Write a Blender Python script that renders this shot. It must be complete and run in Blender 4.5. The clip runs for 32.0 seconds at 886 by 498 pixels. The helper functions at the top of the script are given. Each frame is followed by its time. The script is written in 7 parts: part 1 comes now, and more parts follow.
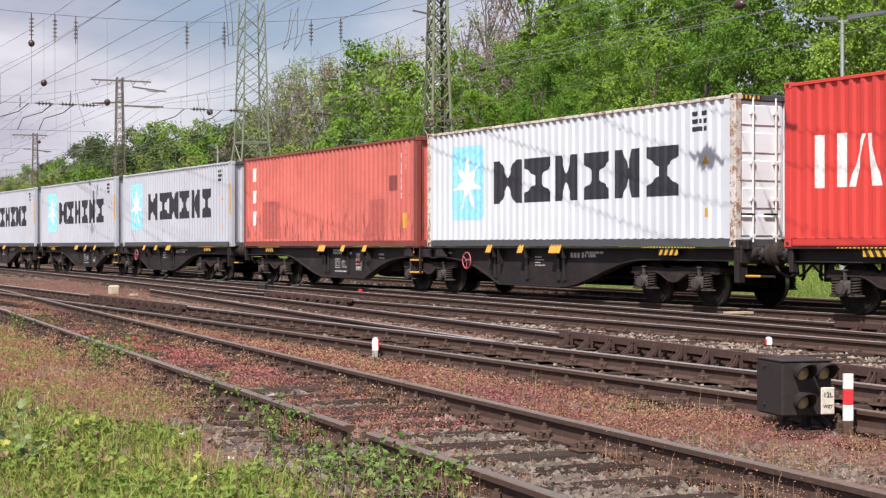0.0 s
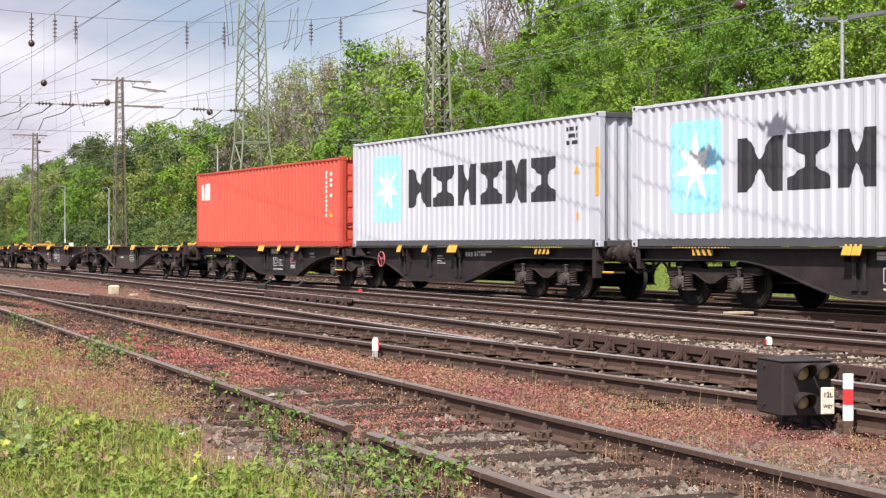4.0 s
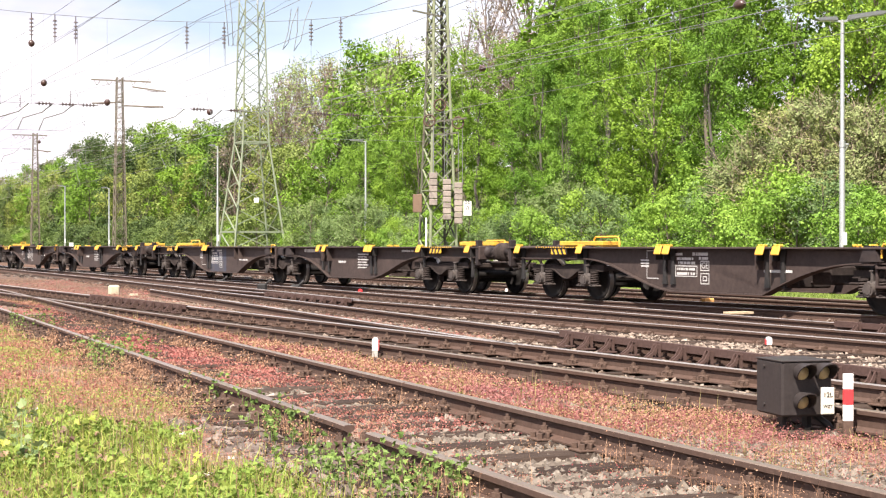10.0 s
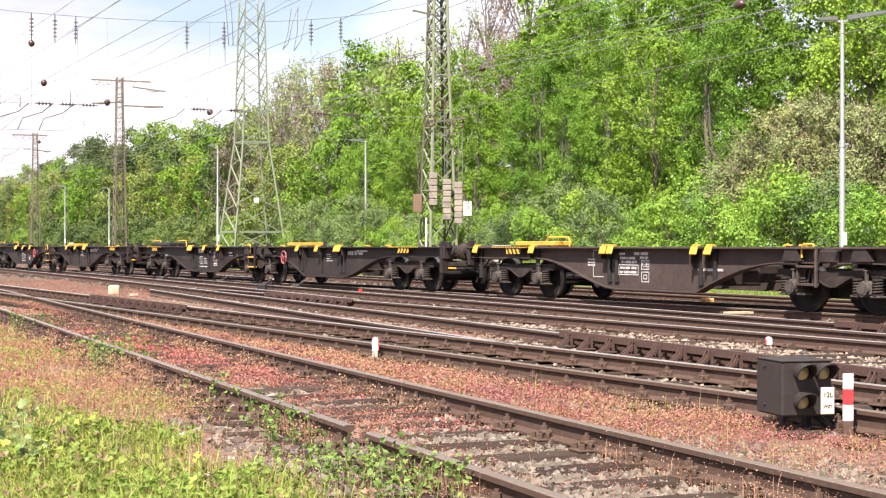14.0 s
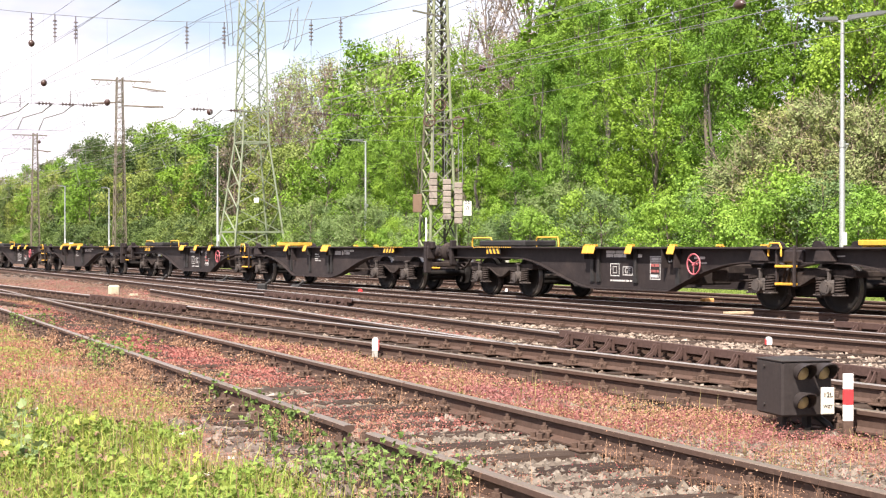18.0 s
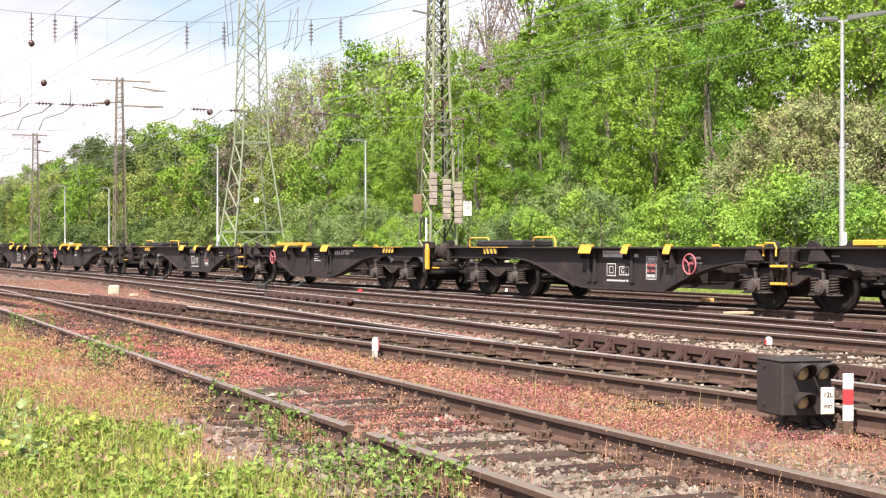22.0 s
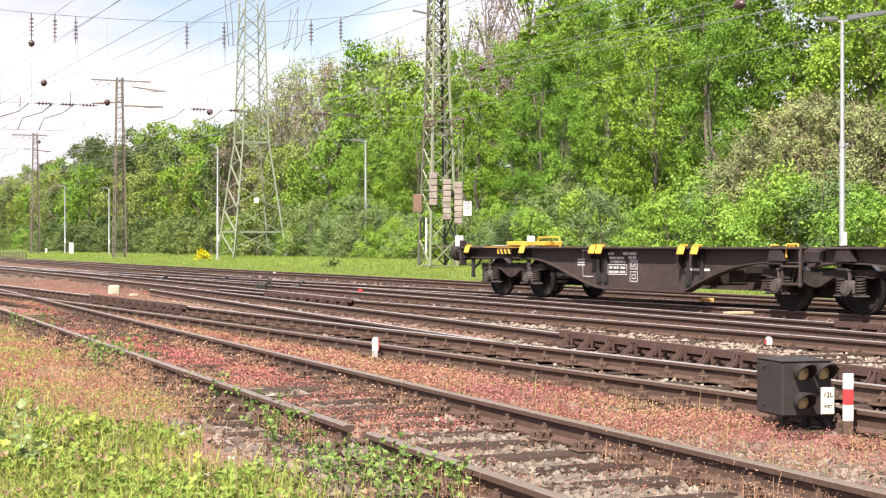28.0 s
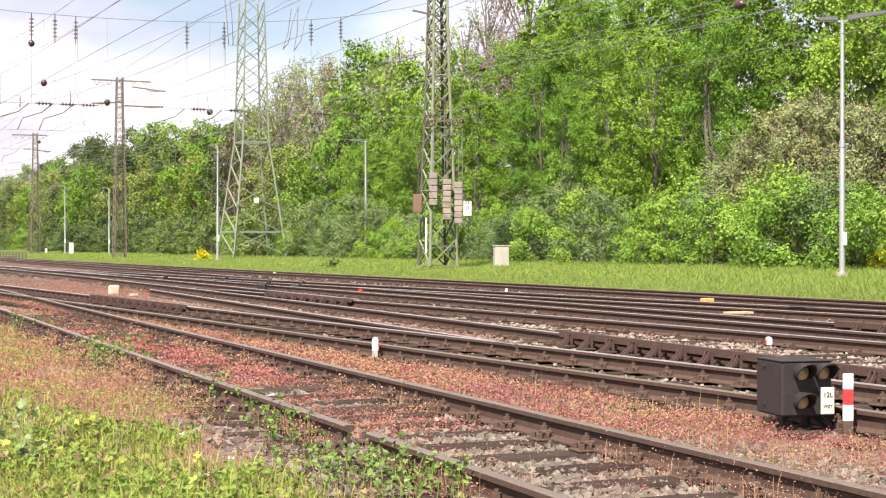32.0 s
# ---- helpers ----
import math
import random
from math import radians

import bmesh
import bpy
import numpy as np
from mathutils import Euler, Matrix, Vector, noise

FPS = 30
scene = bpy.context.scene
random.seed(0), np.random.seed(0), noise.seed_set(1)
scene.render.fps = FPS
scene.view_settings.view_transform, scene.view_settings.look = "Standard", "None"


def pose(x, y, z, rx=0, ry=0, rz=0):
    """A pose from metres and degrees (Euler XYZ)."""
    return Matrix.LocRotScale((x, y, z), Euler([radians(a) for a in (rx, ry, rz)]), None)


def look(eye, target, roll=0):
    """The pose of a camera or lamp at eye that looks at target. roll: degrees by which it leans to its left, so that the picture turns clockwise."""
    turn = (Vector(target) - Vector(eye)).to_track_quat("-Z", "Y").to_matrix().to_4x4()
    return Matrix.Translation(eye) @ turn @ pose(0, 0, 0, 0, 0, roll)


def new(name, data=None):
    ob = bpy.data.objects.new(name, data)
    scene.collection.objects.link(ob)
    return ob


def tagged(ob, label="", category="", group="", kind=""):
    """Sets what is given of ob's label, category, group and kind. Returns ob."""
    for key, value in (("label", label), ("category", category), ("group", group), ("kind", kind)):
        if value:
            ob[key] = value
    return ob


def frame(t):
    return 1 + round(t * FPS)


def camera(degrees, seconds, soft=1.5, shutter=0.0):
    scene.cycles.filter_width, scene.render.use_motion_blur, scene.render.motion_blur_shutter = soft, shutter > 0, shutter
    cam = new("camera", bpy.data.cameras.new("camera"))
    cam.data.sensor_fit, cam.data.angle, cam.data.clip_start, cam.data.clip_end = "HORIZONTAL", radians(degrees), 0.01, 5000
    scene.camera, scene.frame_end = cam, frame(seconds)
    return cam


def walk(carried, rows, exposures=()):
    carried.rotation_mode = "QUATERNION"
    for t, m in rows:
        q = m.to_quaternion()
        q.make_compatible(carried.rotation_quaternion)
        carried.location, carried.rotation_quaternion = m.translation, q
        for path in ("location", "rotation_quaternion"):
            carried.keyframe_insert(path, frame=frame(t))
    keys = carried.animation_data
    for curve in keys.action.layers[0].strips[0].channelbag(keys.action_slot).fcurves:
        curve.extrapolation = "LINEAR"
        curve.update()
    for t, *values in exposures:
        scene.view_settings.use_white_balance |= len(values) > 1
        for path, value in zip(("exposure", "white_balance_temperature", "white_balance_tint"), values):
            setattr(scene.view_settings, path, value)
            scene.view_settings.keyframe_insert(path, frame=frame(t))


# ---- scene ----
# ---- camera ----
EYE_Z = 1.19                      # above the rail heads, which lie at z = 0
cam = camera(32.38, 32.0, soft=1.25, shutter=0.0)
VIEW = pose(0, 0, EYE_Z, 89.883, 0, 0)
walk(cam, [(0.0, VIEW), (32.0, VIEW)],
     exposures=[(0.0, 0.38, 6250, 14), (1.0, 0.43, 6250, 14), (2.0, 0.57, 6250, 14), (3.0, 0.61, 6300, 14), (4.5, 0.71, 6400, 14), (5.5, 0.89, 6500, 13), (6.0, 1.07, 6550, 13), (6.6, 1.22, 6650, 13), (8.0, 1.31, 6650, 13), (27.8, 1.28, 6650, 13), (29.0, 1.14, 6650, 13), (32.0, 1.14, 6650, 13)])

# ---- light ----
SUN_AZ = Vector((-0.375, -0.927, 0)).normalized()     # horizontal way towards the sun
SUN_EL = radians(53)
TO_SUN = Vector((SUN_AZ.x * math.cos(SUN_EL), SUN_AZ.y * math.cos(SUN_EL), math.sin(SUN_EL)))
sun = new("sun", bpy.data.lights.new("sun", "SUN"))
sun.data.energy, sun.data.angle, sun.data.color = 5.0, radians(0.55), (1.0, 0.935, 0.84)
sun.matrix_world = look((0, 0, 60), Vector((0, 0, 60)) - TO_SUN)

world = bpy.data.worlds.new("sky")
scene.world = world
world.use_nodes = True
wn, wl = world.node_tree.nodes, world.node_tree.links
wn.clear()
w_out, w_bg = wn.new("ShaderNodeOutputWorld"), wn.new("ShaderNodeBackground")
w_sky = wn.new("ShaderNodeTexSky")
w_sky.sky_type, w_sky.sun_disc = "NISHITA", False
w_sky.sun_elevation, w_sky.sun_rotation = SUN_EL, math.atan2(SUN_AZ.x, SUN_AZ.y)
w_sky.air_density, w_sky.dust_density = 1.0, 1.2
w_bg.inputs["Strength"].default_value = 0.074
# thin white cloud over most of the sky, from a stretched noise
w_tc, w_map = wn.new("ShaderNodeTexCoord"), wn.new("ShaderNodeMapping")
w_map.inputs["Scale"].default_value = (2.2, 2.2, 6.0)
w_map.inputs["Location"].default_value = (0.35, 0.1, 0.2)
w_no, w_ra, w_mix = wn.new("ShaderNodeTexNoise"), wn.new("ShaderNodeValToRGB"), wn.new("ShaderNodeMixRGB")
w_no.inputs["Scale"].default_value, w_no.inputs["Detail"].default_value = 1.6, 7
w_ra.color_ramp.elements[0].position, w_ra.color_ramp.elements[1].position = 0.36, 0.54
w_ra.color_ramp.elements[0].color, w_ra.color_ramp.elements[1].color = (0.22, 0.22, 0.22, 1), (0.97, 0.97, 0.97, 1)
# lit tops and faintly lilac undersides of the cloud
w_tone, w_lit = wn.new("ShaderNodeTexNoise"), wn.new("ShaderNodeValToRGB")
w_tone.inputs["Scale"].default_value, w_tone.inputs["Detail"].default_value = 3.4, 6
w_lit.color_ramp.elements[0].position, w_lit.color_ramp.elements[1].position = 0.36, 0.62
w_lit.color_ramp.elements[0].color, w_lit.color_ramp.elements[1].color = (5.9, 5.55, 6.3, 1), (8.6, 8.35, 8.6, 1)
wl.new(w_map.outputs["Vector"], w_tone.inputs["Vector"])
wl.new(w_tone.outputs["Fac"], w_lit.inputs["Fac"])
wl.new(w_lit.outputs["Color"], w_mix.inputs["Color2"])
wl.new(w_tc.outputs["Generated"], w_map.inputs["Vector"])
wl.new(w_map.outputs["Vector"], w_no.inputs["Vector"])
# clouds close up towards the horizon, where one looks along them
w_sep, w_add = wn.new("ShaderNodeSeparateXYZ"), wn.new("ShaderNodeMath")
w_add.operation, w_add.inputs[1].default_value = "MULTIPLY_ADD", -0.16
wl.new(w_tc.outputs["Generated"], w_sep.inputs["Vector"])
wl.new(w_sep.outputs["Z"], w_add.inputs[0])
wl.new(w_no.outputs["Fac"], w_add.inputs[2])
# one wide blue gap in the cloud, beyond the far tracks
w_dot, w_gap, w_sub = wn.new("ShaderNodeVectorMath"), wn.new("ShaderNodeMapRange"), wn.new("ShaderNodeMath")
w_dot.operation, w_dot.inputs[1].default_value = "DOT_PRODUCT", Vector((-0.125, 1.0, 0.135)).normalized()
w_gap.inputs["From Min"].default_value, w_gap.inputs["From Max"].default_value = math.cos(radians(6.5)), math.cos(radians(1.0))
w_sub.operation, w_sub.inputs[1].default_value = "MULTIPLY_ADD", -0.18
wl.new(w_tc.outputs["Generated"], w_dot.inputs[0])
wl.new(w_dot.outputs["Value"], w_gap.inputs["Value"])
wl.new(w_gap.outputs["Result"], w_sub.inputs[0])
wl.new(w_add.outputs["Value"], w_sub.inputs[2])
wl.new(w_sub.outputs["Value"], w_ra.inputs["Fac"])
wl.new(w_ra.outputs["Color"], w_mix.inputs["Fac"])
wl.new(w_sky.outputs["Color"], w_mix.inputs["Color1"])
wl.new(w_mix.outputs["Color"], w_bg.inputs["Color"])
wl.new(w_bg.outputs["Background"], w_out.inputs["Surface"])

# ---- materials ----
def node_mat(name):
    m = bpy.data.materials.new(name)
    m.use_nodes = True
    n, l = m.node_tree.nodes, m.node_tree.links
    return m, n, l, n["Principled BSDF"]


def ramp(n, stops):
    r = n.new("ShaderNodeValToRGB")
    while len(r.color_ramp.elements) < len(stops):
        r.color_ramp.elements.new(0.5)
    for e, (p, c) in zip(r.color_ramp.elements, stops):
        e.position, e.color = p, (*c, 1)
    return r


def noise_tex(n, l, scale, detail=4, coord="Object", stretch=None, rough=0.55):
    tc = n.new("ShaderNodeTexCoord")
    no = n.new("ShaderNodeTexNoise")
    no.inputs["Scale"].default_value, no.inputs["Detail"].default_value = scale, detail
    no.inputs["Roughness"].default_value = rough
    if stretch:
        mp = n.new("ShaderNodeMapping")
        mp.inputs["Scale"].default_value = stretch
        l.new(tc.outputs[coord], mp.inputs["Vector"])
        l.new(mp.outputs["Vector"], no.inputs["Vector"])
    else:
        l.new(tc.outputs[coord], no.inputs["Vector"])
    return no


def mixed(n, l, a, b, fac, mode="MIX"):
    """Mix two colours or sockets by a socket or a number."""
    m = n.new("ShaderNodeMixRGB")
    m.blend_type = mode
    for sock, v in ((m.inputs["Color1"], a), (m.inputs["Color2"], b), (m.inputs["Fac"], fac)):
        if isinstance(v, (int, float)):
            sock.default_value = v
        elif isinstance(v, tuple):
            sock.default_value = (*v, 1)
        else:
            l.new(v, sock)
    return m.outputs["Color"]


def bumped(n, l, b, height, strength, dist=0.01):
    bp = n.new("ShaderNodeBump")
    bp.inputs["Strength"].default_value, bp.inputs["Distance"].default_value = strength, dist
    l.new(height, bp.inputs["Height"])
    l.new(bp.outputs["Normal"], b.inputs["Normal"])


def worn(name, base, rough=0.6, metal=0.0, dirt=(0.10, 0.085, 0.07), dirt_amt=0.4, scale=1.5, fine=18, bump=0.15,
         streak=None, per_object=0.0, var=0.18, dirt_at=0.5, spec=0.5):
    """Painted, rusty or bare surface: base colour with fine grain, blotches of dirt and a little relief."""
    m, n, l, b = node_mat(name)
    big = noise_tex(n, l, scale, 6, stretch=streak, rough=0.65)
    small = noise_tex(n, l, fine, 4)
    lo, hi = tuple(c * (1 - var) for c in base), tuple(min(1, c * (1 + var)) for c in base)
    col = ramp(n, [(0.3, lo), (0.7, hi)])
    l.new(small.outputs["Fac"], col.inputs["Fac"])
    dr = ramp(n, [(dirt_at, (0, 0, 0)), (min(0.98, dirt_at + 0.22), (dirt_amt,) * 3)])
    l.new(big.outputs["Fac"], dr.inputs["Fac"])
    out = mixed(n, l, col.outputs["Color"], dirt, dr.outputs["Color"])
    if per_object:
        oi = n.new("ShaderNodeObjectInfo")
        rr = ramp(n, [(0, (1 - per_object,) * 3), (1, (1, 1, 1))])
        l.new(oi.outputs["Random"], rr.inputs["Fac"])
        out = mixed(n, l, out, rr.outputs["Color"], 1.0, "MULTIPLY")
    l.new(out, b.inputs["Base Color"])
    b.inputs["Roughness"].default_value, b.inputs["Metallic"].default_value = rough, metal
    b.inputs["Specular IOR Level"].default_value = spec
    if bump:
        bumped(n, l, b, small.outputs["Fac"], bump)
    return m


def leafy(name, dark, light, glow=0.35, rough=0.55, dry=None, hue_scale=0.25):
    """Leaves: each its own shade, larger drifts of tone, light let through."""
    m, n, l, b = node_mat(name)
    geo = n.new("ShaderNodeNewGeometry")
    r = ramp(n, [(0.0, dark), (0.55, tuple((a + c) / 2 for a, c in zip(dark, light))), (1.0, light)])
    l.new(geo.outputs["Random Per Island"], r.inputs["Fac"])
    no = noise_tex(n, l, hue_scale, 3)
    out = mixed(n, l, r.outputs["Color"], dry or tuple(c * 0.75 for c in light), no.outputs["Fac"], "MIX") if dry else r.outputs["Color"]
    oi = n.new("ShaderNodeObjectInfo")
    rr = ramp(n, [(0, (0.72, 0.80, 0.8)), (0.5, (1, 1, 1)), (1, (1.07, 1.01, 0.88))])
    l.new(oi.outputs["Random"], rr.inputs["Fac"])
    out = mixed(n, l, out, rr.outputs["Color"], 1.0, "MULTIPLY")
    l.new(out, b.inputs["Base Color"])
    b.inputs["Roughness"].default_value = rough
    b.inputs["Specular IOR Level"].default_value = 0.18
    tr, ad = n.new("ShaderNodeBsdfTranslucent"), n.new("ShaderNodeMixShader")
    l.new(out, tr.inputs["Color"])
    ad.inputs["Fac"].default_value = glow * 0.66
    l.new(b.outputs["BSDF"], ad.inputs[1])
    l.new(tr.outputs["BSDF"], ad.inputs[2])
    l.new(ad.outputs["Shader"], n["Material Output"].inputs["Surface"])
    return m


def ground_mat():
    """Old ballast with brown dust; reddish weeds; grass beyond the last track and by the camera."""
    m, n, l, b = node_mat("yard ground")
    tc = n.new("ShaderNodeTexCoord")
    vo = n.new("ShaderNodeTexVoronoi")
    vo.inputs["Scale"].default_value = 17
    l.new(tc.outputs["Object"], vo.inputs["Vector"])
    st = ramp(n, [(0.0, (0.10, 0.075, 0.06)), (0.5, (0.21, 0.17, 0.14)), (1.0, (0.36, 0.32, 0.28))])
    l.new(vo.outputs["Color"], st.inputs["Fac"])
    big = noise_tex(n, l, 0.45, 5)
    fine = noise_tex(n, l, 9.0, 5)
    soil = ramp(n, [(0.35, (0.105, 0.060, 0.043)), (0.65, (0.235, 0.135, 0.094))])
    l.new(fine.outputs["Fac"], soil.inputs["Fac"])
    f1 = ramp(n, [(0.40, (0.35,) * 3), (0.62, (0.95,) * 3)])
    l.new(big.outputs["Fac"], f1.inputs["Fac"])
    yard = mixed(n, l, st.outputs["Color"], soil.outputs["Color"], f1.outputs["Color"])
    # oily brown ballast further in
    sep0, mb, dk = n.new("ShaderNodeSeparateXYZ"), n.new("ShaderNodeMath"), n.new("ShaderNodeMapRange")
    l.new(tc.outputs["Object"], sep0.inputs["Vector"])
    mb.operation = "MULTIPLY_ADD"
    mb.inputs[1].default_value = 0.60
    l.new(sep0.outputs["Y"], mb.inputs[0])
    l.new(sep0.outputs["X"], mb.inputs[2])
    dk.inputs["From Min"].default_value, dk.inputs["From Max"].default_value = 16.5, 18.5
    l.new(mb.outputs["Value"], dk.inputs["Value"])
    oil = mixed(n, l, yard, (0.70, 0.65, 0.63), 1.0, "MULTIPLY")
    yard = mixed(n, l, yard, oil, dk.outputs["Result"])
    # grass beyond the line x + 0.446 y = 24.6
    sep, ma = n.new("ShaderNodeSeparateXYZ"), n.new("ShaderNodeMath")
    l.new(tc.outputs["Object"], sep.inputs["Vector"])
    ma.operation = "MULTIPLY_ADD"
    ma.inputs[1].default_value = 0.446
    l.new(sep.outputs["Y"], ma.inputs[0])
    l.new(sep.outputs["X"], ma.inputs[2])
    gr = n.new("ShaderNodeMapRange")
    gr.inputs["From Min"].default_value, gr.inputs["From Max"].default_value = 25.0, 26.2
    l.new(ma.outputs["Value"], gr.inputs["Value"])
    g = ramp(n, [(0.3, (0.075, 0.105, 0.024)), (0.7, (0.135, 0.175, 0.04))])
    l.new(fine.outputs["Fac"], g.inputs["Fac"])
    out = mixed(n, l, yard, g.outputs["Color"], gr.outputs["Result"])
    l.new(out, b.inputs["Base Color"])
    b.inputs["Roughness"].default_value = 0.95
    b.inputs["Specular IOR Level"].default_value = 0.15
    bumped(n, l, b, vo.outputs["Distance"], 0.7, 0.05)
    return m


def sleeper_mat():
    m, n, l, b = node_mat("old sleeper wood")
    no = noise_tex(n, l, 6, 6, stretch=(0.6, 9, 9), rough=0.7)
    c = ramp(n, [(0.3, (0.024, 0.017, 0.014)), (0.55, (0.060, 0.044, 0.036)), (0.8, (0.125, 0.095, 0.078))])
    l.new(no.outputs["Fac"], c.inputs["Fac"])
    oi = n.new("ShaderNodeObjectInfo")
    rr = ramp(n, [(0, (0.65, 0.6, 0.58)), (1, (1.1, 1.05, 1.0))])
    l.new(oi.outputs["Random"], rr.inputs["Fac"])
    l.new(mixed(n, l, c.outputs["Color"], rr.outputs["Color"], 1.0, "MULTIPLY"), b.inputs["Base Color"])
    b.inputs["Roughness"].default_value = 0.9
    b.inputs["Specular IOR Level"].default_value = 0.15
    bumped(n, l, b, no.outputs["Fac"], 0.6, 0.02)
    return m


def island_mat(name, stops, rough=0.9, spec=0.3):
    m, n, l, b = node_mat(name)
    geo = n.new("ShaderNodeNewGeometry")
    r = ramp(n, stops)
    l.new(geo.outputs["Random Per Island"], r.inputs["Fac"])
    no = noise_tex(n, l, 30, 3)
    rr = ramp(n, [(0.3, (0.75,) * 3), (0.7, (1.1,) * 3)])
    l.new(no.outputs["Fac"], rr.inputs["Fac"])
    l.new(mixed(n, l, r.outputs["Color"], rr.outputs["Color"], 1.0, "MULTIPLY"), b.inputs["Base Color"])
    b.inputs["Roughness"].default_value, b.inputs["Specular IOR Level"].default_value = rough, spec
    return m


def container_paint(name, base, rust=0.35, rough=0.5, fade=0.1, spot_at=0.66, scraped=False):
    """Corrugated steel in faded paint: rust runs that hang down, scuffs, dirt."""
    m, n, l, b = node_mat(name)
    run = noise_tex(n, l, 1.0, 7, stretch=(3.2, 3.2, 0.45), rough=0.7)
    spot = noise_tex(n, l, 7.0, 7, rough=0.75)
    big = noise_tex(n, l, 0.5, 3)
    lo, hi = tuple(c * (1 - fade) for c in base), tuple(min(1, c * (1 + fade)) for c in base)
    c0 = ramp(n, [(0.35, lo), (0.65, hi)])
    l.new(big.outputs["Fac"], c0.inputs["Fac"])
    f1 = ramp(n, [(0.58, (0, 0, 0)), (0.78, (rust * 0.6,) * 3)])
    l.new(run.outputs["Fac"], f1.inputs["Fac"])
    c1 = mixed(n, l, c0.outputs["Color"], tuple(c * 0.45 + 0.02 for c in base), f1.outputs["Color"])
    f2 = ramp(n, [(spot_at, (0, 0, 0)), (spot_at + 0.08, (rust,) * 3)])
    l.new(spot.outputs["Fac"], f2.inputs["Fac"])
    c2 = mixed(n, l, c1, (0.27, 0.115, 0.045) if spot_at < 0.6 else (0.14, 0.05, 0.02), f2.outputs["Color"])
    if scraped:                        # rubbed brown clouds and upright scrapes low on the wall
        cl = noise_tex(n, l, 1.1, 6, stretch=(1, 1, 1.3), rough=0.72)
        f4 = ramp(n, [(0.50, (0, 0, 0)), (0.70, (0.36,) * 3)])
        l.new(cl.outputs["Fac"], f4.inputs["Fac"])
        c2 = mixed(n, l, c2, (0.27, 0.065, 0.05), f4.outputs["Color"])
        st = noise_tex(n, l, 1.0, 5, stretch=(11, 11, 1.6), rough=0.7)
        f3 = ramp(n, [(0.54, (0, 0, 0)), (0.62, (0.8,) * 3)])
        l.new(st.outputs["Fac"], f3.inputs["Fac"])
        tc, sep, mr = n.new("ShaderNodeTexCoord"), n.new("ShaderNodeSeparateXYZ"), n.new("ShaderNodeMapRange")
        l.new(tc.outputs["Object"], sep.inputs["Vector"])
        mr.inputs["From Min"].default_value, mr.inputs["From Max"].default_value = 0.75, 1.15
        mr.inputs["To Min"].default_value, mr.inputs["To Max"].default_value = 1.0, 0.05
        l.new(sep.outputs["Z"], mr.inputs["Value"])
        c2 = mixed(n, l, c2, (0.12, 0.035, 0.03), mixed(n, l, f3.outputs["Color"], mr.outputs["Result"], 1.0, "MULTIPLY"))
    l.new(c2, b.inputs["Base Color"])
    b.inputs["Roughness"].default_value = rough
    bumped(n, l, b, spot.outputs["Fac"], 0.08)
    return m


def stripe_mat(name, a, b, pitch, slant):
    """Two paints in slanted stripes, scuffed."""
    m, n, l, bs = node_mat(name)
    tc, sep = n.new("ShaderNodeTexCoord"), n.new("ShaderNodeSeparateXYZ")
    l.new(tc.outputs["Object"], sep.inputs["Vector"])
    ad, fr, gt = n.new("ShaderNodeMath"), n.new("ShaderNodeMath"), n.new("ShaderNodeMath")
    ad.operation, ad.inputs[1].default_value = "MULTIPLY_ADD", -slant
    l.new(sep.outputs["Z"], ad.inputs[0])
    l.new(sep.outputs["X"], ad.inputs[2])
    dv = n.new("ShaderNodeMath")
    dv.operation, dv.inputs[1].default_value = "DIVIDE", pitch
    l.new(ad.outputs["Value"], dv.inputs[0])
    fr.operation, gt.operation, gt.inputs[1].default_value = "FRACT", "GREATER_THAN", 0.5
    l.new(dv.outputs["Value"], fr.inputs[0])
    l.new(fr.outputs["Value"], gt.inputs[0])
    no = noise_tex(n, l, 14, 5, rough=0.7)
    sc = ramp(n, [(0.55, (0, 0, 0)), (0.75, (0.5, 0.5, 0.5))])
    l.new(no.outputs["Fac"], sc.inputs["Fac"])
    col = mixed(n, l, a, b, gt.outputs["Value"])
    l.new(mixed(n, l, col, (0.10, 0.07, 0.04), sc.outputs["Color"]), bs.inputs["Base Color"])
    bs.inputs["Roughness"].default_value = 0.55
    return m


M_HAZARD = stripe_mat("yellow and black stripes", (0.70, 0.40, 0.03), (0.022, 0.021, 0.021), 0.17, 0.6)
M_DASH = stripe_mat("yellow dashes", (0.70, 0.40, 0.03), (0.04, 0.035, 0.034), 0.10, 0.0)
M_GROUND = ground_mat()
M_SLEEPER = sleeper_mat()
M_RAIL = worn("rusty rail steel", (0.082, 0.052, 0.041), 0.8, 0.0, (0.085, 0.045, 0.032), 0.6, 0.8, 25, 0.2, spec=0.2)
M_RAIL_TOP = worn("polished rail head", (0.40, 0.368, 0.35), 0.33, 0.5, (0.16, 0.12, 0.10), 0.35, 1.0, 40, 0.05)
M_RAIL_DULL = worn("dull rail head", (0.20, 0.152, 0.118), 0.33, 0.30, (0.15, 0.095, 0.07), 0.5, 1.0, 40, 0.05)
M_IRON = worn("rust-brown iron", (0.10, 0.065, 0.05), 0.8, 0.1, (0.16, 0.08, 0.05), 0.5, 3, 30, 0.3, spec=0.2)
M_GUARD = worn("red-brown guard rail steel", (0.085, 0.052, 0.045), 0.75, 0.1, (0.09, 0.06, 0.05), 0.5, 2, 30, 0.2, spec=0.2)
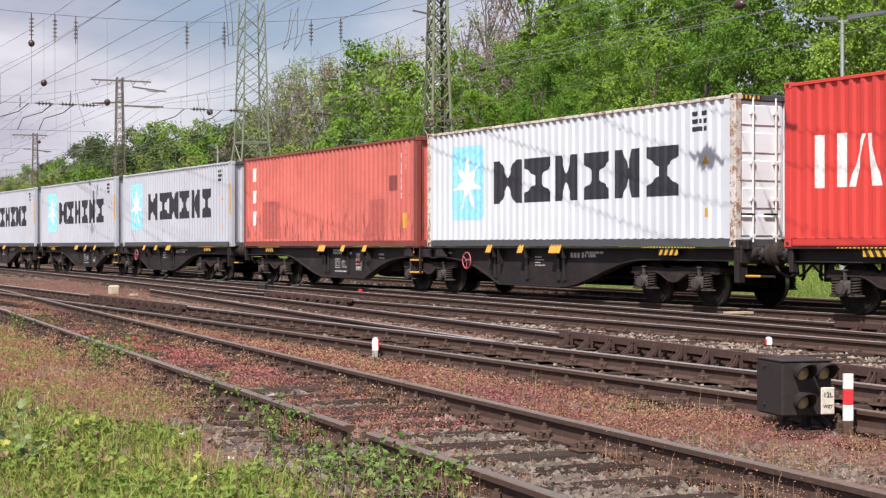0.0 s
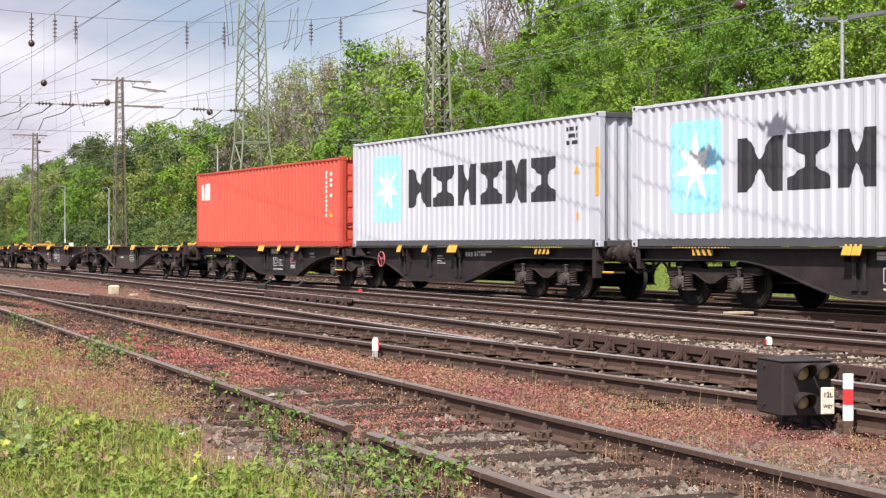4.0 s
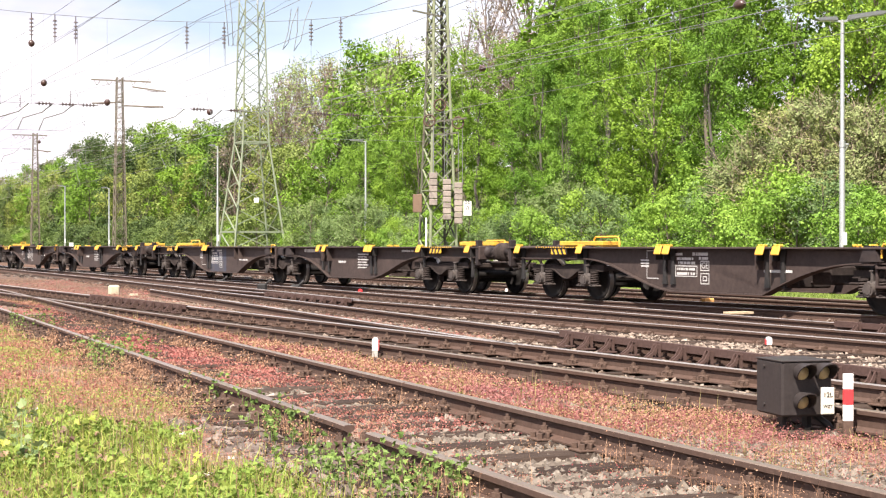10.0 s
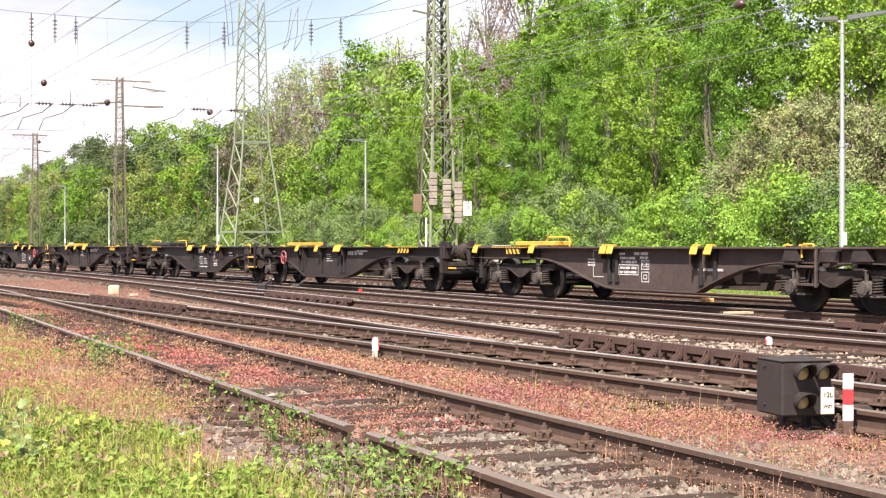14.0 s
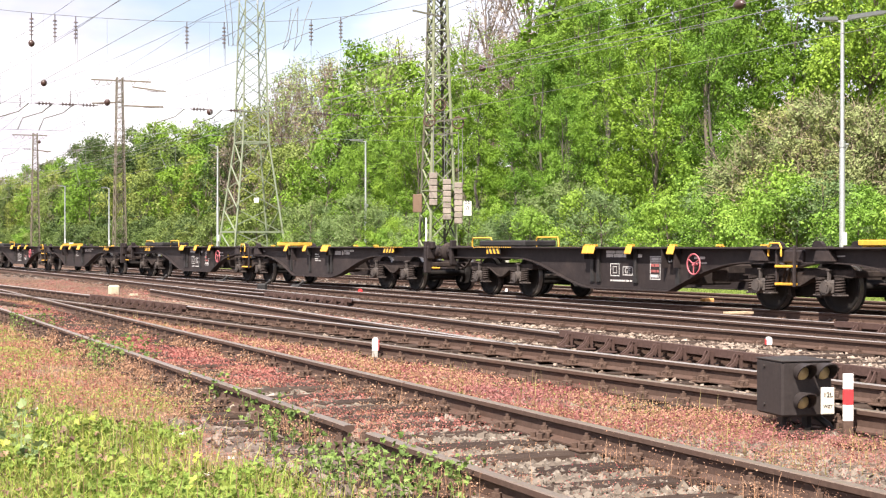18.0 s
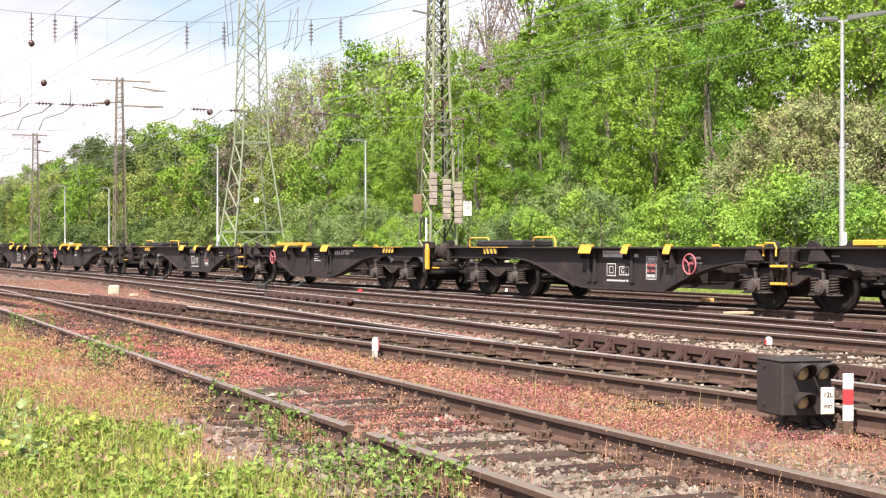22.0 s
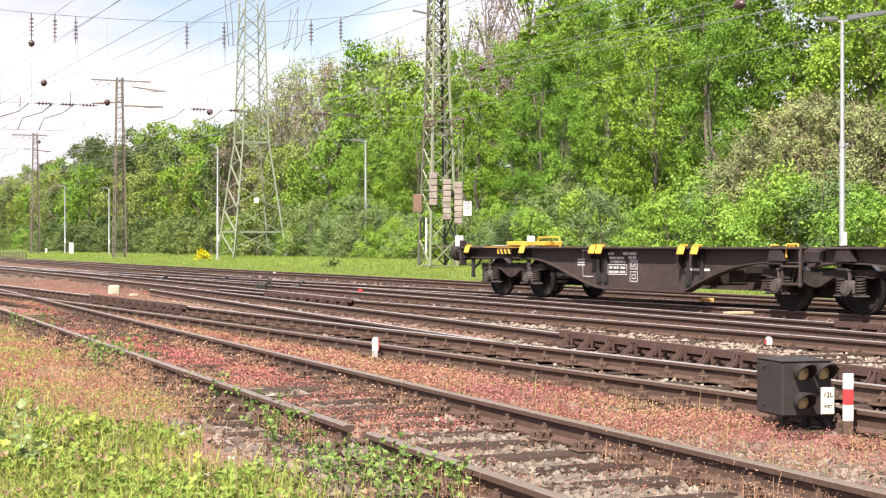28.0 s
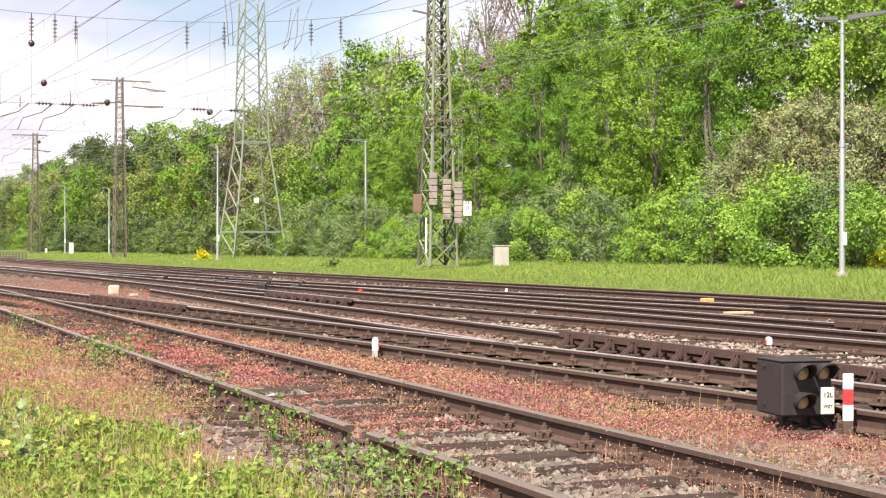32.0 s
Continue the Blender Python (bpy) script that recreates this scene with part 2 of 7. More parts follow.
M_STONE = island_mat("ballast stone", [(0, (0.10, 0.078, 0.063)), (0.5, (0.15, 0.124, 0.10)), (0.9, (0.22, 0.187, 0.153)), (1, (0.31, 0.27, 0.23))])
M_STONE_RED = island_mat("brown ballast stone", [(0, (0.11, 0.08, 0.064)), (0.6, (0.25, 0.195, 0.155)), (1, (0.38, 0.315, 0.26))])
M_WAGON = worn("dusty dark wagon paint", (0.031, 0.0245, 0.0245), 0.6, 0.0, (0.09, 0.068, 0.06), 0.5, 0.9, 14, 0.1, per_object=0.2, spec=0.22)
M_WAGON_BROWN = worn("brown-grey wagon paint", (0.060, 0.044, 0.040), 0.6, 0.0, (0.13, 0.094, 0.08), 0.5, 0.9, 14, 0.1, per_object=0.2, spec=0.2)
M_BOGIE = worn("brake-dust brown bogie", (0.032, 0.025, 0.023), 0.8, 0.0, (0.11, 0.085, 0.075), 0.5, 3, 25, 0.25, spec=0.15)
M_WHEEL = worn("dark wheel steel", (0.012, 0.0105, 0.010), 0.7, 0.0, (0.035, 0.028, 0.024), 0.4, 3, 25, 0.1, spec=0.2)
M_AXLE_BOX = worn("grey dusty axle box casting", (0.068, 0.058, 0.054), 0.75, 0.0, (0.12, 0.095, 0.08), 0.4, 5, 25, 0.2, spec=0.2)
M_TREAD = worn("bright wheel tread", (0.35, 0.34, 0.33), 0.35, 0.9, (0.15, 0.12, 0.1), 0.3, 3, 25, 0.05)
M_YELLOW = worn("chrome yellow paint", (0.66, 0.35, 0.04), 0.5, 0.0, (0.22, 0.13, 0.04), 0.45, 4, 30, 0.08)
M_BLACK = worn("black paint", (0.022, 0.021, 0.021), 0.55, 0.0, (0.06, 0.05, 0.045), 0.4, 3, 25, 0.1, spec=0.3)
M_WHITE = worn("white paint", (0.78, 0.77, 0.74), 0.55, 0.0, (0.42, 0.38, 0.32), 0.4, 5, 30, 0.06)
M_RED = worn("signal red paint", (0.62, 0.035, 0.04), 0.5, 0.0, (0.30, 0.05, 0.04), 0.3, 5, 30, 0.06)
M_GALV = worn("galvanised steel", (0.46, 0.48, 0.48), 0.42, 0.6, (0.30, 0.31, 0.30), 0.4, 3, 25, 0.08)
M_MAST_GREEN = worn("faded green mast paint", (0.19, 0.215, 0.13), 0.7, 0.0, (0.13, 0.10, 0.06), 0.4, 2.0, 25, 0.12)
# own colour of railing and fittings; painted shade on the anchor mast's legs
M_DARK_STEEL_SHADE = worn("dark green-brown steel, also mast shade", (0.085, 0.085, 0.06), 0.75, 0.0, (0.12, 0.07, 0.045), 0.6, 2.0, 25, 0.15)
M_MAST_BROWN = worn("brown mast steel", (0.135, 0.115, 0.086), 0.75, 0.0, (0.09, 0.06, 0.04), 0.6, 2.0, 25, 0.15)
M_PYLON = worn("pale green pylon steel", (0.20, 0.235, 0.16), 0.65, 0.1, (0.22, 0.20, 0.15), 0.5, 1.5, 20, 0.1)
M_WIRE = worn("overhead wire", (0.20, 0.205, 0.205), 0.6, 0.3, (0.1, 0.1, 0.1), 0.2, 2, 10, 0)
M_CERAMIC = worn("brown insulator ceramic", (0.060, 0.034, 0.028), 0.3, 0.0, (0.04, 0.03, 0.03), 0.3, 6, 30, 0)
M_CONCRETE = worn("weathered concrete", (0.36, 0.34, 0.31), 0.9, 0.0, (0.20, 0.18, 0.15), 0.5, 3, 40, 0.3)
M_BARK = worn("grey-brown bark", (0.14, 0.115, 0.09), 0.9, 0.0, (0.07, 0.06, 0.05), 0.6, 4, 20, 0.5, streak=(2, 2, 0.4))
M_LEAF = leafy("fresh maple leaves", (0.115, 0.205, 0.024), (0.21, 0.355, 0.046), 0.30)
M_LEAF_ASH = leafy("ash leaves", (0.100, 0.190, 0.022), (0.195, 0.345, 0.043), 0.30)
M_LEAF_YEL = leafy("yellow-green leaves", (0.155, 0.245, 0.030), (0.28, 0.425, 0.060), 0.32)
M_LEAF_DARK = leafy("dark leaves", (0.045, 0.075, 0.024), (0.135, 0.19, 0.06), 0.32)
M_LEAF_MID = leafy("mid-green hedge leaves", (0.10, 0.142, 0.038), (0.215, 0.285, 0.085), 0.34)
M_LEAF_GREY = leafy("grey-green willow leaves", (0.125, 0.185, 0.066), (0.215, 0.30, 0.118), 0.34)
M_LEAF_BUD = leafy("young pale green leaves", (0.16, 0.22, 0.06), (0.44, 0.54, 0.18), 0.45)
M_LEAF_OLIVE = leafy("olive leaves", (0.12, 0.16, 0.036), (0.28, 0.345, 0.09), 0.34)
M_LEAF_BARE = leafy("brown buds", (0.20, 0.15, 0.12), (0.40, 0.33, 0.27), 0.3)
M_GRASS = leafy("long grass", (0.13, 0.19, 0.03), (0.36, 0.45, 0.09), 0.4)
M_GRASS_DRY = leafy("dry grass", (0.22, 0.17, 0.06), (0.42, 0.34, 0.15), 0.3)
M_WEED = leafy("green weed leaves", (0.165, 0.235, 0.040), (0.33, 0.41, 0.090), 0.4)
M_HERB_RED = leafy("red herb leaves", (0.20, 0.058, 0.058), (0.46, 0.205, 0.180), 0.3)
M_HERB_ORANGE = leafy("orange-brown herb leaves", (0.21, 0.108, 0.066), (0.53, 0.325, 0.205), 0.3)
M_PETAL = leafy("white petals", (0.75, 0.75, 0.72), (0.85, 0.85, 0.82), 0.3)
M_BLOOM = leafy("yellow blossom", (0.62, 0.53, 0.01), (0.78, 0.71, 0.03), 0.3)

# ---- mesh helpers ----
class Shape:
    """Collects vertices and faces of one mesh, with material slots."""

    def __init__(self, *mats):
        self.v, self.f, self.m, self.s, self.mats = [], [], [], [], list(mats)

    def add(self, verts, faces, mi=0, smooth=False, tf=None):
        k = len(self.v)
        self.v += [tuple(tf @ Vector(p)) for p in verts] if tf else [tuple(p) for p in verts]
        self.f += [tuple(k + i for i in q) for q in faces]
        self.m += [mi] * len(faces)
        self.s += [smooth] * len(faces)
        return self

    def box(self, c, size, mi=0, bev=0.0, tf=None):
        hx, hy, hz = (s / 2 for s in size)
        cx, cy, cz = c
        if bev <= 0:
            vs = [(cx + sx * hx, cy + sy * hy, cz + sz * hz) for sx in (-1, 1) for sy in (-1, 1) for sz in (-1, 1)]
            fs = [(0, 1, 3, 2), (4, 6, 7, 5), (0, 4, 5, 1), (2, 3, 7, 6), (0, 2, 6, 4), (1, 5, 7, 3)]
            return self.add(vs, fs, mi, False, tf)
        b = min(bev, hx * 0.9, hy * 0.9, hz * 0.9)
        vs, ix = [], {}
        for sx in (-1, 1):
            for sy in (-1, 1):
                for sz in (-1, 1):
                    for a in range(3):
                        d = [hx - b, hy - b, hz - b]
                        d[a] += b
                        ix[sx, sy, sz, a] = len(vs)
                        vs.append((cx + sx * d[0], cy + sy * d[1], cz + sz * d[2]))
        fs = []
        for a in range(3):
            o = [i for i in range(3) if i != a]
            for s in (-1, 1):
                q = []
                for p, r in ((-1, -1), (1, -1), (1, 1), (-1, 1)):
                    k = [0, 0, 0]
                    k[a], k[o[0]], k[o[1]] = s, p, r
                    q.append(ix[(*k, a)])
                flip = (s > 0) == (a == 1)
                fs.append(tuple(reversed(q)) if flip else tuple(q))
            for p in (-1, 1):
                for r in (-1, 1):
                    k0, k1 = [0, 0, 0], [0, 0, 0]
                    k0[a], k1[a] = -1, 1
                    k0[o[0]] = k1[o[0]] = p
                    k0[o[1]] = k1[o[1]] = r
                    q = (ix[(*k0, o[0])], ix[(*k1, o[0])], ix[(*k1, o[1])], ix[(*k0, o[1])])
                    flip = (p * r > 0) == (a == 1)
                    fs.append(q if flip else tuple(reversed(q)))
        for sx in (-1, 1):
            for sy in (-1, 1):
                for sz in (-1, 1):
                    q = tuple(ix[sx, sy, sz, a] for a in range(3))
                    fs.append(q if sx * sy * sz > 0 else tuple(reversed(q)))
        return self.add(vs, fs, mi, False, tf)

    def rod(self, a, b, r, n=8, mi=0, r2=None, caps=True, smooth=True):
        a, b = Vector(a), Vector(b)
        r2 = r if r2 is None else r2
        w = (b - a).normalized()
        u = w.orthogonal().normalized()
        v = w.cross(u)
        ring = [(math.cos(2 * math.pi * i / n), math.sin(2 * math.pi * i / n)) for i in range(n)]
        vs = [a + u * (c * r) + v * (s * r) for c, s in ring] + [b + u * (c * r2) + v * (s * r2) for c, s in ring]
        self.add(vs, [(i, (i + 1) % n, n + (i + 1) % n, n + i) for i in range(n)], mi, smooth)
        if caps:
            self.add(vs, [tuple(reversed(range(n))), tuple(range(n, 2 * n))], mi)
        return self

    def bar(self, a, b, w, h, mi=0):
        """A straight flat bar between two points, w across and h deep."""
        a, b = Vector(a), Vector(b)
        d = (b - a).normalized()
        side = d.cross(Vector((0, 0, 1)))
        side = side.normalized() if side.length > 1e-3 else Vector((1, 0, 0))
        up = side.cross(d)
        vs = [p + side * (sx * w / 2) + up * (sz * h / 2) for p in (a, b) for sx, sz in ((-1, -1), (1, -1), (1, 1), (-1, 1))]
        return self.add(vs, [(0, 1, 5, 4), (1, 2, 6, 5), (2, 3, 7, 6), (3, 0, 4, 7), (3, 2, 1, 0), (4, 5, 6, 7)], mi)

    def tube(self, pts, r, n=6, mi=0, closed=False):
        pts = [Vector(p) for p in pts]
        rings, up = [], None
        k = len(self.v)
        m = len(pts)
        for i, p in enumerate(pts):
            d = (pts[(i + 1) % m] - pts[i - 1]) if closed else (pts[min(i + 1, m - 1)] - pts[max(i - 1, 0)])
            d.normalize()
            if up is None:
                up = d.orthogonal().normalized()
            up = (up - d * up.dot(d)).normalized()
            sd = d.cross(up)
            rr = r[i] if isinstance(r, (list, tuple)) else r
            rings += [p + up * (math.cos(2 * math.pi * j / n) * rr) + sd * (math.sin(2 * math.pi * j / n) * rr) for j in range(n)]
        fs = []
        for i in range(m if closed else m - 1):
            a, b = i * n, ((i + 1) % m) * n
            fs += [(a + j, a + (j + 1) % n, b + (j + 1) % n, b + j) for j in range(n)]
        self.add(rings, fs, mi, True)
        if not closed:
            self.add(rings[:n] + rings[-n:], [tuple(reversed(range(n))), tuple(range(n, 2 * n))], mi)
        return self

    def prism(self, outline, y0, y1, mi=0, tf=None):
        """An outline in (x, z), swept from y0 to y1."""
        n = len(outline)
        vs = [(x, y0, z) for x, z in outline] + [(x, y1, z) for x, z in outline]
        area = sum(outline[i][0] * outline[(i + 1) % n][1] - outline[(i + 1) % n][0] * outline[i][1] for i in range(n))
        fs = [(i, (i + 1) % n, n + (i + 1) % n, n + i) for i in range(n)] + [tuple(reversed(range(n))), tuple(range(n, 2 * n))]
        if (area < 0) == (y1 > y0):
            pass
        else:
            fs = [tuple(reversed(q)) for q in fs]
        return self.add(vs, [tuple(reversed(q)) for q in fs], mi, False, tf)

    def lathe(self, prof, n=12, mi=0, tf=None, closed=True):
        """A profile of (radius, z) turned about z."""
        vs = [(r * math.cos(2 * math.pi * j / n), r * math.sin(2 * math.pi * j / n), z) for r, z in prof for j in range(n)]
        fs = []
        for i in range(len(prof) - 1):
            fs += [(i * n + j, i * n + (j + 1) % n, (i + 1) * n + (j + 1) % n, (i + 1) * n + j) for j in range(n)]
        self.add(vs, fs, mi, True, tf)
        if closed:
            k = (len(prof) - 1) * n
            self.add(vs, [tuple(reversed(range(n))), tuple(range(k, k + n))], mi, False, tf)
        return self

    def mesh(self, name):
        me = bpy.data.meshes.new(name)
        me.from_pydata(self.v, [], self.f)
        for mt in self.mats:
            me.materials.append(mt)
        if len(self.mats) > 1:
            me.polygons.foreach_set("material_index", self.m)
        me.polygons.foreach_set("use_smooth", self.s)
        me.update()
        return me


def part(name, shape, parent=None, label="", at=None):
    """One mesh object from a Shape (or a shared mesh), under a thing or a part."""
    ob = new(name, shape if isinstance(shape, bpy.types.Mesh) else shape.mesh(name))
    if parent:
        ob.parent = parent
    if at is not None:
        ob.matrix_basis = at if isinstance(at, Matrix) else Matrix.Translation(at)
    return tagged(ob, label) if label else ob


def thing(name, label, category, m=None, group="", kind=""):
    ob = new(name)
    ob.empty_display_size = 0.3
    if m is not None:
        ob.matrix_basis = m
    return tagged(ob, label, category, group, kind)


# ---- ground ----
def smooth(a, b, t):
    t = min(1, max(0, (t - a) / (b - a)))
    return t * t * (3 - 2 * t)


def ground_z(x, y):
    """Level of the yard, the grass strip behind it and the wooded bank."""
    q = x + 0.446 * y
    z = -0.20
    z -= 0.03 * smooth(0.2, 0.5, x + 0.412 * y - 3.55) * smooth(1.9, 1.4, x + 0.412 * y - 3.55)
    z += 0.07 * smooth(0.5, -2.5, x + 0.412 * y - 3.55 + 0.3)       # verge by the camera
    z += 0.35 * smooth(25.0, 29.0, q) + 0.25 * smooth(29, 40, q)
    if q > 40:
        z += 9.0 * smooth(40, 78, q)
    z += 0.025 * noise.noise((x * 0.9, y * 0.9, 3.1)) + 0.012 * noise.noise((x * 3, y * 3, 7.7))
    return z


def axis(lo, hi, fine_lo, fine_hi, step):
    a, s, p = [], step, fine_lo
    while p > lo:
        a.append(p)
        s *= 1.22
        p -= s
    a.append(lo)
    a.reverse()
    p = fine_lo
    while p < fine_hi:
        p += step
        a.append(p)
    s = step
    while p < hi:
        s *= 1.22
        p += s
        a.append(p)
    return a


def build_ground():
    xs, ys = axis(-1800, 1800, -46, 30, 0.5), axis(-1800, 2200, 2.5, 70, 0.5)
    sh = Shape(M_GROUND)
    vs = [(x, y, ground_z(x, y)) for y in ys for x in xs]
    w = len(xs)
    fs = [(j * w + i, j * w + i + 1, (j + 1) * w + i + 1, (j + 1) * w + i) for j in range(len(ys) - 1) for i in range(w - 1)]
    sh.add(vs, fs, 0, True)
    tagged(part("ground", sh), "railway yard ground of brown ballast and soil with a grass bank", "ground", kind="structure")


build_ground()

# ---- tracks: each rail runs along x = a y^2 + b y + c ----
RAIL_PROFILE = [(-0.075, -0.16), (0.075, -0.16), (0.075, -0.148), (0.012, -0.125), (0.010, -0.05), (0.036, -0.036),
                (0.036, -0.006), (0.028, 0.0), (-0.028, 0.0), (-0.036, -0.006), (-0.036, -0.036), (-0.010, -0.05), (-0.012, -0.125), (-0.075, -0.148)]


def curve(line, y):
    a, b, c = line
    return a * y * y + b * y + c


def sweep(sh, line, y0, y1, prof, top=None, dz=0.0, dx=0.0, step=2.0):
    """Sweep a profile (across, up) along a rail line; faces between the profile points named in top take slot 1."""
    n = max(1, int((y1 - y0) / step)) if line[0] else 1
    m = len(prof)
    vs = []
    for i in range(n + 1):
        y = y0 + (y1 - y0) * i / n
        t = Vector((2 * line[0] * y + line[1], 1, 0)).normalized()
        s = Vector((t.y, -t.x, 0))
        p = Vector((curve(line, y), y, dz))
        vs += [p + s * (u + dx) + Vector((0, 0, h)) for u, h in prof]
    for i in range(n):
        for j in range(m):
            k = (j + 1) % m
            q = (i * m + j, i * m + k, (i + 1) * m + k, (i + 1) * m + j)
            sh.f.append(tuple(len(sh.v) + a for a in reversed(q)))
            sh.m.append(1 if top and j in top else 0)
            sh.s.append(False)
    base = len(sh.v)
    sh.f += [tuple(base + j for j in range(m)), tuple(base + n * m + j for j in reversed(range(m)))]
    sh.m += [0, 0]
    sh.s += [False, False]
    sh.v += [tuple(v) for v in vs]
    return sh


def add_rail(track, line, y0, y1, bright=True):
    sh = Shape(M_RAIL, M_RAIL_TOP if bright else M_RAIL_DULL)
    sweep(sh, line, y0, y1, RAIL_PROFILE, top=(6, 7, 8))
    return part("rail", sh, track)


def sleeper_mesh(length, seed, w=0.26, h=0.15):
    r = random.Random(seed)
    sh = Shape(M_SLEEPER)
    n = 5
    vs = []
    for i in range(n + 1):
        x = -length / 2 + length * i / n
        j = lambda k: r.uniform(-k, k)
        vs += [(x, -w / 2 + j(.008), -h), (x, -w / 2 + j(.008), -0.02 + j(.006)), (x, -w / 2 + 0.02 + j(.006), j(.008)),
               (x, w / 2 - 0.02 + j(.006), j(.008)), (x, w / 2 + j(.008), -0.02 + j(.006)), (x, w / 2 + j(.008), -h)]
    fs = [tuple(reversed((i * 6 + k, i * 6 + (k + 1) % 6, (i + 1) * 6 + (k + 1) % 6, (i + 1) * 6 + k))) for i in range(n) for k in range(6)]
    fs += [(0, 1, 2, 3, 4, 5), tuple(n * 6 + k for k in (5, 4, 3, 2, 1, 0))]
    return sh.add(vs, fs).mesh("sleeper")


def plate_mesh():
    """Ribbed base plate with two clamps, nuts and coach screws."""
    sh = Shape(M_IRON)
    sh.box((0, 0, 0.008), (0.36, 0.17, 0.016), bev=0.004)
    for s in (-1, 1):
        sh.box((s * 0.088, 0, 0.035), (0.022, 0.15, 0.045), bev=0.006)
        sh.box((s * 0.076, 0, 0.056), (0.075, 0.085, 0.030), bev=0.010)
        sh.rod((s * 0.085, 0, 0.05), (s * 0.085, 0, 0.118), 0.014, 6)
        sh.rod((s * 0.085, 0, 0.070), (s * 0.085, 0, 0.100), 0.027, 6, smooth=False)
        for t in (-1, 1):
            sh.rod((s * 0.145, t * 0.055, 0.014), (s * 0.145, t * 0.055, 0.052), 0.021, 6, smooth=False)
    return sh.mesh("rail_fastening")


PLATE = plate_mesh()


def plate_far_mesh():
    """The same fastening in fewer faces: plate, two humped clamps with their nuts, screws."""
    sh = Shape(M_IRON).box((0, 0, 0.008), (0.36, 0.17, 0.016))
    for s in (-1, 1):
        sh.prism([(s * 0.045, 0.025), (s * 0.06, 0.048), (s * 0.10, 0.055), (s * 0.135, 0.016)][::s], -0.045, 0.045)
        sh.box((s * 0.088, 0, 0.068), (0.034, 0.034, 0.03))
        for t in (-1, 1):
            sh.box((s * 0.145, t * 0.058, 0.028), (0.034, 0.032, 0.028))
    return sh.mesh("rail_fastening")


PLATE_FAR = plate_far_mesh()


def at_line(line, y, z=0.0, across=0.0):
    t = Vector((2 * line[0] * y + line[1], 1, 0)).normalized()
    m = Matrix.Translation((curve(line, y) + t.y * across, y - t.x * across, z))
    return m @ Matrix.Rotation(math.atan2(-t.x, t.y), 4, "Z")


def add_sleepers(track, line, y0, y1, length, offset, rails, z=-0.158, seed=1, pitch=0.62, plate=None):
    """Sleepers along a line, with a fastening under each rail that crosses them."""
    rnd = random.Random(seed)
    kinds = [sleeper_mesh(length, seed * 10 + i) for i in range(4)]
    y = y0
    while y < y1:
        m = at_line(line, y, z + rnd.uniform(-.012, .006), offset + rnd.uniform(-.05, .05)) @ Matrix.Rotation(rnd.uniform(-.025, .025), 4, "Z")
        part("sleeper", rnd.choice(kinds), track, at=m)
        for rl, a0, a1 in rails:
            if a0 < y < a1:
                part("rail_fastening", plate or PLATE, track, at=at_line(rl, y, -0.160))
        y += pitch * math.cos(math.atan(line[1])) * rnd.uniform(.96, 1.04)


R1, R2 = (0, -0.412, 3.551), (0, -0.4142, 5.20)
R3, R4 = (0, -0.5139, 8.765), (0, -0.5139, 10.451)
R5, R6 = (0, -0.3811, 7.95), (-0.0005, -0.365, 9.46)
R7, R8 = (0, -0.5033, 14.98), (-0.00042, -0.4093, 14.67)
R9 = (0, -0.4248, 16.17)
R10 = (-0.0005, -0.365, 11.15)
R11, R12 = (0, -0.553, 21.88), (0, -0.553, 23.59)
R13, R14 = (0, -0.446, 22.4), (0, -0.446, 24.05)
R15, R16 = (0, -0.411, 16.60), (0, -0.411, 18.20)
R17, R18 = (0, -0.437, 11.95), (0, -0.437, 13.55)


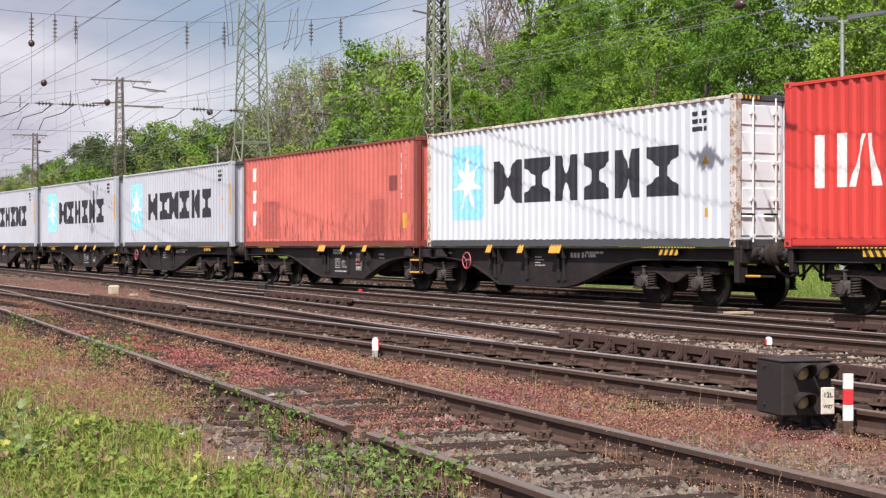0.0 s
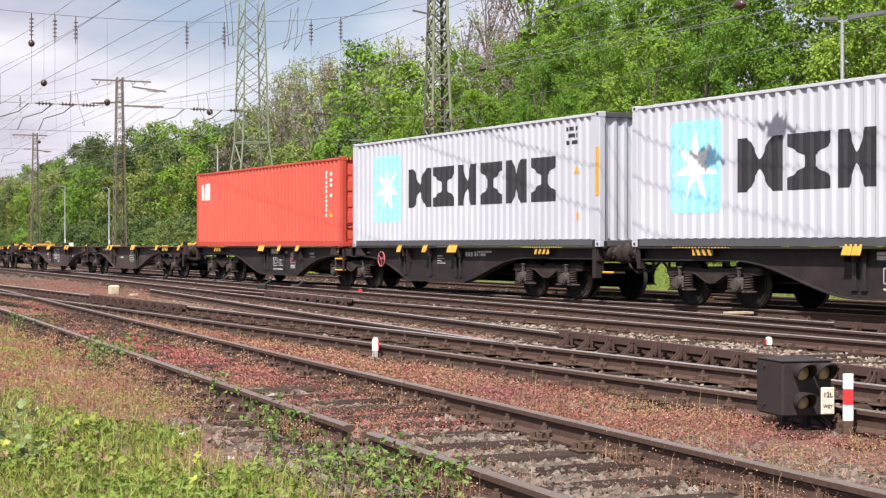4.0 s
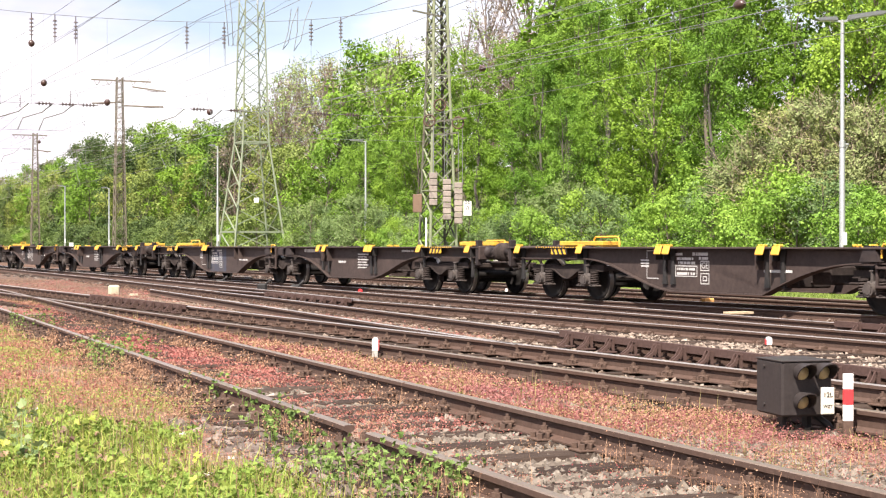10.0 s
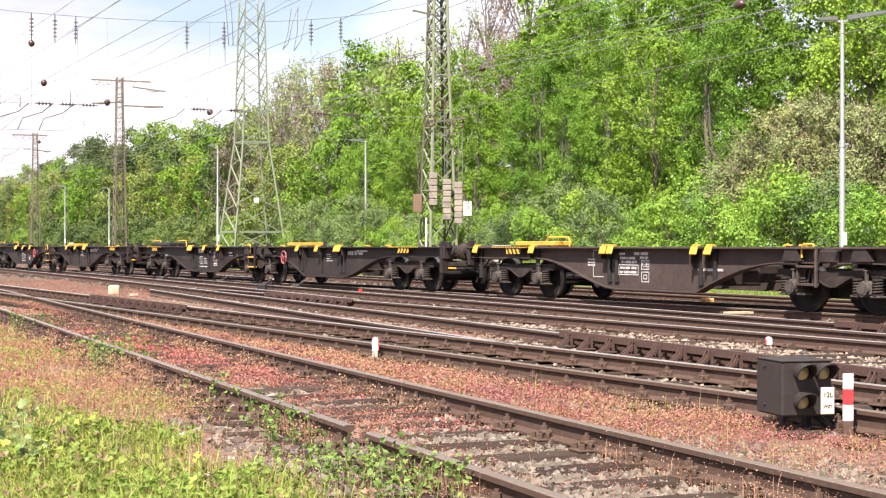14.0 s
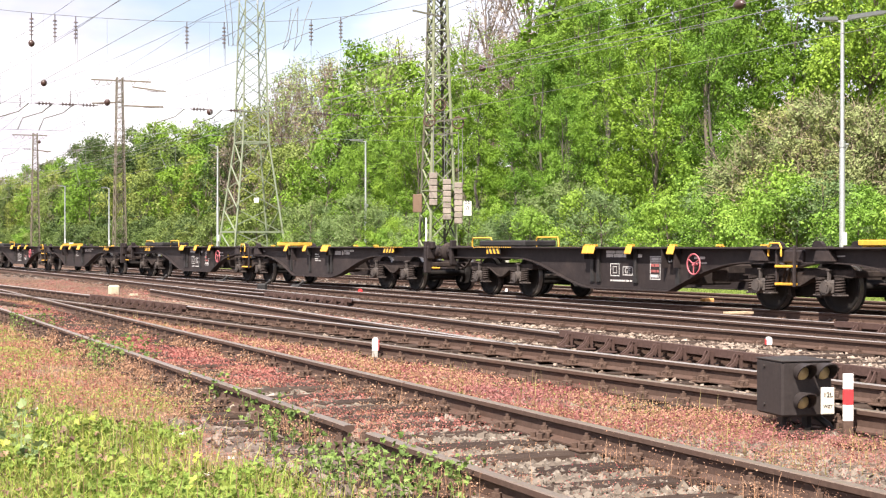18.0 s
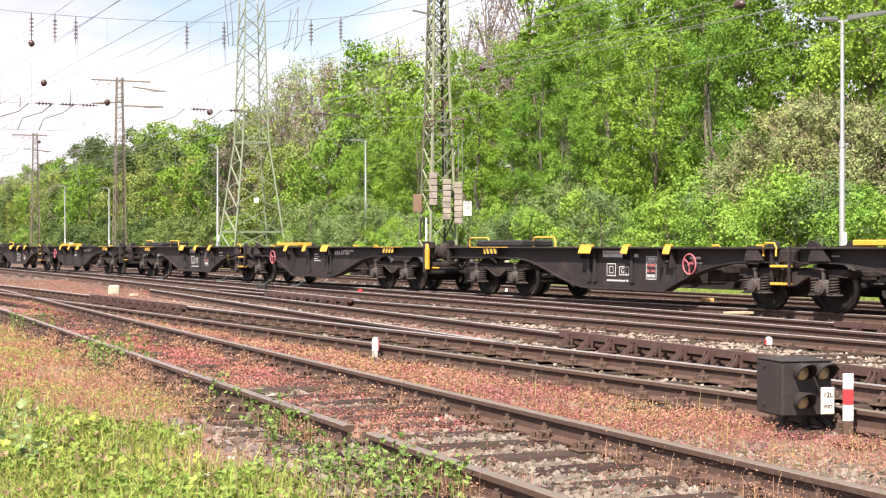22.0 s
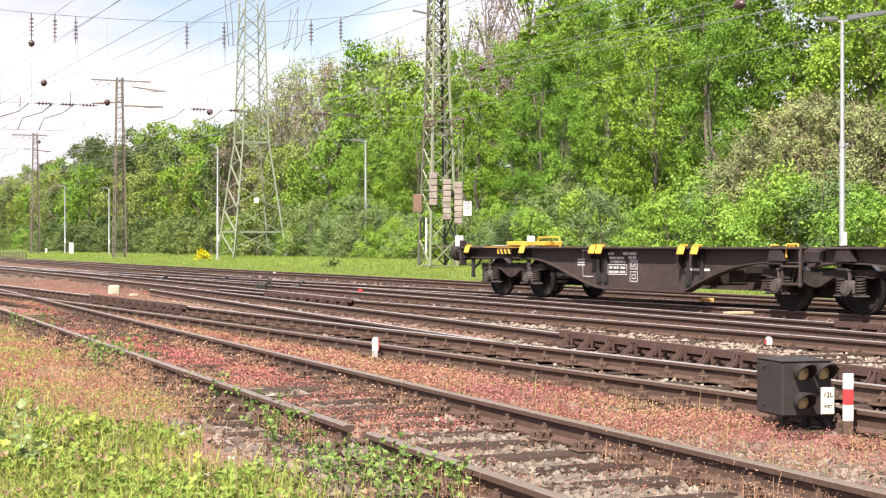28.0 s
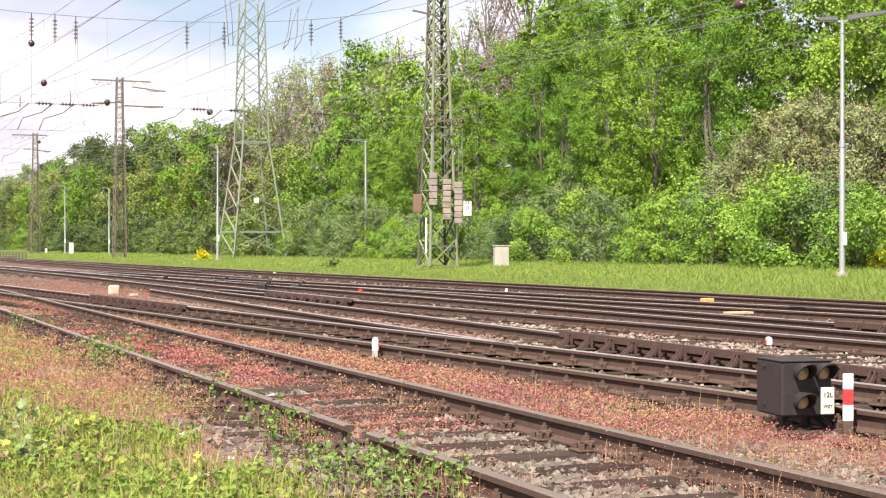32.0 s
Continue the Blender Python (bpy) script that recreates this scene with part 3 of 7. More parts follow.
def build_tracks():
    def track(label):
        return thing("railway_track", label, "railway track", group="tracks of the yard", kind="structure")

    t1 = track("siding with worn brown rails on old wooden sleepers, overgrown with red weeds")
    add_rail(t1, R1, -30, 9.74, False)
    add_rail(t1, R1, 10.13, 46, False)               # a short length is cut out of the near rail
    add_rail(t1, R2, -30, 60, False)
    add_sleepers(t1, R1, -10.0, 30, 2.5, 0.75, [(R1, -10, 30), (R2, -10, 30)], seed=1)
    t2 = track("main yard track with polished rails and rusty fastenings on wooden sleepers")
    add_rail(t2, R3, -30, 60, False)
    add_rail(t2, R4, -30, 60)
    add_sleepers(t2, R3, -2.0, 44, 2.6, 0.75, [(R3, -2, 44), (R4, -2, 44)], seed=2)
    t3 = track("turnout track with polished rails on long dark wooden timbers")
    add_rail(t3, R5, 18.5, 42)
    add_rail(t3, R6, -20, 95)
    add_rail(t3, R7, -20, 42)
    add_sleepers(t3, R6, 4, 60, 3.4, 1.3, [(R6, 0, 70), (R7, 0, 42)], seed=3, plate=PLATE_FAR)
    t4 = track("yard track with shining worn rails and dark ballast")
    add_rail(t4, R8, -20, 95)
    add_rail(t4, R9, -10, 44)
    add_rail(t4, R10, 34, 110)
    add_sleepers(t4, R8, 9, 60, 2.9, 0.4, [(R8, 0, 70), (R9, 0, 44)], seed=4, plate=PLATE_FAR)
    t5 = track("straight main track with polished rails, ridden by the train")
    add_rail(t5, R11, -380, 420)
    add_rail(t5, R12, -380, 420)
    add_sleepers(t5, R11, 8, 118, 2.6, 0.75, [(R11, 0, 80), (R12, 0, 80)], seed=5, plate=PLATE_FAR)
    t6 = track("outermost yard track with dull brown rails beside the grass")
    add_rail(t6, R13, -60, 260, False)
    add_rail(t6, R14, -60, 260, False)
    add_sleepers(t6, R13, 14, 130, 2.6, 0.75, [(R13, 0, 85), (R14, 0, 85)], seed=6, plate=PLATE_FAR)
    t7 = track("far yard track with worn brown rails where the turnouts spread")
    add_rail(t7, R15, 58, 138)
    add_rail(t7, R16, 72, 138, False)
    add_sleepers(t7, R15, 62, 128, 2.6, 0.75, [], seed=7)
    t8 = track("far turnout track with dull rails crossing the yard")
    add_rail(t8, R17, 58, 120, False)
    add_rail(t8, R18, 62, 120)
    add_sleepers(t8, R17, 60, 104, 2.6, 0.75, [], seed=8)


build_tracks()


def guard_rail(line, y0, y1, dx, top=0.05, pitch=0.6):
    """A raised check rail bolted to triangular brackets."""
    g = thing("guard_rail", "red-brown raised check rail bolted to a row of triangular brackets", "guard rail", group="check rails")
    prof = [(-0.015, top - 0.085), (0.015, top - 0.085), (0.015, top - 0.02), (0.05, top - 0.02), (0.05, top), (-0.015, top)]
    part("check_rail", sweep(Shape(M_GUARD), line, y0, y1, prof, dx=dx), g)
    br = Shape(M_GUARD)
    for y in (-0.034, 0.034):                       # two splayed cheeks with an open middle
        br.prism([(-0.02, -0.12), (-0.05, -0.12), (-0.075, top - 0.02), (-0.02, top - 0.02)], y - 0.009, y + 0.009)
        br.prism([(-0.05, top - 0.04), (-0.075, top - 0.02), (-0.125, -0.055), (-0.22, -0.125), (-0.15, -0.125), (-0.09, -0.06)], y - 0.009, y + 0.009)
    br.box((-0.10, 0, -0.135), (0.22, 0.12, 0.02), bev=0.004)
    br.rod((-0.035, 0, -0.03), (0.03, 0, -0.03), 0.014, 6)
    me = br.mesh("bracket")
    y = y0 + 0.2
    while y < y1 - 0.1:
        part("bracket", me, g, at=at_line(line, y, 0, dx))
        y += pitch * 0.92


guard_rail(R6, 9.0, 20.6, -0.16, 0.055)
guard_rail(R4, 30.0, 36.6, -0.10, 0.03)
guard_rail(R7, 33.6, 38.5, -0.10, 0.03)
guard_rail(R9, 14.0, 23.6, -0.10, 0.03)

# ---- the train ----
TH = radians(28.943)                   # the train's track against the camera's axis
D_SIDE = 18.676                        # from the camera to the containers' side, square to the track
D_MID = D_SIDE + 1.219
AHEAD = Vector((math.sin(TH), -math.cos(TH), 0))
FOOT = Vector((math.cos(TH), math.sin(TH), 0))
DECK = 1.17


def on_track(s, z=0.0):
    p = FOOT * D_MID + AHEAD * s
    return pose(p.x, p.y, z, 0, 0, math.degrees(math.atan2(AHEAD.y, AHEAD.x)))


def run(t):
    """How far the train has gone at t seconds."""
    return 11.9045 * t + 0.040521 * t ** 2 - 0.00039956 * t ** 3 + 0.00000184878 * t ** 4


JOINTS = [-8.48, -34.87, -61.32, -87.80, -114.15, -140.85, -167.30, -193.65, -219.95, -246.25, -272.50, -298.80, -324.95, -351.40, -377.93]
TRAIN = []                             # (thing, its place along the train at t = 0, height)
WHEELSETS = []


def text_mesh(body, size, mat, depth=0.0015):
    """Letters as a thin mesh, standing in the x-z plane and read from -y."""
    cu = bpy.data.curves.new("text", "FONT")
    cu.body, cu.size, cu.extrude, cu.align_x, cu.align_y = body, size, depth, "CENTER", "CENTER"
    tmp = new("text", cu)
    bpy.context.view_layer.update()
    me = bpy.data.meshes.new_from_object(tmp.evaluated_get(bpy.context.evaluated_depsgraph_get()))
    bpy.data.objects.remove(tmp)
    me.transform(Matrix.Rotation(radians(90), 4, "X"))
    me.materials.clear()
    me.materials.append(mat)
    return me


# shared meshes of the running gear
def wheelset_mesh():
    sh = Shape(M_WHEEL, M_TREAD)
    turn = Matrix.Rotation(radians(90), 4, "X")
    for s in (-1, 1):
        prof = [(0.10, -0.09), (0.16, -0.075), (0.34, -0.03), (0.40, -0.045), (0.405, -0.07), (0.46, -0.065), (0.462, 0.055), (0.49, 0.06), (0.49, 0.085), (0.40, 0.085),
                (0.38, 0.05), (0.20, 0.02), (0.12, 0.07), (0.10, 0.09)]
        sh.lathe([(r, z * -s) for r, z in prof], 28, 0, Matrix.Translation((0, s * 0.75, 0)) @ turn @ Matrix.Scale(-1, 4, (0, 0, 1)), closed=False)
        sh.lathe([(0.4615, 0.052), (0.4635, 0.04), (0.4635, -0.05), (0.4615, -0.062)], 28, 1, Matrix.Translation((0, s * 0.75, 0)) @ turn, closed=False)
    sh.rod((0, -1.06, 0), (0, 1.06, 0), 0.075, 12)
    # oil mark and balance pocket on each disc
    for s in (-1, 1):
        sh.box((0.24, s * 0.805, 0.05), (0.09, 0.02, 0.06), 0, 0.008)
    return sh.mesh("wheelset")


def spring_mesh():
    sh = Shape(M_BOGIE)
    pts = [(0.09 * math.cos(a), 0.09 * math.sin(a), -0.12 + 0.24 * a / (2 * math.pi * 5)) for a in [2 * math.pi * 5 * i / 35 for i in range(36)]]
    sh.tube(pts, 0.019, 4)
    sh.rod((0, 0, -0.145), (0, 0, -0.118), 0.098, 12)
    sh.rod((0, 0, 0.118), (0, 0, 0.15), 0.098, 12)
    return sh.mesh("spring")


def axle_box_mesh():
    sh = Shape(M_AXLE_BOX)
    sh.box((0, 0.02, 0), (0.30, 0.20, 0.27), 0, 0.05)
    sh.rod((0, -0.07, -0.01), (0, -0.135, -0.01), 0.125, 14)
    sh.rod((0, -0.13, -0.01), (0, -0.150, -0.01), 0.085, 12)
    for a in range(4):
        c, s = math.cos(a * math.pi / 2 + .6), math.sin(a * math.pi / 2 + .6)
        sh.rod((0.10 * c, -0.13, -0.01 + 0.10 * s), (0.10 * c, -0.148, -0.01 + 0.10 * s), 0.014, 6)
    for s in (-1, 1):                                   # spring seats
        sh.box((s * 0.235, 0.02, -0.135), (0.22, 0.20, 0.035), 0, 0.012)
    sh.box((0, -0.02, 0.20), (0.05, 0.07, 0.20), 0, 0.012)
    sh.box((0, -0.02, 0.305), (0.10, 0.09, 0.035), 0, 0.012)
    return sh.mesh("axle_box")


def bogie_mesh():
    """Welded frame of a freight bogie: two sole bars that dip between the axles, cross beam and headstocks."""
    sh = Shape(M_BOGIE)
    up = []
    for i in range(25):
        x = -1.42 + 2.84 * i / 24
        up.append((x, 0.77 - 0.05 * math.exp(-(x / .35) ** 2)))
    down = []
    for i in range(25):
        x = 1.42 - 2.84 * i / 24
        a = abs(x)
        z = 0.675 - 0.20 * (0.5 + 0.5 * math.cos(min(1, a / 0.62) * math.pi))
        down.append((x, z if a < 1.25 else z - 0.02))
    for s in (-1, 1):
        sh.prism(up + down, s * 0.97 - 0.04, s * 0.97 + 0.04)
        sh.prism([(x, z) for x, z in down] + [(x, z - 0.02) for x, z in reversed(down)], s * 0.97 - 0.075, s * 0.97 + 0.075)
    sh.box((0, 0, 0.66), (0.46, 1.9, 0.26), 0, 0.03)
    for s in (-1, 1):
        sh.box((s * 1.40, 0, 0.70), (0.10, 2.0, 0.12), 0, 0.02)
        sh.box((s * 0.42, 0, 0.45), (0.09, 1.7, 0.09), 0, 0.02)       # brake beams
        for y in (-0.75, 0.75):
            sh.prism([(s * 0.36, 0.25), (s * 0.45, 0.30), (s * 0.50, 0.47), (s * 0.45, 0.64), (s * 0.38, 0.62), (s * 0.40, 0.46)], y - 0.05, y + 0.05)
    sh.lathe([(0.30, 0.78), (0.30, 0.86), (0.20, 0.88)], 16)
    return sh.mesh("bogie")


ME_BRAKE_BEAM = Shape(M_WHEEL).box((0, 0, 0), (0.34, 1.25, 0.30), 0, 0.05).mesh("brake_beam")
ME_STRAP = Shape(M_WHEEL).box((0, 0, 0), (1.25, 0.08, 0.30), 0, 0.02).mesh("brake_rod")
ME_WHEELSET, ME_SPRING, ME_BOX, ME_BOGIE = wheelset_mesh(), spring_mesh(), axle_box_mesh(), bogie_mesh()


def belly(x):
    """Lower edge of the side beam, x metres out from the joint."""
    if x < 0.95:
        return 0.90
    if x < 3.65:
        u = (x - 0.95) / 2.7
        return 0.90 - 0.61 * (1 - math.cos(u * math.pi / 2)) ** 1.15
    if x < 6.3:
        return 0.29
    if x < 9.5:
        u = (x - 6.3) / 3.2
        return 0.29 + 0.63 * (0.5 - 0.5 * math.cos(u * math.pi)) ** 0.9
    return 0.92


def side_beam_mesh(web_mat):
    """Fish-bellied side beam of one platform: top flange, web, swept bottom flange, stiffeners."""
    sh = Shape(web_mat)
    xs = [0.25] + [0.95 + 2.7 * i / 14 for i in range(15)] + [6.3 + 3.2 * i / 16 for i in range(17)] + [12.52]
    low = [(x, belly(x)) for x in xs]
    sh.prism(low + [(12.52, 1.135), (0.25, 1.135)], -1.035, -1.015)
    sh.box((6.385, -1.09, 1.150), (12.27, 0.26, 0.036), 0, 0.006)
    sh.prism(low + [(x, z - 0.022) for x, z in reversed(low)], -1.135, -0.90)
    for x in (3.35, 3.75, 6.45, 8.0):
        if x > 6.4:
            continue
        sh.prism([(x - 0.012, 1.13), (x + 0.012, 1.13), (x + 0.012, 0.75), (x - 0.012, 0.75)], -1.20, -1.035)
    return sh.mesh("side_beam")


def deck_mesh(mat):
    """Cross members, centre sill, end beam and the dark gear hung under one platform."""
    sh = Shape(mat, M_BOGIE)
    for x in (0.6, 2.0, 3.6, 5.0, 6.4, 8.0, 9.6, 11.2):
        sh.box((x, 0, 1.06), (0.16, 2.04, 0.16), 0, 0.01)
    sh.box((6.4, 0, 1.02), (12.0, 0.36, 0.20), 0, 0.01)
    sh.box((12.48, 0, 1.02), (0.16, 2.36, 0.34), 0, 0.02)
    sh.box((4.6, 0.25, 0.60), (1.1, 0.5, 0.42), 1, 0.06)                # brake gear
    sh.rod((5.4, -0.1, 0.62), (6.6, -0.1, 0.62), 0.19, 14, 1)
    sh.box((2.55, 0.1, 0.66), (0.5, 1.2, 0.34), 1, 0.03)
    sh.box((3.3, 0.3, 0.62), (0.35, 0.8, 0.42), 1, 0.03)
    for y in (-0.35, 0.4):
        sh.rod((1.3, y, 0.52), (9.2, y, 0.50), 0.025, 6, 1)
    return sh.mesh("underframe")


def flap_mesh():
    """Hinged yellow container spigot, folded down over the flange."""
    sh = Shape(M_YELLOW, M_BLACK)
    tilt = Matrix.Translation((0, -1.24, 1.10)) @ Matrix.Rotation(radians(-20), 4, "X")
    sh.box((0, 0, 0), (0.21, 0.035, 0.17), 0, 0.01, tilt)
    for s in (-1, 1):
        sh.box((s * 0.06, -1.17, 1.195), (0.05, 0.10, 0.045), 0, 0.012)
    sh.prism([(-0.085, 1.13), (0.085, 1.13), (0.055, 0.90), (0.05, 0.62), (0.075, 0.42), (-0.075, 0.42), (-0.05, 0.62), (-0.055, 0.90)], -1.075, -1.035, 1)
    sh.box((0.12, -1.12, 1.02), (0.02, 0.17, 0.22), 1, 0.006)
    return sh.mesh("spigot_flap")


def hazard_mesh():
    """Striped plate under the flange."""
    return Shape(M_HAZARD).box((0.05, -1.19, 1.065), (0.62, 0.03, 0.13), 0, 0.006).mesh("hazard_plate")


def dash_mesh():
    return Shape(M_DASH).box((0.1, -1.222, 1.158), (1.75, 0.012, 0.024), 0).mesh("edge_mark")


def buffer_mesh():
    sh = Shape(M_WAGON, M_BOGIE)
    turn = Matrix.Rotation(radians(90), 4, "Y")
    prof = [(0.17, 0), (0.17, 0.03), (0.13, 0.04), (0.13, 0.30), (0.145, 0.30), (0.145, 0.33), (0.11, 0.34), (0.11, 0.52)]
    sh.lathe(prof, 16, 0, turn)
    sh.lathe([(0.11, 0.52), (0.225, 0.53), (0.228, 0.56), (0.20, 0.60), (0.10, 0.62)], 18, 1, turn)
    for i in range(10):
        a = i * math.pi / 5
        sh.box((0.315, 0.145 * math.cos(a), 0.145 * math.sin(a)), (0.05, 0.03, 0.03), 1)
    return sh.mesh("buffer")


def coupling_mesh():
    sh = Shape(M_BOGIE)
    sh.box((0.10, 0, 1.0), (0.22, 0.10, 0.16), 0, 0.02)
    sh.tube([(0.2, 0, 1.0), (0.32, 0.02, 0.96), (0.40, 0, 0.80), (0.42, 0, 0.62), (0.36, 0, 0.55)], 0.03, 6)
    sh.tube([(0.05, -0.45, 0.92), (0.25, -0.47, 0.72), (0.48, -0.46, 0.60), (0.70, -0.44, 0.66)], 0.026, 6)
    sh.tube([(0.05, 0.45, 0.92), (0.25, 0.47, 0.74), (0.45, 0.46, 0.63), (0.66, 0.44, 0.70)], 0.026, 6)
    return sh.mesh("coupling")


def wheel_ring():
    """Hand brake wheel, facing out."""
    sh = Shape(M_HANDWHEEL)
    ring = [(0.20 * math.cos(a), 0, 0.20 * math.sin(a)) for a in [i * math.pi / 10 for i in range(20)]]
    sh.tube(ring, 0.017, 6, closed=True)
    for k in range(3):
        a = k * 2.094 + 0.5
        sh.rod((0, 0, 0), (0.19 * math.cos(a), 0, 0.19 * math.sin(a)), 0.013, 6)
    sh.rod((0, -0.02, 0), (0, 0.09, 0), 0.035, 8)
    return sh.mesh("handwheel")


M_HANDWHEEL = worn("faded red handwheel paint", (0.42, 0.10, 0.12), 0.5, 0, (0.42, 0.28, 0.28), 0.4, 8, 30, 0.05)
M_MARK = worn("white stencil paint", (0.50, 0.49, 0.48), 0.7, 0, (0.16, 0.14, 0.13), 0.5, 9, 40, 0)
M_MARK_RED = worn("red stencil paint", (0.34, 0.09, 0.085), 0.7, 0, (0.16, 0.10, 0.09), 0.5, 9, 40, 0)
M_BLUE_OLD = worn("remains of blue wagon paint", (0.036, 0.046, 0.080), 0.65, 0, (0.07, 0.06, 0.06), 0.8, 1.6, 14, 0.1, dirt_at=0.42)
M_MARK_YEL = worn("yellow stencil paint", (0.60, 0.42, 0.03), 0.7, 0, (0.12, 0.10, 0.09), 0.3, 9, 40, 0)


def step_mesh(rail, tread):
    sh = Shape(rail, tread)
    for x in (-0.23, 0.23):
        sh.box((x, -1.14, 0.82), (0.05, 0.06, 0.74), 0, 0.01)
    for z in (0.82, 0.50):
        sh.box((0, -1.13, z), (0.44, 0.16, 0.045), 1, 0.008)
    for x in (-.12, 0, .12):
        sh.bar((x - .05, -1.07, 0.52), (x + .04, -1.07, 0.80), 0.04, 0.02)
    return sh.mesh("step_ladder")


def handrail_mesh(w, h):
    sh = Shape(M_YELLOW)
    sh.tube([(-w / 2, 0, 0), (-w / 2, 0, h * 0.7), (-w / 2 + 0.05, 0, h), (w / 2 - 0.05, 0, h), (w / 2, 0, h * 0.7), (w / 2, 0, 0)], 0.02, 6)
    return sh.mesh("handrail")


def marks_mesh(rects, mats):
    """Flat stencils on the web: rows of (x0, z0, x1, z1, slot)."""
    sh = Shape(*mats)
    for x0, z0, x1, z1, k in rects:
        sh.add([(x0, -1.0385, z0), (x1, -1.0385, z0), (x1, -1.0385, z1), (x0, -1.0385, z1)], [(0, 1, 2, 3)], k)
    return sh.mesh("stencil")


def outline(x0, z0, x1, z1, w=0.02, k=0):
    return [(x0, z0, x1, z0 + w, k), (x0, z1 - w, x1, z1, k), (x0, z0, x0 + w, z1, k), (x1 - w, z0, x1, z1, k)]


def bars(x0, x1, z, h, n, seed, k=0, gap=0.02):
    """A line of illegible stencil writing as n plain bars."""
    r = random.Random(seed)
    cut = sorted(r.uniform(0.1, 0.9) for _ in range(n - 1))
    e = [0] + cut + [1]
    return [(x0 + (x1 - x0) * a, z, x0 + (x1 - x0) * b - gap, z + h, k) for a, b in zip(e, e[1:]) if (x1 - x0) * (b - a) > gap * 1.6]


GE = text_mesh("GE", 0.17, M_MARK)


def wagon(kind, seed, blue=False, tail=False):
    """An articulated eight-unit container wagon; x runs forward, the shared bogie stands under x = 0."""
    dark = kind == "dark"
    paint = M_WAGON if dark else M_WAGON_BROWN
    label = ("black-grey articulated flat wagon with fish-bellied side beams and yellow spigots" if dark else
             "dusty brown-grey articulated flat wagon with yellow spigots and yellow end boards")
    w = thing("container_wagon", label, "wagon", group="wagons of the train")
    if dark not in BEAMS:
        BEAMS[dark] = (side_beam_mesh(paint), deck_mesh(paint), step_mesh(paint, M_YELLOW if dark else paint))
    beam, deck, steps = BEAMS[dark]
    flip = Matrix.Rotation(math.pi, 4, "Z")
    mirror = Matrix.Scale(-1, 4, (1, 0, 0))
    spots = (3.4, 4.83, 6.17, 6.40) if dark else (3.15, 3.58, 6.40, 6.66, 9.5, 12.05)
    for e in (1, -1):                                     # front and rear platform
        for s in (1, -1):                                 # camera side, far side
            m = Matrix.Identity(4) if (e, s) == (1, 1) else flip if (e, s) == (-1, -1) else mirror if e == -1 else mirror @ flip
            b = part("side_beam", beam, w, at=m)
            for x in spots:
                if (s > 0 or x in spots[:2]) and not (blue and e < 0 and x in spots[:2]):
                    part("spigot_flap", ME_FLAP, w, "yellow folding spigot", m @ Matrix.Translation((x, 0, 0)))
            part("hazard_plate", ME_HAZARD, w, "yellow and black striped plate", m @ Matrix.Translation((10.3, 0, 0)))
            part("edge_mark", ME_DASH, w, "dashed yellow edge line", m @ Matrix.Translation((10.3, 0, 0)))
            part("buffer", ME_BUFFER, w, at=(Matrix.Identity(4) if e > 0 else flip) @ Matrix.Translation((12.56, -0.875 * s, 1.04)))
            part("end_post", ME_POST if not dark or e < 0 else ME_POST_TALL, w, at=m @ Matrix.Translation((12.45, -1.12, 0)))
        part("underframe", deck, w, at=Matrix.Identity(4) if e > 0 else flip)
        part("coupling", ME_COUPLING, w, at=(Matrix.Identity(4) if e > 0 else flip) @ Matrix.Translation((12.56, 0, 0)))
    for x in (-10.3, 0, 10.3):
        bg = part("bogie", ME_BOGIE, w, "two-axle freight bogie, brown with brake dust", Matrix.Translation((x, 0, 0)))
        for k in (-1, 1):
            part("brake_beam", ME_BRAKE_BEAM, bg, at=(k * 0.45, 0, 0.42))
            part("brake_rod", ME_STRAP, bg, at=(0, k * 0.55, 0.40))
        for a in (-0.9, 0.9):
            ws = part("wheelset", ME_WHEELSET, bg)
            ws.matrix_parent_inverse = Matrix.Translation((a, 0, 0.46))
            WHEELSETS.append(ws)
            for s in (-1, 1):
                part("axle_box", ME_BOX, bg, at=Matrix.Translation((a, 1.06 * s, 0.46)) @ (Matrix.Identity(4) if s < 0 else flip))
                for k in (-0.235, 0.235):
                    part("spring", ME_SPRING, bg, at=Matrix.Translation((a + k, 1.05 * s, 0.49)))
    lx = -0.15 if seed in (9, 10, 11) else -0.5
    for s in (1, -1):
        part("step_ladder", steps, w, at=Matrix.Translation((lx, 0, 0)) if s > 0 else flip)
    part("joint_cover", ME_JOINT, w)
    for e in (-0.86, 0.86):
        part("gusset", ME_GUSSET, w, at=(e, 0, 0))
        part("gusset", ME_GUSSET, w, at=Matrix.Translation((e, 0, 0)) @ flip)
        if dark:
            part("stop_block", ME_HUMP, w, at=(e * 0.62, 0, 0))
            part("stop_block", ME_HUMP, w, at=(e * 0.62, 1.96, 0))
    if dark:
        part("handwheel", ME_HANDWHEEL, w, "faded red hand brake wheel", Matrix.Translation((-2.77 if seed in (9, 10, 11) else 2.2, -1.16, 0.83)))
        part("handrail", ME_HANDRAIL, w, "bent yellow handrail", Matrix.Translation((lx - 0.28, -1.15, 1.0)))
        part("handrail", ME_HANDRAIL_L, w, "bent yellow handrail", Matrix.Translation((-11.9, -0.6, 1.17)))
        part("handrail", ME_HANDRAIL_L, w, "bent yellow handrail", Matrix.Translation((-8.9, -0.6, 1.17)))
        part("damper", ME_SLAB, w, "black deck slab", Matrix.Translation((-10.4, -0.5, 1.17)))
        part("deck_board", ME_BOARD, w, "yellow deck board", Matrix.Translation((1.9, -0.3, 1.17)))
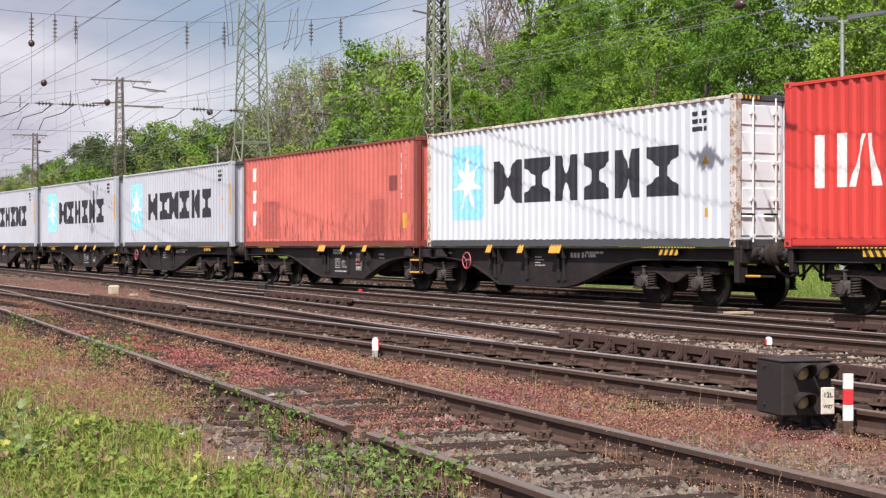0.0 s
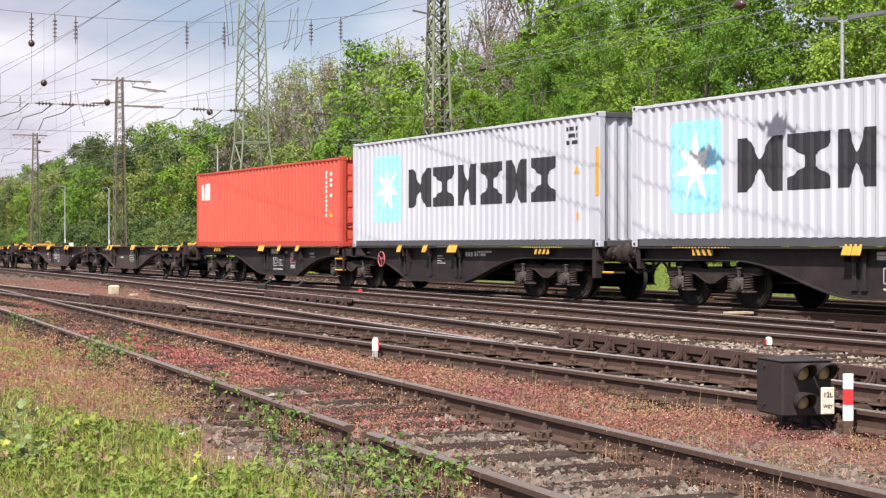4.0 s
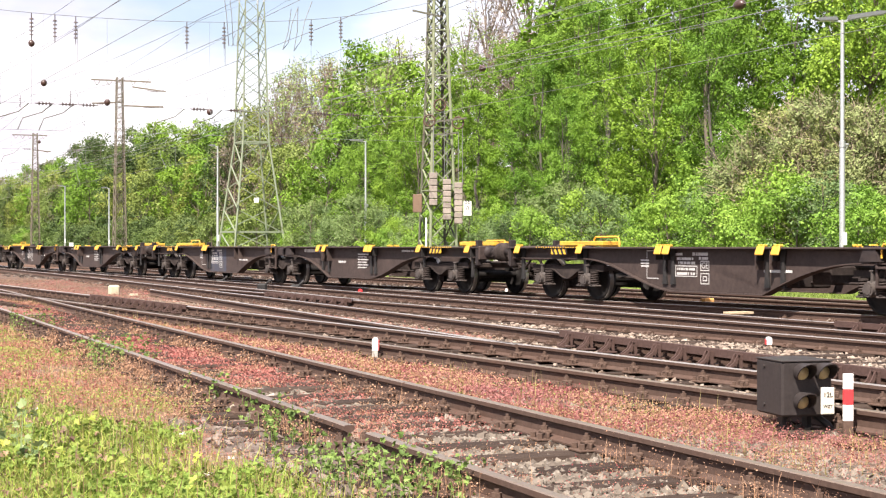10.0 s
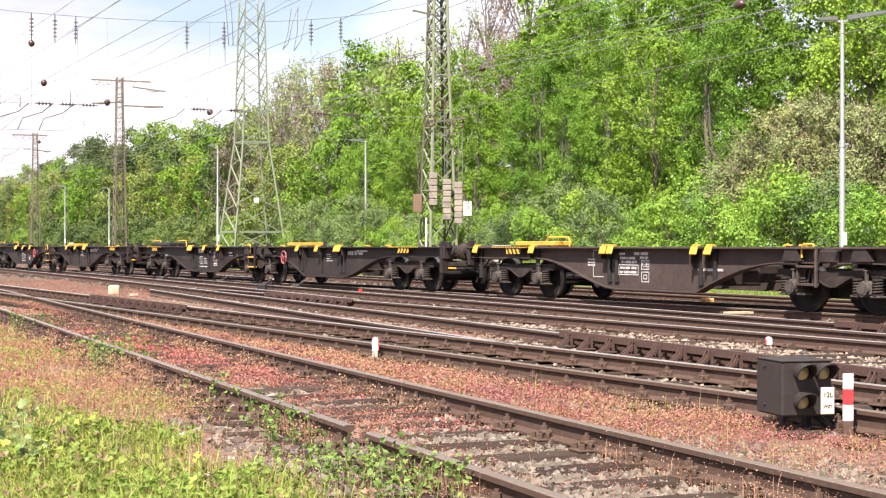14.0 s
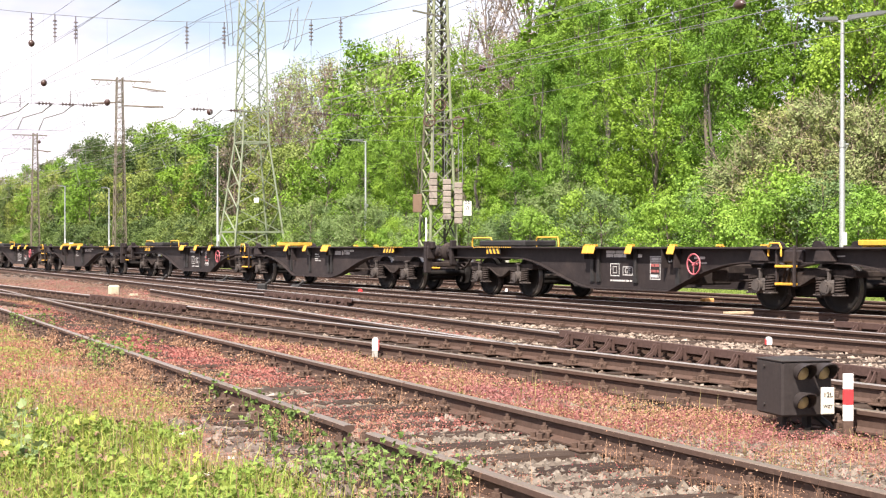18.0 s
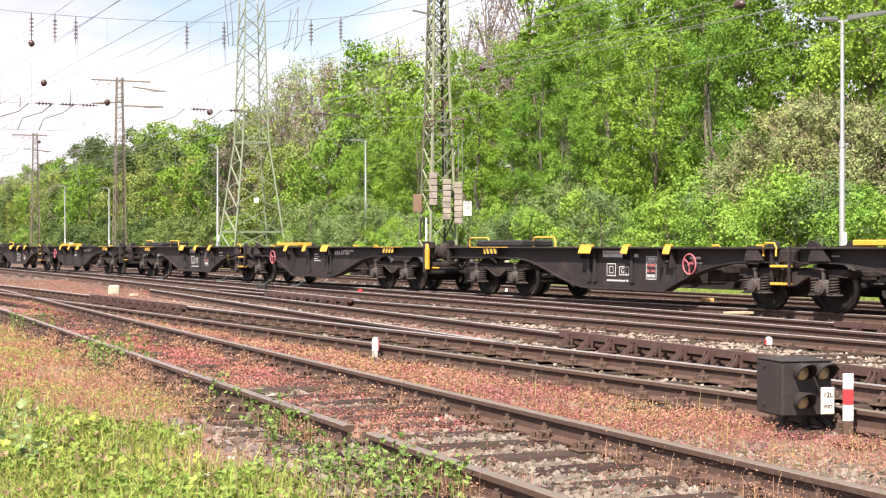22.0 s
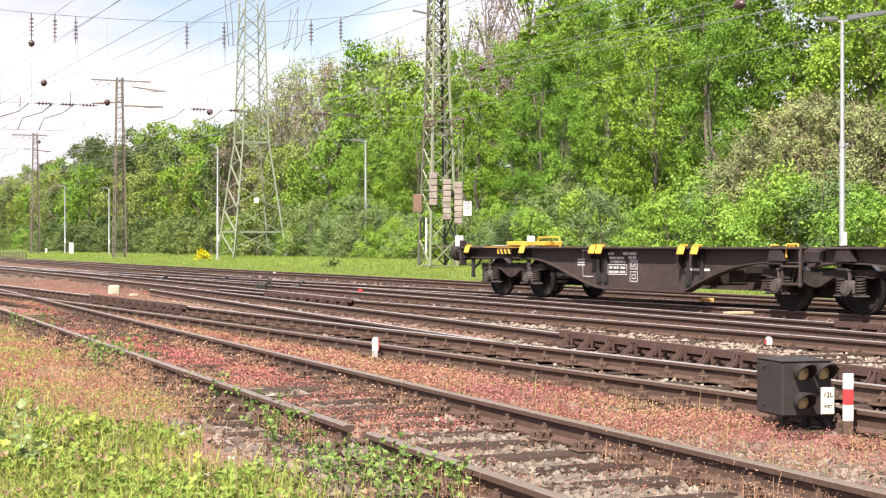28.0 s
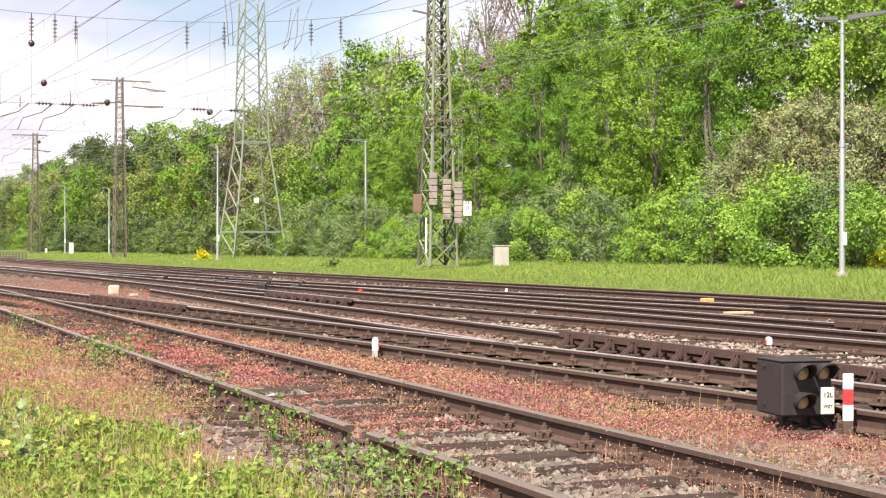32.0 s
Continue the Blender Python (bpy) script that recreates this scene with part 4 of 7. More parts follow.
        if seed == 12:
            part("handrail", ME_GRAB, w, "yellow vertical grab bar", Matrix.Translation((12.62, -1.2, 0)))
        part("handrail", ME_SHUNT, w, "yellow shunter's bar", Matrix.Translation((12.4, -1.0, 0.62)))
        for k, rows in enumerate((
                bars(7.2, 7.9, 1.02, 0.05, 3, seed), bars(-5.9, -4.6, 0.95, 0.07, 5, seed + 3) + bars(-5.9, -4.8, 1.03, 0.06, 4, seed + 4),
                outline(-5.75, 0.55, -5.42, 0.82) + outline(-5.66, 0.61, -5.51, 0.76, 0.015), outline(-5.30, 0.57, -4.95, 0.76),
                outline(-4.35, 0.86, -3.62, 0.98) + bars(-4.3, -3.7, 0.89, 0.06, 4, seed + 1),
                outline(-4.35, 0.50, -4.0, 0.85, 0.02) + bars(-4.32, -4.03, 0.765, 0.055, 2, seed + 2, 1) + bars(-4.32, -4.03, 0.65, 0.05, 3, seed + 5, 1) + bars(-4.32, -4.03, 0.545, 0.06, 2, seed + 6),
                bars(-5.75, -4.95, 0.44, 0.035, 4, seed + 6), bars(-2.9, -2.55, 0.93, 0.05, 2, seed) + bars(-2.9, -2.5, 0.84, 0.03, 2, seed),
                bars(5.15, 5.45, 0.92, 0.03, 1, seed) + bars(5.15, 5.55, 0.86, 0.02, 2, seed) + bars(5.15, 5.4, 0.80, 0.02, 1, seed) + bars(5.15, 5.6, 0.74, 0.02, 2, seed),
                [(6.62 + 0.13 * i, 0.93, 6.72 + 0.13 * i, 1.04, 0) for i in range(3)] + [(7.06, 0.93, 7.15, 1.05, 0)] + bars(7.18, 7.62, 0.94, 0.07, 5, 4),
                [(-1.25, 1.0, -1.05, 1.02, 0), (-1.16, 0.95, -1.13, 1.0, 0)], [(1.05, 1.0, 1.25, 1.02, 0)])):
            tagged(part("stencil", marks_mesh(rows, (M_MARK, M_MARK_RED)), w, "white panel with red marks" if k == 5 else "white stencilled marks"), kind="stuff")
        part("stencil", GE, w, "white stencilled letters", (-5.125, -1.039, 0.665))
        if seed % 2 == 0:
            tri = Shape(M_MARK_YEL).add([(-2.2, -1.039, 0.72), (-1.95, -1.039, 0.72), (-2.075, -1.039, 0.94)], [(0, 1, 2)])
            part("warning_triangle", tri, w, "yellow warning triangle")
    else:
        part("deck_board", ME_BOARD, w, "yellow deck board", Matrix.Translation((-10.3, -0.4, 1.17)))
        part("handrail", ME_HANDRAIL_L, w, "bent yellow handrail", Matrix.Translation((-9.5, -0.5, 1.17)))
        part("deck_board", ME_BOARD, w, "yellow deck board", Matrix.Translation((11.5, -0.4, 1.17)))
        part("handrail", ME_HANDRAIL_L, w, "bent yellow handrail", Matrix.Translation((12.2, -0.5, 1.10)))
        part("handrail", ME_HANDRAIL, w, "bent yellow handrail", Matrix.Translation((-0.45, -1.15, 0.98)))
        if blue:
            part("paint_patch", marks_mesh([(-6.48, 0.31, -4.9, 1.12, 0)], (M_BLUE_OLD,)), w, "remains of blue paint")
        listing = []
        for i in range(6):
            listing += bars(5.5, 6.2 - 0.12 * (i % 2), 0.94 - 0.075 * i, 0.03, 4, seed + i)
        for rows in (outline(-7.3, 0.52, -6.9, 1.1, 0.018)[0:3], outline(-6.35, 0.58, -5.65, 0.80, 0.018) + bars(-6.3, -5.7, 0.615, 0.05, 6, seed) + bars(-6.3, -5.7, 0.705, 0.05, 7, seed + 7),
                     bars(-6.25, -5.7, 0.83, 0.05, 6, seed + 1), outline(-5.55, 0.70, -5.28, 0.90, 0.02), outline(-5.55, 0.44, -5.28, 0.66, 0.02) + outline(-5.48, 0.5, -5.35, 0.6, 0.02),
                     bars(-6.35, -6.1, 1.0, 0.05, 1, seed) + bars(-5.8, -5.3, 1.0, 0.06, 3, seed + 2),
                     bars(-6.3, -5.75, 0.91, 0.05, 4, seed + 3) + bars(-5.6, -5.3, 0.92, 0.05, 2, seed + 3),
                     bars(-7.5, -7.2, 0.88, 0.03, 1, 1) + bars(-7.5, -7.2, 0.82, 0.03, 1, 2) + bars(-7.5, -7.2, 0.76, 0.03, 1, 2),
                     bars(-3.7, -2.9, 0.70, 0.05, 4, seed), bars(4.2, 4.7, 0.70, 0.06, 4, seed), listing,
                     [(1.75, 1.0, 1.9, 1.1, 0)] + bars(1.95, 2.9, 1.0, 0.09, 7, 5), bars(8.2, 8.9, 1.03, 0.05, 3, seed)):
            me = marks_mesh(rows, (M_MARK,))
            me.transform(Matrix.Translation((0, -0.003, 0)))
            tagged(part("stencil", me, w, "white stencilled marks"), kind="stuff")
        part("stencil", GE, w, "white stencilled letters", (-5.415, -1.043, 0.80))
    if tail:
        for y in (-1.15, 0.95):
            part("tail_board", ME_TAIL, w, "white end-of-train board", Matrix.Translation((-12.58, y, 1.20)))
    return w


def small_gear():
    post = Shape(M_WAGON).box((0, 0, 1.02), (0.10, 0.16, 0.62), 0, 0.015).mesh("end_post")
    tall = Shape(M_WAGON).box((0, 0, 0.90), (0.13, 0.18, 0.82), 0, 0.015).box((0.12, 0.05, 1.21), (0.25, 0.12, 0.18), 0, 0.02).mesh("end_post")
    gusset = Shape(M_WAGON).prism([(-0.24, 0.92), (0.24, 0.92), (0.12, 1.19), (-0.12, 1.19)], -1.20, -1.06).mesh("gusset")
    joint = Shape(M_WAGON).box((0, 0, 1.0), (0.5, 2.2, 0.22), 0, 0.02)
    hump = Shape(M_WAGON).prism([(-0.15, 1.16), (0.15, 1.16), (0.13, 1.225), (0.07, 1.27), (-0.03, 1.28), (-0.10, 1.255)], -1.02, -0.94).mesh("stop_block")
    slab = Shape(M_BLACK).box((0, 0, 0.08), (2.1, 0.9, 0.15), 0, 0.03).mesh("damper")
    board = Shape(M_YELLOW).box((0, 0, 0.075), (1.7, 0.5, 0.10), 0, 0.012).box((-0.75, 0, 0.02), (0.1, 0.4, 0.05)).box((0.75, 0, 0.02), (0.1, 0.4, 0.05)).mesh("deck_board")
    grab = Shape(M_YELLOW).tube([(0, 0, 0.95), (0, 0.0, 1.18), (-0.03, 0, 1.22)], 0.05, 8).box((0, 0, 0.85), (0.12, 0.1, 0.55), 0, 0.02).mesh("handrail")
    shunt = Shape(M_YELLOW, M_WAGON).rod((0.1, 0, 0), (0.52, 0, 0), 0.025, 8).rod((0.52, 0, 0), (0.9, 0, 0), 0.024, 8, 1).rod((0.1, 0, 0), (0.1, 0, 0.4), 0.02, 6, 1).mesh("handrail")
    tail = Shape(M_WHITE, M_RED).box((0, 0, 0.11), (0.03, 0.22, 0.27), 0, 0.008).mesh("tail_board")
    return gusset, hump, post, tall, joint.mesh("joint_cover"), slab, board, grab, shunt, tail


BEAMS = {}
ME_DASH = dash_mesh()
ME_FLAP, ME_HAZARD, ME_BUFFER, ME_COUPLING, ME_HANDWHEEL = flap_mesh(), hazard_mesh(), buffer_mesh(), coupling_mesh(), wheel_ring()
ME_HANDRAIL, ME_HANDRAIL_L = handrail_mesh(0.34, 0.24), handrail_mesh(0.95, 0.22)
ME_GUSSET, ME_HUMP, ME_POST, ME_POST_TALL, ME_JOINT, ME_SLAB, ME_BOARD, ME_GRAB, ME_SHUNT, ME_TAIL = small_gear()

for number, place in enumerate(JOINTS):
    k = number - 1
    TRAIN.append((wagon("brown" if k in (3, 4, 5, 6, 13) else "dark", number, k == 5, k == 13), place, 0.0))

# ---- containers ----
RIB = 0.2765
RIB_PROFILE = [(0.0, 0.0), (0.082, 0.0), (0.132, 0.044), (0.222, 0.044)]      # along, inward
SIDE_Y = -1.204


def side_points(x0, x1):
    out, x = [(x0, 0.0)], x0 + 0.06
    while x + RIB < x1:
        out += [(x + a, d) for a, d in RIB_PROFILE]
        x += RIB
    return out + [(x, 0.0), (x1, 0.0)]


def inward(pts, x):
    for (a, d), (b, e) in zip(pts, pts[1:]):
        if a <= x <= b:
            return d + (e - d) * (x - a) / max(1e-6, b - a)
    return 0.0


def decal(pts, polys, mat, lift=0.003):
    """Paint on the ribbed wall: polygons in (x, z), even-odd, cut along the ribs so that it follows them."""
    sh, seen = Shape(mat), {}
    edges = [(p[i], p[(i + 1) % len(p)]) for p in polys for i in range(len(p))]
    xs = {round(q[0], 4) for p in polys for q in p}
    lo, hi = min(xs), max(xs)
    xs |= {round(a, 4) for a, _ in pts if lo < a < hi}
    xs = sorted(xs)
    for a, b in zip(xs, xs[1:]):
        if b - a < 1e-3:
            continue
        m, cut = (a + b) / 2, []
        for (x0, z0), (x1, z1) in edges:
            if min(x0, x1) <= a + 2e-4 and max(x0, x1) >= b - 2e-4 and abs(x1 - x0) > 4e-4:
                f = lambda x: z0 + (z1 - z0) * (x - x0) / (x1 - x0)
                cut.append((f(m), f(a), f(b)))
        cut.sort()
        ya, yb = SIDE_Y + inward(pts, a + 1e-5) - lift, SIDE_Y + inward(pts, b - 1e-5) - lift
        for lo_, hi_ in zip(cut[::2], cut[1::2]):
            q = []
            for v in ((a, ya, lo_[1]), (b, yb, lo_[2]), (b, yb, hi_[2]), (a, ya, hi_[1])):
                key = tuple(round(c, 4) for c in v)
                if key not in seen:
                    seen[key] = len(sh.v)
                    sh.v.append(v)
                q.append(seen[key])
            q = list(dict.fromkeys(q))
            if len(q) > 2:
                sh.f.append(tuple(q))
                sh.m.append(0)
                sh.s.append(False)
    return sh


def rect(x0, z0, x1, z1):
    return [(x0, z0), (x1, z0), (x1, z1), (x0, z1)]


def container(label, paint, frame_paint, h, doors, post_paint=None, rod_paint=None, door_paint=None, top_paint=None):
    L, W = 12.192, 2.438
    c = thing("shipping_container", label, "container", group="containers on the train")
    post_paint = post_paint or frame_paint
    pts = side_points(0.17, L - 0.17)
    wall = Shape(paint)
    z0, z1 = 0.16, h - 0.075
    n = len(pts)
    vs = [(x, SIDE_Y + d, z) for z in (z0, z1) for x, d in pts]
    wall.add(vs, [(i, i + 1, n + i + 1, n + i) for i in range(n - 1)])
    vs = [(x, SIDE_Y + d + 0.004, z) for z in (z0, z1) for x, d in pts]
    wall.add(vs, [(n + i, n + i + 1, i + 1, i) for i in range(n - 1)])
    me = wall.mesh("side_wall")
    part("side_wall", me, c)
    part("side_wall", me, c, at=Matrix.Translation((L, 0, 0)) @ Matrix.Rotation(math.pi, 4, "Z"))
    rails = Shape(top_paint or frame_paint).box((L / 2, 0, 0), (L - 0.30, 0.065, 0.065), 0, 0.008).mesh("top_rail")
    sill = Shape(frame_paint).box((L / 2, 0, 0.0), (L - 0.30, 0.05, 0.155), 0, 0.008).box((L / 2, 0.02, -0.07), (L - 0.30, 0.09, 0.02)).mesh("bottom_rail")
    post = Shape(post_paint).box((0, 0, 0), (0.17, 0.15, h - 0.236), 0, 0.012).mesh("corner_post")
    cast = Shape(post_paint, M_BLACK).box((0, 0, 0), (0.178, 0.162, 0.118), 0, 0.008)
    for s in (-1, 1):
        cast.add([(-0.035, s * 0.0825, -0.03), (0.035, s * 0.0825, -0.03), (0.035, s * 0.0825, 0.03), (-0.035, s * 0.0825, 0.03)], [(0, 1, 2, 3) if s < 0 else (3, 2, 1, 0)], 1)
    cast = cast.mesh("corner_casting")
    for s in (-1, 1):
        part("top_rail", rails, c, at=(0, s * (W / 2 - 0.036), h - 0.05))
        part("bottom_rail", sill, c, at=(0, s * (W / 2 - 0.05), 0.095))
        for x in (0.089, L - 0.089):
            part("corner_post", post, c, at=(x, s * (W / 2 - 0.078), h / 2))
            for z in (0.059, h - 0.059):
                part("corner_casting", cast, c, at=(x, s * (W / 2 - 0.081), z))
    part("roof", Shape(paint).box((L / 2, 0, h - 0.045), (L - 0.2, W - 0.1, 0.03)), c)
    part("floor", Shape(frame_paint).box((L / 2, 0, 0.15), (L - 0.2, W - 0.1, 0.05)), c)
    head = Shape(frame_paint).box((0, 0, h - 0.06), (0.09, W - 0.32, 0.11), 0, 0.01).box((0, 0, 0.075), (0.10, W - 0.32, 0.14), 0, 0.01).mesh("end_frame")
    for x in (0.06, L - 0.06):
        part("end_frame", head, c, at=(x, 0, 0))
    ends = ((L - 0.06, 1), (0.06, -1))
    dx, bx = (ends[0], ends[1]) if doors else (ends[1], ends[0])
    ew = Shape(paint)
    ys = [-1.07 + 2.14 * i / 32 for i in range(33)]
    prof = [(y, (0.0, 0.0, 0.04, 0.04)[i % 4]) for i, y in enumerate(ys)]
    n = len(prof)
    e = bx[1]
    vs = [(bx[0] - e * d, y, z) for z in (0.14, h - 0.115) for y, d in prof]
    fs = [(i, i + 1, n + i + 1, n + i) for i in range(n - 1)]
    ew.add(vs, fs if e > 0 else [tuple(reversed(q)) for q in fs])
    ew.box((bx[0] - e * 0.07, 0, h / 2), (0.02, 2.1, h - 0.26))
    part("end_wall", ew, c)
    e = dx[1]
    stripes = Shape(M_YELLOW, M_BLACK)
    for i in range(10):
        y = -1.05 + 0.05 * i
        stripes.box((dx[0] + e * 0.052, y, h - 0.06), (0.004, 0.05, 0.07), i % 2)
    part("hazard_strip", stripes, c, "yellow and black striped strip")
    for s in (-1, 1):
        d = Shape(door_paint or paint, M_BLACK)
        d.box((dx[0] - e * 0.02, s * 0.54, h / 2 + 0.01), (0.03, 1.05, h - 0.27), 0, 0.006)
        dr = part("door", d, c, at=None)
        for k in range(5):
            zc = 0.14 + (h - 0.27) * (k + 0.5) / 5
            part("panel", Shape(door_paint or paint).box((dx[0], s * 0.54, zc), (0.028, 0.96, (h - 0.27) / 5 - 0.14), 0, 0.012), dr)
        for y in (0.22, 0.78):
            rod = Shape(rod_paint or M_GALV).rod((dx[0] + e * 0.055, s * y, 0.09), (dx[0] + e * 0.055, s * y, h - 0.06), 0.019, 8)
            for z in (0.20, 0.9, 1.6, h - 0.35):
                rod.box((dx[0] + e * 0.045, s * y, z), (0.05, 0.12, 0.07), 0, 0.01)
            part("lock_rod", rod, dr, "pale steel lock rod")
            part("door_handle", Shape(M_BLACK).box((dx[0] + e * 0.06, s * (y + 0.13), 0.62), (0.03, 0.34, 0.04), 0, 0.01), dr)
    return c, pts


def paint_on(c, pts, name, polys, mat, label="", lift=0.003):
    for p in polys:
        part(name, decal(pts, [p], mat, lift), c, label)


P_GREY = container_paint("pale grey container paint", (0.47, 0.49, 0.54), 0.24, 0.5, 0.05)
P_GREY_A = container_paint("pale white-grey container paint", (0.61, 0.645, 0.69), 0.34, 0.5, 0.05)
# paler than the side wall: stronger light on the door end, put into the paint
P_DOOR_LIT = container_paint("white-grey door paint, lightened as if lit", (0.80, 0.83, 0.86), 0.35, 0.5, 0.05)
P_GREY_FRAME = container_paint("grey frame paint", (0.075, 0.077, 0.085), 0.4, 0.5, 0.06)
P_RUSTY = container_paint("rusting pale frame paint", (0.60, 0.57, 0.52), 0.9, 0.7, 0.15, 0.49)
P_RED_FADED = container_paint("faded salmon red paint", (0.60, 0.150, 0.118), 0.85, 0.6, 0.10, 0.62, True)
P_RED_FRAME = container_paint("rusty red frame paint", (0.23, 0.055, 0.042), 0.7, 0.65, 0.1)
P_RED = container_paint("bright red container paint", (0.60, 0.052, 0.040), 0.5, 0.45, 0.09)
P_ORANGE_RED = container_paint("orange red container paint", (0.66, 0.096, 0.062), 0.35, 0.5, 0.06)
P_ORANGE_FRAME = container_paint("dull orange red frame paint", (0.48, 0.06, 0.035), 0.5, 0.55, 0.1)
P_NAVY = worn("near-black lettering paint", (0.022, 0.023, 0.030), 0.55, 0, (0.05, 0.05, 0.06), 0.4, 5, 30, 0.03)
P_SKY = worn("light blue panel paint", (0.29, 0.66, 0.84), 0.5, 0, (0.52, 0.76, 0.84), 0.3, 1, 9, 0.03)
P_STAR = worn("white star paint", (0.80, 0.81, 0.80), 0.5, 0, (0.6, 0.6, 0.6), 0.3, 5, 30, 0.03)
P_PATCH = worn("dark square of primer", (0.22, 0.055, 0.048), 0.7, 0, (0.18, 0.05, 0.045), 0.5, 3, 20, 0.05)
P_DUSK = worn("dark rubbed patch", (0.42, 0.098, 0.082), 0.7, 0, (0.26, 0.06, 0.05), 0.6, 3, 20, 0.05)


def codes(c, pts, x, z, w, lines, mat, seed):
    for i in range(lines):
        polys = [rect(a, b, d, e) for a, b, d, e, _ in bars(x, x + w, z - 0.15 * i, 0.09, 4, seed + i, gap=0.04)]
        paint_on(c, pts, "code_bar", polys, mat)


def grey_box(left, paint, frame_paint, post_paint, seed, shift=0.0, doors=False, h=2.896, strip=False):
    c, pts = container("pale grey corrugated container with light blue star panel and black slabs", paint, frame_paint, h, doors, post_paint, M_WHITE, P_DOOR_LIT if doors else None, P_RUSTY if doors else paint)
    x0, z0, x1, z1, r = 1.23 + shift, 0.66, 2.83 + shift, 2.47, 0.14
    panel = []
    for cx, cz, a0 in ((x1 - r, z1 - r, 0), (x0 + r, z1 - r, 90), (x0 + r, z0 + r, 180), (x1 - r, z0 + r, 270)):
        panel += [(cx + r * math.cos(radians(a0 + a)), cz + r * math.sin(radians(a0 + a))) for a in (0, 30, 60, 90)]
    paint_on(c, pts, "panel", [panel], P_SKY, "light blue rounded panel")
    cx, cz, star = (x0 + x1) / 2, (z0 + z1) / 2, []
    for i in range(14):
        a = math.pi / 2 + i * math.pi / 7
        rr = (0.74, 0.25)[i % 2]
        star.append((cx + rr * math.cos(a) + 0.0007 * i, cz + rr * math.sin(a)))
    paint_on(c, pts, "star", [star], P_STAR, "white seven-pointed star", 0.006)
    # six notched slabs stand for the owner's mark, each of the size of its place
    for i, (a, b) in enumerate(((3.33, 4.53), (4.70, 5.80), (5.94, 6.89), (7.09, 8.06), (8.29, 9.16), (9.40, 10.40))):
        a, b, lo, hi = a + shift * .6, b + shift * .6, 1.02, 2.03
        paint_on(c, pts, "name_block", name_shape(a, b, lo, hi, i), P_NAVY, "black block mark")
    codes(c, pts, 10.85, 2.55, 0.52, 3, P_NAVY, seed)
    paint_on(c, pts, "warning_triangle", [[(11.13, 1.60), (11.40, 1.60), (11.265, 1.84)]], M_YELLOW, "yellow warning triangle")
    paint_on(c, pts, "placard", [rect(11.22, 0.58, 11.37, 0.75)], M_YELLOW, "small orange placard")
    if strip:
        part("edge_strip", Shape(M_YELLOW).box((12.10, -1.221, 1.62), (0.12, 0.006, 1.05)), c, "orange warning strip on the corner post")
    TRAIN.append((c, left, DECK))
    return c


def name_shape(a, b, lo, hi, i):
    """A plain dark slab, deeply notched above and below or at its sides, so that it fills one place of the owner's mark."""
    m, n = (a + b) / 2, (lo + hi) / 2
    if i % 2 == 0:
        return [[(a, lo), (a + .27, lo), (m, n - .09), (b - .27, lo), (b, lo), (b, hi), (b - .27, hi), (m, n + .09), (a + .27, hi), (a, hi)]]
    return [[(a, lo), (b, lo), (b, lo + .22), (m + .14, n - .1), (m + .14, n + .1), (b, hi - .22), (b, hi), (a, hi), (a, hi - .22), (m - .14, n + .1), (m - .14, n - .1), (a, lo + .22)]]


